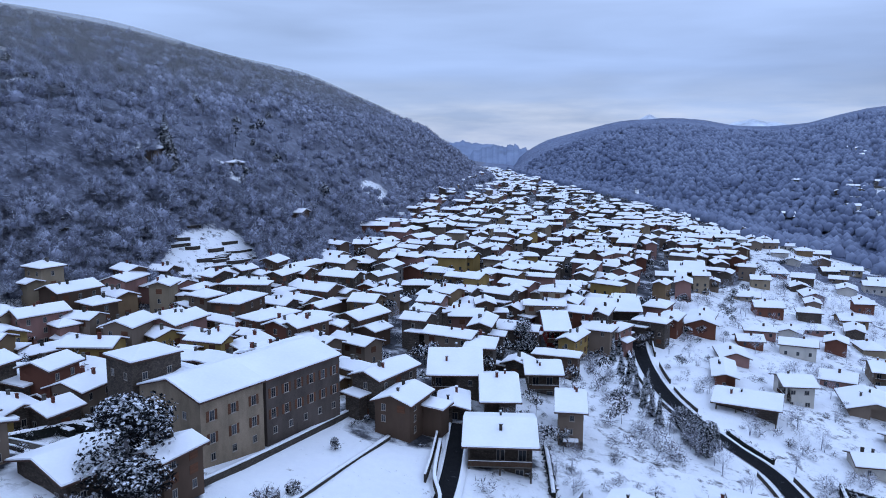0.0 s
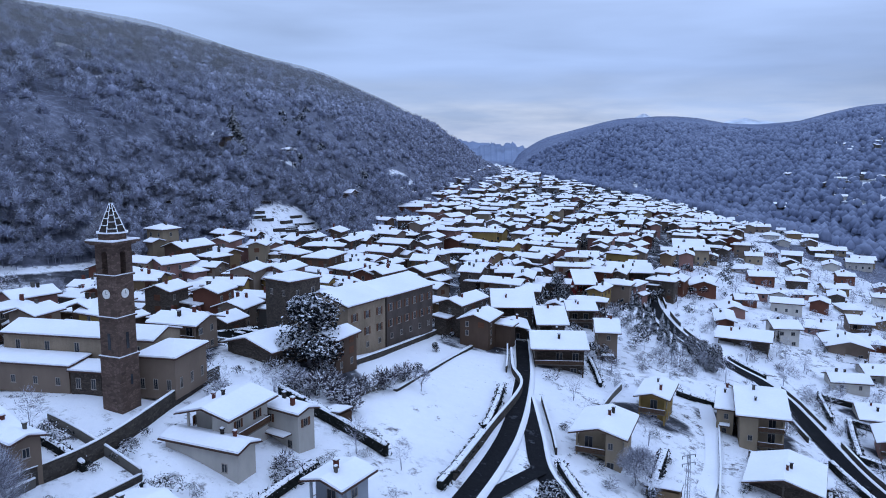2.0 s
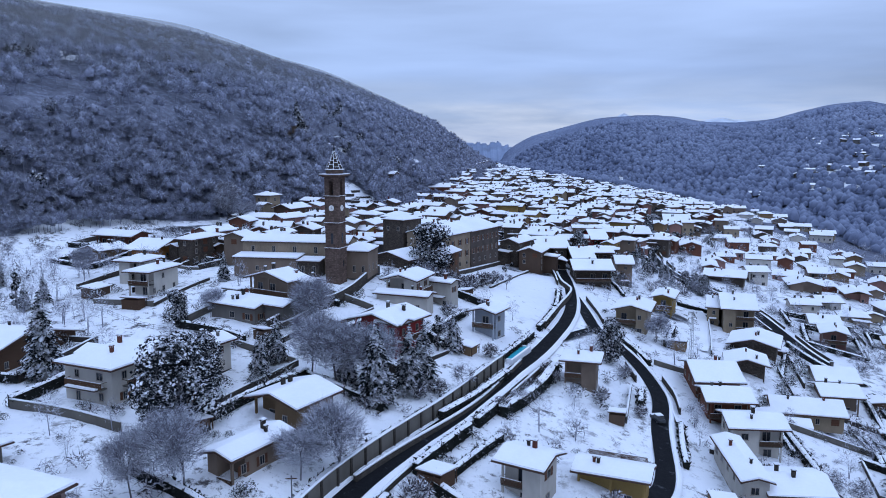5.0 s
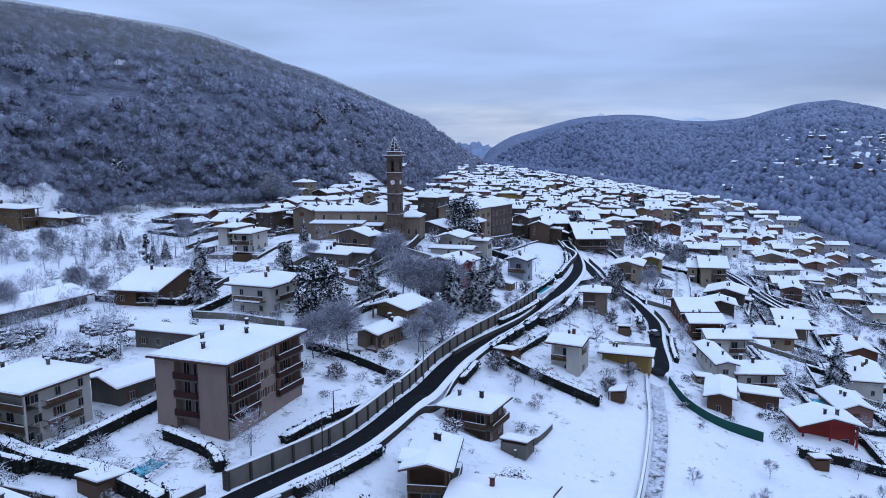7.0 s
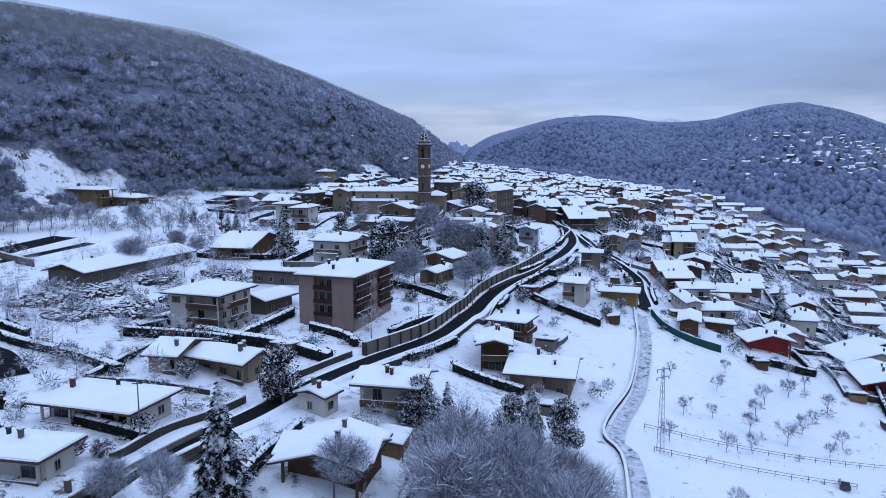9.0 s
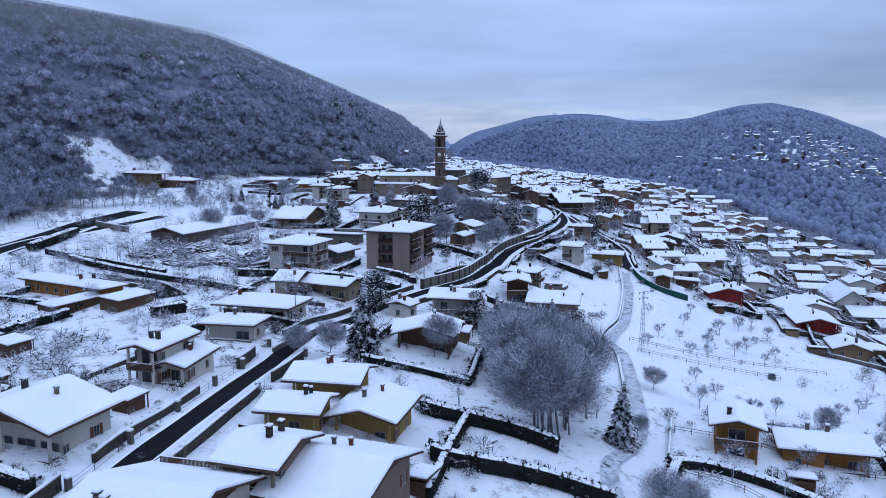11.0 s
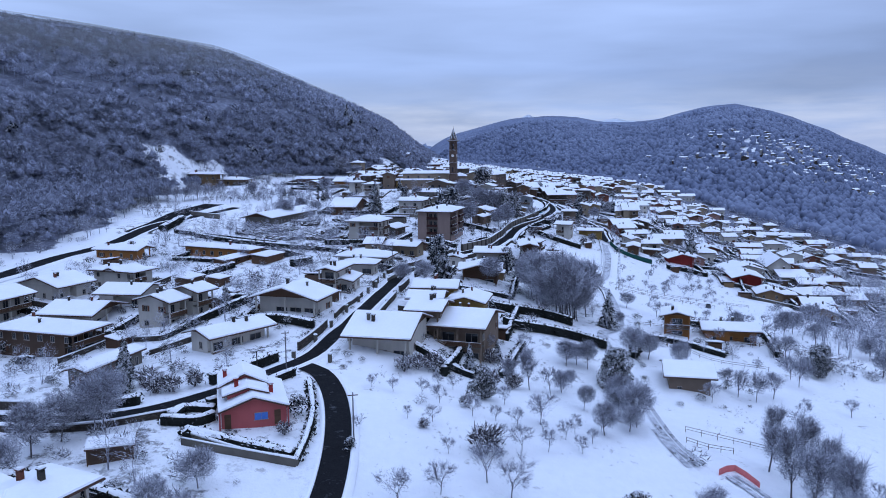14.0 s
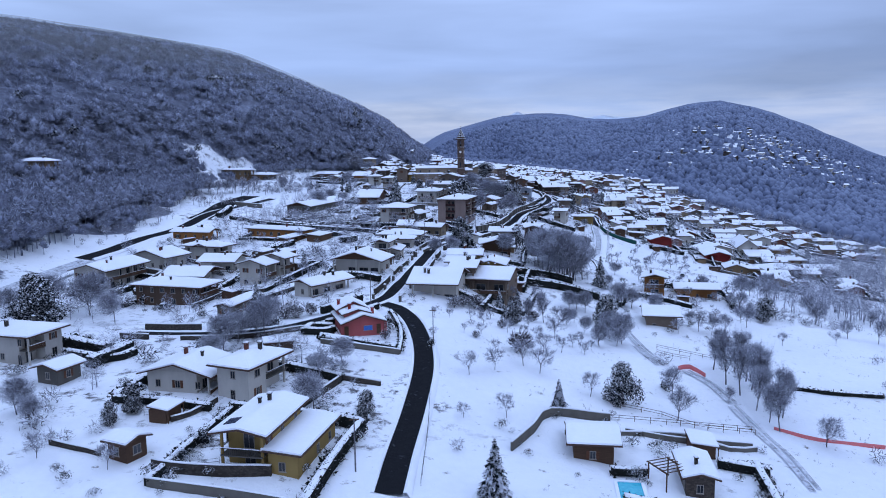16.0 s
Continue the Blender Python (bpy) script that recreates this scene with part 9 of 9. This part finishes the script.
hedge_line([(-60.6, -241.1), (-49.9, -242.1), (-37.8, -241.8)], 0.9, 1.2)
hedge_line([(-127.2, -194.1), (-121.8, -198.0), (-115.9, -200.5)], 1.4, 1.6)
hedge_line([(-214.1, -226.5), (-204.2, -232.4), (-200.6, -229.2)], 1.4, 1.6)
fence_line([(-56.3, -143.8), (-45.8, -148.2), (-36.7, -153.8), (-28.1, -157.5)])
fence_line([(-63.6, -159.6), (-54.1, -163.1), (-49.5, -170.5), (-36.1, -173.8)])
fence_line([(-31.4, -158.2), (-20.5, -158.0), (-9.7, -158.4)])
fence_line([(-124.8, 57.2), (-109.9, 42.6), (-97.0, 34.2)], mat='iron', rails=3, label='thin iron terrace railing')
fence_line([(-151.7, -288.6), (-147.8, -271.5), (-144.9, -256.8)], mat='iron', label='thin iron rail beside the road')
fence_line([(-117.7, -263.8), (-102.8, -264.6), (-86.7, -266.2)])
fence_line([(-81.1, -217.3), (-68.9, -223.1)], spacing=2.5)
fence_line([(-83.1, 31.1), (-75.4, 36.3), (-71.2, 46.7)], mat='iron', rails=3, label='thin iron terrace railing')
wall_line("safety_net", [(-81.3, -265.0), (-74.8, -269.1), (-62.0, -270.5)], 0.7, 0.06, "net", "faded red plastic safety netting in the snow", "netting", cap=0)
wall_line("safety_net", [(-84.3, -234.1), (-80.5, -232.3), (-79.5, -237.5)], 0.9, 0.06, "net", "faded red plastic netting beside a ditch", "netting", cap=0)
pole(-140.7, -236.2, 8)
pole(-122.5, -114.4, 9)
pole(-160.4, -285.6, 8)
pole(-150.8, -205.6, 7)
pole(-65.3, -29.1, 8)
pole(-80.5, -50.5, 5, "slim street lamp with snow on its head", True)
pole(-71.0, -46.9, 6, "slim street lamp with snow on its head", True)
pole(-155.1, -213.8, 6, "slim street lamp with snow on its head", True)
pole(-81.3, -61.8, 6, "slim street lamp with snow on its head", True)
pylon(-42.6, -96.2, 15)
pylon(22.8, 71.0, 14)
pool(-28.9, 43.2, 62, 11, 5)
pool(30.0, -0.8, 70, 8, 4)
pool(-120.5, -288.2, 72, 6, 3.5)
pool(-103.8, -69.3, 65, 6, 3)
car(-1.1, 25.5, 100)
car(-172.9, -277.4, 60)
car(-204.2, -175.4, 70)
car(-10.2, -98.8, 60)
car(-129.2, -23.9, 60)

# ---- the terraced slope and the villa above the town ----
terrace_rng = random.Random(3)
for terrace_k in range(34):
    terrace_y, terrace_l = terrace_rng.uniform(234, 292), terrace_rng.uniform(2.5, 7)
    terrace_up = 1.5 + 1.15 * terrace_k
    terrace_ends = [(float(hill_foot(terrace_y + q * 0.81)) - terrace_up + 0.5 * terrace_rng.random(), terrace_y + q * 0.81) for q in (-terrace_l, 0.0, terrace_l)]
    wall_line("terrace_wall", terrace_ends, terrace_rng.uniform(0.7, 1.3), 0.6, "dark_wall", "dark dry-stone terrace wall half buried in snow", "wall", cap=0.1)
tree("conifer", -112, 314, 17, wide=1.3)
tree("conifer", -107, 317, 12, wide=1.3)
tree("evergreen", -90, 352, 9)

# ---- the builder's yard beside the graveyard ----
for heap_x, heap_y, heap_rx, heap_ry, heap_n, heap_seed in ((-131.5, -19.5, 6, 4, 70, 1), (-132, -4, 5, 4, 60, 2), (-148, -10.4, 5, 6, 70, 3), (-146.7, -36, 8, 5, 90, 4), (-159, -23, 7, 6, 90, 5), (-158, -42, 6, 5, 60, 6), (-139, -28, 4, 4, 40, 7), (-170, -30, 6, 6, 60, 8)):
    scrap_heap(heap_x, heap_y, heap_rx, heap_ry, heap_n * 2, heap_seed, "heap of stored timber and scrap under patchy snow")

# ---- the car park under the hill and its hedges ----
strip("parking_1", [(-213.1, -31.7), (-209.0, -14.6), (-206.3, 25.6), (-194.5, 53.9)], 11.0, "asphalt", "wet dark car park under the wooded hill", "road", bank=0.3)
hedge_line([(-199.3, -30.3), (-179.4, -42.7), (-159.8, -60.0)], 1.6, 1.6)
hedge_line([(-204.4, -28.4), (-202.9, -15.4), (-202.4, 3.1)], 2.4, 3.0, "broad dark hedge beside the car park dusted with snow")
hedge_line([(-179.1, -110.2), (-175.3, -100.4), (-170.3, -95.1)], 1.8, 2.0)
hedge_line([(-152.7, -102.8), (-146.6, -99.4)], 2.2, 2.0)
hedge_line([(-63.3, -157.6), (-56.9, -157.3), (-49.3, -160.6), (-43.2, -165.9)], 1.4, 1.8)
hedge_line([(-72.0, -175.2), (-66.4, -164.3), (-62.4, -158.1)], 1.6, 1.8)

for shed_x, shed_y, shed_w, shed_d, shed_wall in ((-160.2, -91.9, 11, 6, "wood"), (-170.8, -94.2, 15, 4.5, "wood"), (-180.5, -117.2, 8, 5, "brown"), (-172.1, -122.2, 5.5, 5, "wood"), (-168.3, -149.4, 6, 5, "brown")):
    garden_shed(shed_x, shed_y, 60, shed_w, shed_d, 2.3, shed_wall)
strip("yard_1", [(-169.5, -67.5), (-160.0, -74.0), (-152.0, -86.0)], 7.0, "asphalt", "dark wet yard beside the orange hall", "road")
hedge_line([(-179.2, -104.6), (-174.5, -103.5), (-170.5, -98.9)], 1.8, 2.2)
hedge_line([(-190.3, -37.2), (-175.6, -50.6), (-158.7, -66.0), (-143.9, -76.9), (-134.0, -86.0)], 1.5, 1.8, "long dark hedge between the yard and the gardens")
hedge_line([(-126.0, -62.0), (-118.0, -68.0), (-108.0, -72.0), (-99.0, -77.5)], 2.0, 2.4, "thick dark hedge below the apartment house")


def gate_pillar(x, y):
    """A square garden pillar with a cap of snow."""
    o = thing("gate_pillar", x, y, level(x, y) - 0.2, 62, "square grey garden pillar capped with snow", "pillar", "garden pillars")
    part("shaft", shared("pillar_shaft", lambda: soften(Shape().box(-0.3, 0.3, -0.3, 0.3, 0, 1.7).mesh("shaft", "concrete"), 0.03, 1)), o)
    part("snow_cap", shared("pillar_cap", lambda: soften(Shape().box(-0.38, 0.38, -0.38, 0.38, 1.7, 1.98).mesh("snow_cap", "snow"), 0.1)), o)


for side_x in (-3.4, 3.6):
    for pillar_x, pillar_y in ((-146.5, -201.0), (-142.5, -192.0), (-139.2, -183.0), (-135.6, -172.6), (-132.3, -162.0), (-129.2, -151.0), (-126.4, -141.0), (-123.2, -130.0)):
        gate_pillar(pillar_x + side_x * 0.93, pillar_y - side_x * 0.32)
for side_x in (-3.4, 3.6):
    fence_line([(qx + side_x * 0.93, qy - side_x * 0.32) for qx, qy in ((-146.5, -201.0), (-139.2, -183.0), (-132.3, -162.0), (-126.4, -141.0), (-123.2, -130.0))], mat="iron", rails=3, spacing=4.2, label="thin dark iron garden railing along the street")

# ---- the gardens below the lane ----
def palm_group(x, y, h):
    """Three trunks with fans of stiff leaves, snow on the fans."""
    rng = random.Random(9)
    o = thing("palm_tree", x, y, level(x, y), 0, "clump of three fan palms with snow on the leaves", "tree")
    for px, py, k in ((-0.5, 0, 1.0), (0.6, 0.2, 0.9), (0.1, -0.6, 0.78)):
        top = Vector((px * 1.5, py * 1.5, h * k))
        part("trunk", Shape().tube((px, py, -0.3), top, 0.17, 0.14, 8).mesh("trunk", "bark"), o)
        s = Shape()
        for i in range(34):
            a, up = rng.uniform(0, 6.28), rng.uniform(-0.5, 1.1)
            d = Vector((math.cos(a) * math.cos(up), math.sin(a) * math.cos(up), math.sin(up)))
            q = Vector((-math.sin(a), math.cos(a), 0))
            m, e = top + d * 0.7, top + d * 1.25 + Vector((0, 0, -0.3))
            s.add([top, m + q * 0.2, e, m - q * 0.2], [(0, 1, 2), (0, 2, 3)])
        part("crown", s.mesh("crown", "leaf"), o)
    return o


# trees and bushes between the lane, the street and the lower gardens
tree("evergreen", -84.6, -193.8, 8.5, "broad dark evergreen tree beside the muddy lane", wide=1.35)
tree("evergreen", -19.7, -171.3, 7.5, wide=1.3)
for tx, ty, th in ((-98.3, -212.3, 4.5), (-99.3, -224.5, 6.0), (-93.4, -221.1, 5.5), (-99.2, -202.5, 4.5), (-89.0, -206.0, 6.5), (-92.0, -213.5, 6.5), (-95.5, -198.0, 5.0), (-183.0, -233.5, 7.5),
                   (-180.5, -229.5, 7.5), (-185.5, -238.5, 6.5), (-176.5, -227.0, 7.0), (1.0, -168.0, 8.0), (4.6, -124.7, 9.0), (-9.0, -140.0, 8.0), (-30.0, -146.0, 6.5), (22.0, -110.0, 9.0), (12.0, -150.0, 8.0)):
    if free(tx, ty, 0.5):
        tree("frosted", tx, ty, th)
for tx, ty, th in ((-168.6, -214.2, 3.0), (-171.3, -213.4, 3.4), (-165.4, -212.0, 2.8), (-173.5, -208.5, 3.2), (-110.0, -189.0, 3.0), (-108.7, -202.3, 3.0), (-114.0, -205.0, 3.4), (-87.0, -199.0, 3.0), (-150.2, -232.3, 2.0)):
    tree("shrub", tx, ty, th)
tree("conifer", -176.5, -211.0, 6.5)
tree("evergreen", -228.5, -199.0, 12.0, wide=1.3)
for tx, ty, th in ((-217.5, -235.0, 6.0), (-209.5, -262.5, 5.0), (-160.0, -246.0, 6.0), (-164.5, -249.5, 5.0), (-212.0, -196.5, 8.0), (-232.0, -176.0, 10.0), (-224.0, -172.0, 9.0), (-238.0, -205.0, 9.0)):
    if free(tx, ty, 0.5):
        tree("frosted", tx, ty, th)
palm_group(-194.5, -260.3, 4.2)
for ditch in ([(-87.9, -218.7), (-88.9, -226.9), (-88.7, -232.8)], [(-83.3, -234.7), (-81.3, -241.9), (-82.3, -252.2)], [(-83.3, -253.7), (-86.1, -267.3), (-87.1, -276.7), (-89.8, -287.4)], [(-78.8, -188.2), (-84.1, -208.4), (-87.5, -224.0), (-86.8, -232.0)]):
    strip("path_2", ditch, 1.0, "track", "narrow muddy path through the snow", "path")
    strip("path_3", [(px + 1.6, py + 0.6) for px, py in ditch], 0.7, "track", "narrow muddy path through the snow", "path")
fence_line([(-109.4, -259.2), (-102.1, -261.4), (-97.7, -265.4), (-86.9, -267.6)], label="wooden post-and-rail fence across a snowy garden")
fence_line([(-84.0, -223.1), (-81.1, -225.2), (-76.9, -225.9)], label="wooden post-and-rail fence across a snowy garden")
wall_line("garden_wall", [(-112.6, -268.6), (-104.4, -271.0), (-96.7, -272.1), (-90.9, -272.9)], 0.9, 0.3, "concrete", "low concrete garden wall topped with snow", "wall", cap=0.12)
hedge_line([(-101.4, -279.5), (-97.6, -281.0), (-94.0, -282.3)], 1.4, 1.4)
hedge_line([(-121.1, -282.5), (-115.4, -282.9)], 1.2, 1.0)
hedge_line([(-217.2, -217.6), (-210.8, -223.6), (-206.3, -226.9)], 2.2, 2.6, "thick untrimmed evergreen hedge laden with snow")
hedge_line([(-207.7, -235.3), (-205.1, -231.9), (-202.2, -226.4)], 2.2, 2.6, "thick untrimmed evergreen hedge laden with snow")
hedge_line([(-163.7, -232.3), (-158.3, -235.0), (-153.5, -237.2), (-148.8, -239.1)], 1.0, 1.2)
wall_line("garden_wall", [(-163.7, -234.7), (-158.0, -237.6), (-153.0, -239.7), (-148.5, -241.4)], 1.1, 0.3, "concrete", "concrete retaining wall under a snowy lawn", "wall", cap=0.1)
hedge_line([(-148.5, -240.8), (-147.1, -233.8), (-146.3, -224.9), (-146.8, -213.4)], 0.9, 0.9)
hedge_line([(-166.5, -225.5), (-165.2, -222.7), (-160.8, -223.0)], 0.9, 1.6)
fence_line([(-192.6, -262.4), (-188.3, -263.3)], mat="iron", rails=3, label="thin iron railing along a terrace edge")
fence_line([(-186.4, -279.0), (-182.9, -281.9), (-178.9, -282.4)], mat="iron", rails=3, label="thin iron railing along a terrace edge")
wall_line("garden_wall", [(-204.2, -270.7), (-200.7, -273.1), (-196.0, -275.7)], 0.8, 0.4, "dark_wall", "low dry-stone garden wall under snow", "wall", cap=0.15)
wall_line("garden_wall", [(-187.9, -265.9), (-185.2, -264.4), (-181.5, -259.7)], 0.9, 0.4, "dark_wall", "low dry-stone garden wall under snow", "wall", cap=0.15)
wall_line("retaining_wall", [(-187.9, -281.5), (-184.8, -283.2), (-177.8, -285.6), (-171.7, -286.9)], 1.6, 0.4, "dark_wall", "dark terrace wall below the yellow house", "wall", cap=0.15)
pergola = thing("pergola", -113.6, -285.8, level(-113.6, -285.8), 10, "open timber pergola frame dusted with snow beside a house", "pergola")
for pergola_x in (-1.8, 1.8):
    for pergola_y in (-2.2, 2.2):
        part("post", Shape().box(pergola_x - 0.08, pergola_x + 0.08, pergola_y - 0.08, pergola_y + 0.08, -0.2, 2.6).mesh("post", "wood"), pergola)
    part("beam", Shape().box(pergola_x - 0.08, pergola_x + 0.08, -2.6, 2.6, 2.6, 2.78).mesh("beam", "wood"), pergola)
for pergola_k in range(6):
    part("rafter", Shape().box(-2.2, 2.2, -2.3 + 0.9 * pergola_k, -2.2 + 0.9 * pergola_k, 2.78, 2.9).mesh("rafter", "wood"), pergola)
for home in [q for q in scene.objects if q.parent is None and q.get("category") == "house"]:
    if "solar panels" in home.get("label", ""):
        panel_z = 9.0 - home.matrix_basis.translation.z
        for panel_x in (-5.6, -4.4):
            part("solar_panel", Shape().add([(panel_x, 1.3, panel_z + 1.0), (panel_x + 1.05, 1.3, panel_z + 1.0), (panel_x + 1.05, 3.1, panel_z + 0.64), (panel_x, 3.1, panel_z + 0.64),
                 (panel_x, 1.3, panel_z + 0.86), (panel_x + 1.05, 1.3, panel_z + 0.86), (panel_x + 1.05, 3.1, panel_z + 0.5), (panel_x, 3.1, panel_z + 0.5)],
                 [(0, 3, 2, 1), (4, 5, 6, 7), (0, 1, 5, 4), (1, 2, 6, 5), (2, 3, 7, 6), (3, 0, 4, 7)]).mesh("solar_panel", "solar"), home, "dark glass solar panel")
    if "blue garage door" in home.get("label", ""):
        part("garage_door", Shape().box(-7.24, -7.1, -1.3, 0.9, 0.5, 2.3).mesh("garage_door", "blue_shutter"), home, "blue panelled garage door")

# ---- the orchard below the pylon ----
for orchard_k, (orchard_x, orchard_y) in enumerate(((-19.6, -68.5), (15.5, -38.1), (-38.2, -89.8), (-10.8, -52.4), (12.6, -59.3), (-9.8, -80.6), (4.7, -65.9), (-3.6, -41.9), (-20.8, -86.6), (32.5, -33.3), (7.0, -52.3),
        (-1.8, -57.6), (-3.3, -84.2), (15.3, -45.9), (-27.4, -90.0), (-7.8, -64.5), (-15.0, -75.3), (-2.4, -73.4), (-20.0, -47.4), (26.8, -39.7), (2.9, -79.2), (-26.5, -69.4))):
    tree("fruit", orchard_x, orchard_y, 3.4 + 0.35 * (orchard_k % 6))
fence_line([(-41.5, -86.0), (-24.0, -87.5), (-6.0, -88.5), (12.0, -88.0)], label="wooden post-and-rail fence across a snowy orchard", spacing=3.0)
fence_line([(-44.0, -97.0), (-26.0, -98.5), (-8.0, -99.0)], label="wooden post-and-rail fence across a snowy orchard", spacing=3.0)

# ---- the church terrace ----
wall_line("retaining_wall", [(-59.5, 88.5), (-63.8, 62.3), (-69.0, 49.2), (-75.2, 39.2), (-79.6, 31.9)], 2.6, 0.5, "dark_wall", "tall dark stone retaining wall below the church", "wall", cap=0.15, drop=1.5)
fence_line([(-61.0, 97.5), (-64.9, 65.6), (-70.1, 52.1)], mat="iron", rails=3, label="thin iron railing along a terrace edge")

# ---- dead weeds standing out of the snow ----
weed_rng = np.random.RandomState(77)
weed_at = []
for weed_k in range(420):
    weed_x, weed_y = weed_rng.uniform(-190, 40), weed_rng.uniform(-330, -60)
    if free(weed_x, weed_y, 1.0) and np.min(np.hypot(road_pts[:, 0] - weed_x, road_pts[:, 1] - weed_y)) > 5.0:
        for weed_j in range(weed_rng.randint(2, 9)):
            weed_at.append((weed_x + weed_rng.normal() * 1.6, weed_y + weed_rng.normal() * 1.6))
weed_parts = []
for weed_x, weed_y in weed_at:
    weed_size = weed_rng.uniform(0.12, 0.4)
    weed_parts.append(twig_tris(weed_rng, np.array([weed_x, weed_y, level(weed_x, weed_y) + weed_size * 0.5]), weed_size, 9, weed_size * 1.6, 0.035, 0.9)[0])
weed_verts = np.concatenate(weed_parts)
tagged(new("dead_weeds", raw_mesh("dead_weeds", weed_verts, np.arange(len(weed_verts)).reshape(-1, 3), "shrub")), "dry brown weed stalks poking out of the snow", "weeds", kind="stuff")
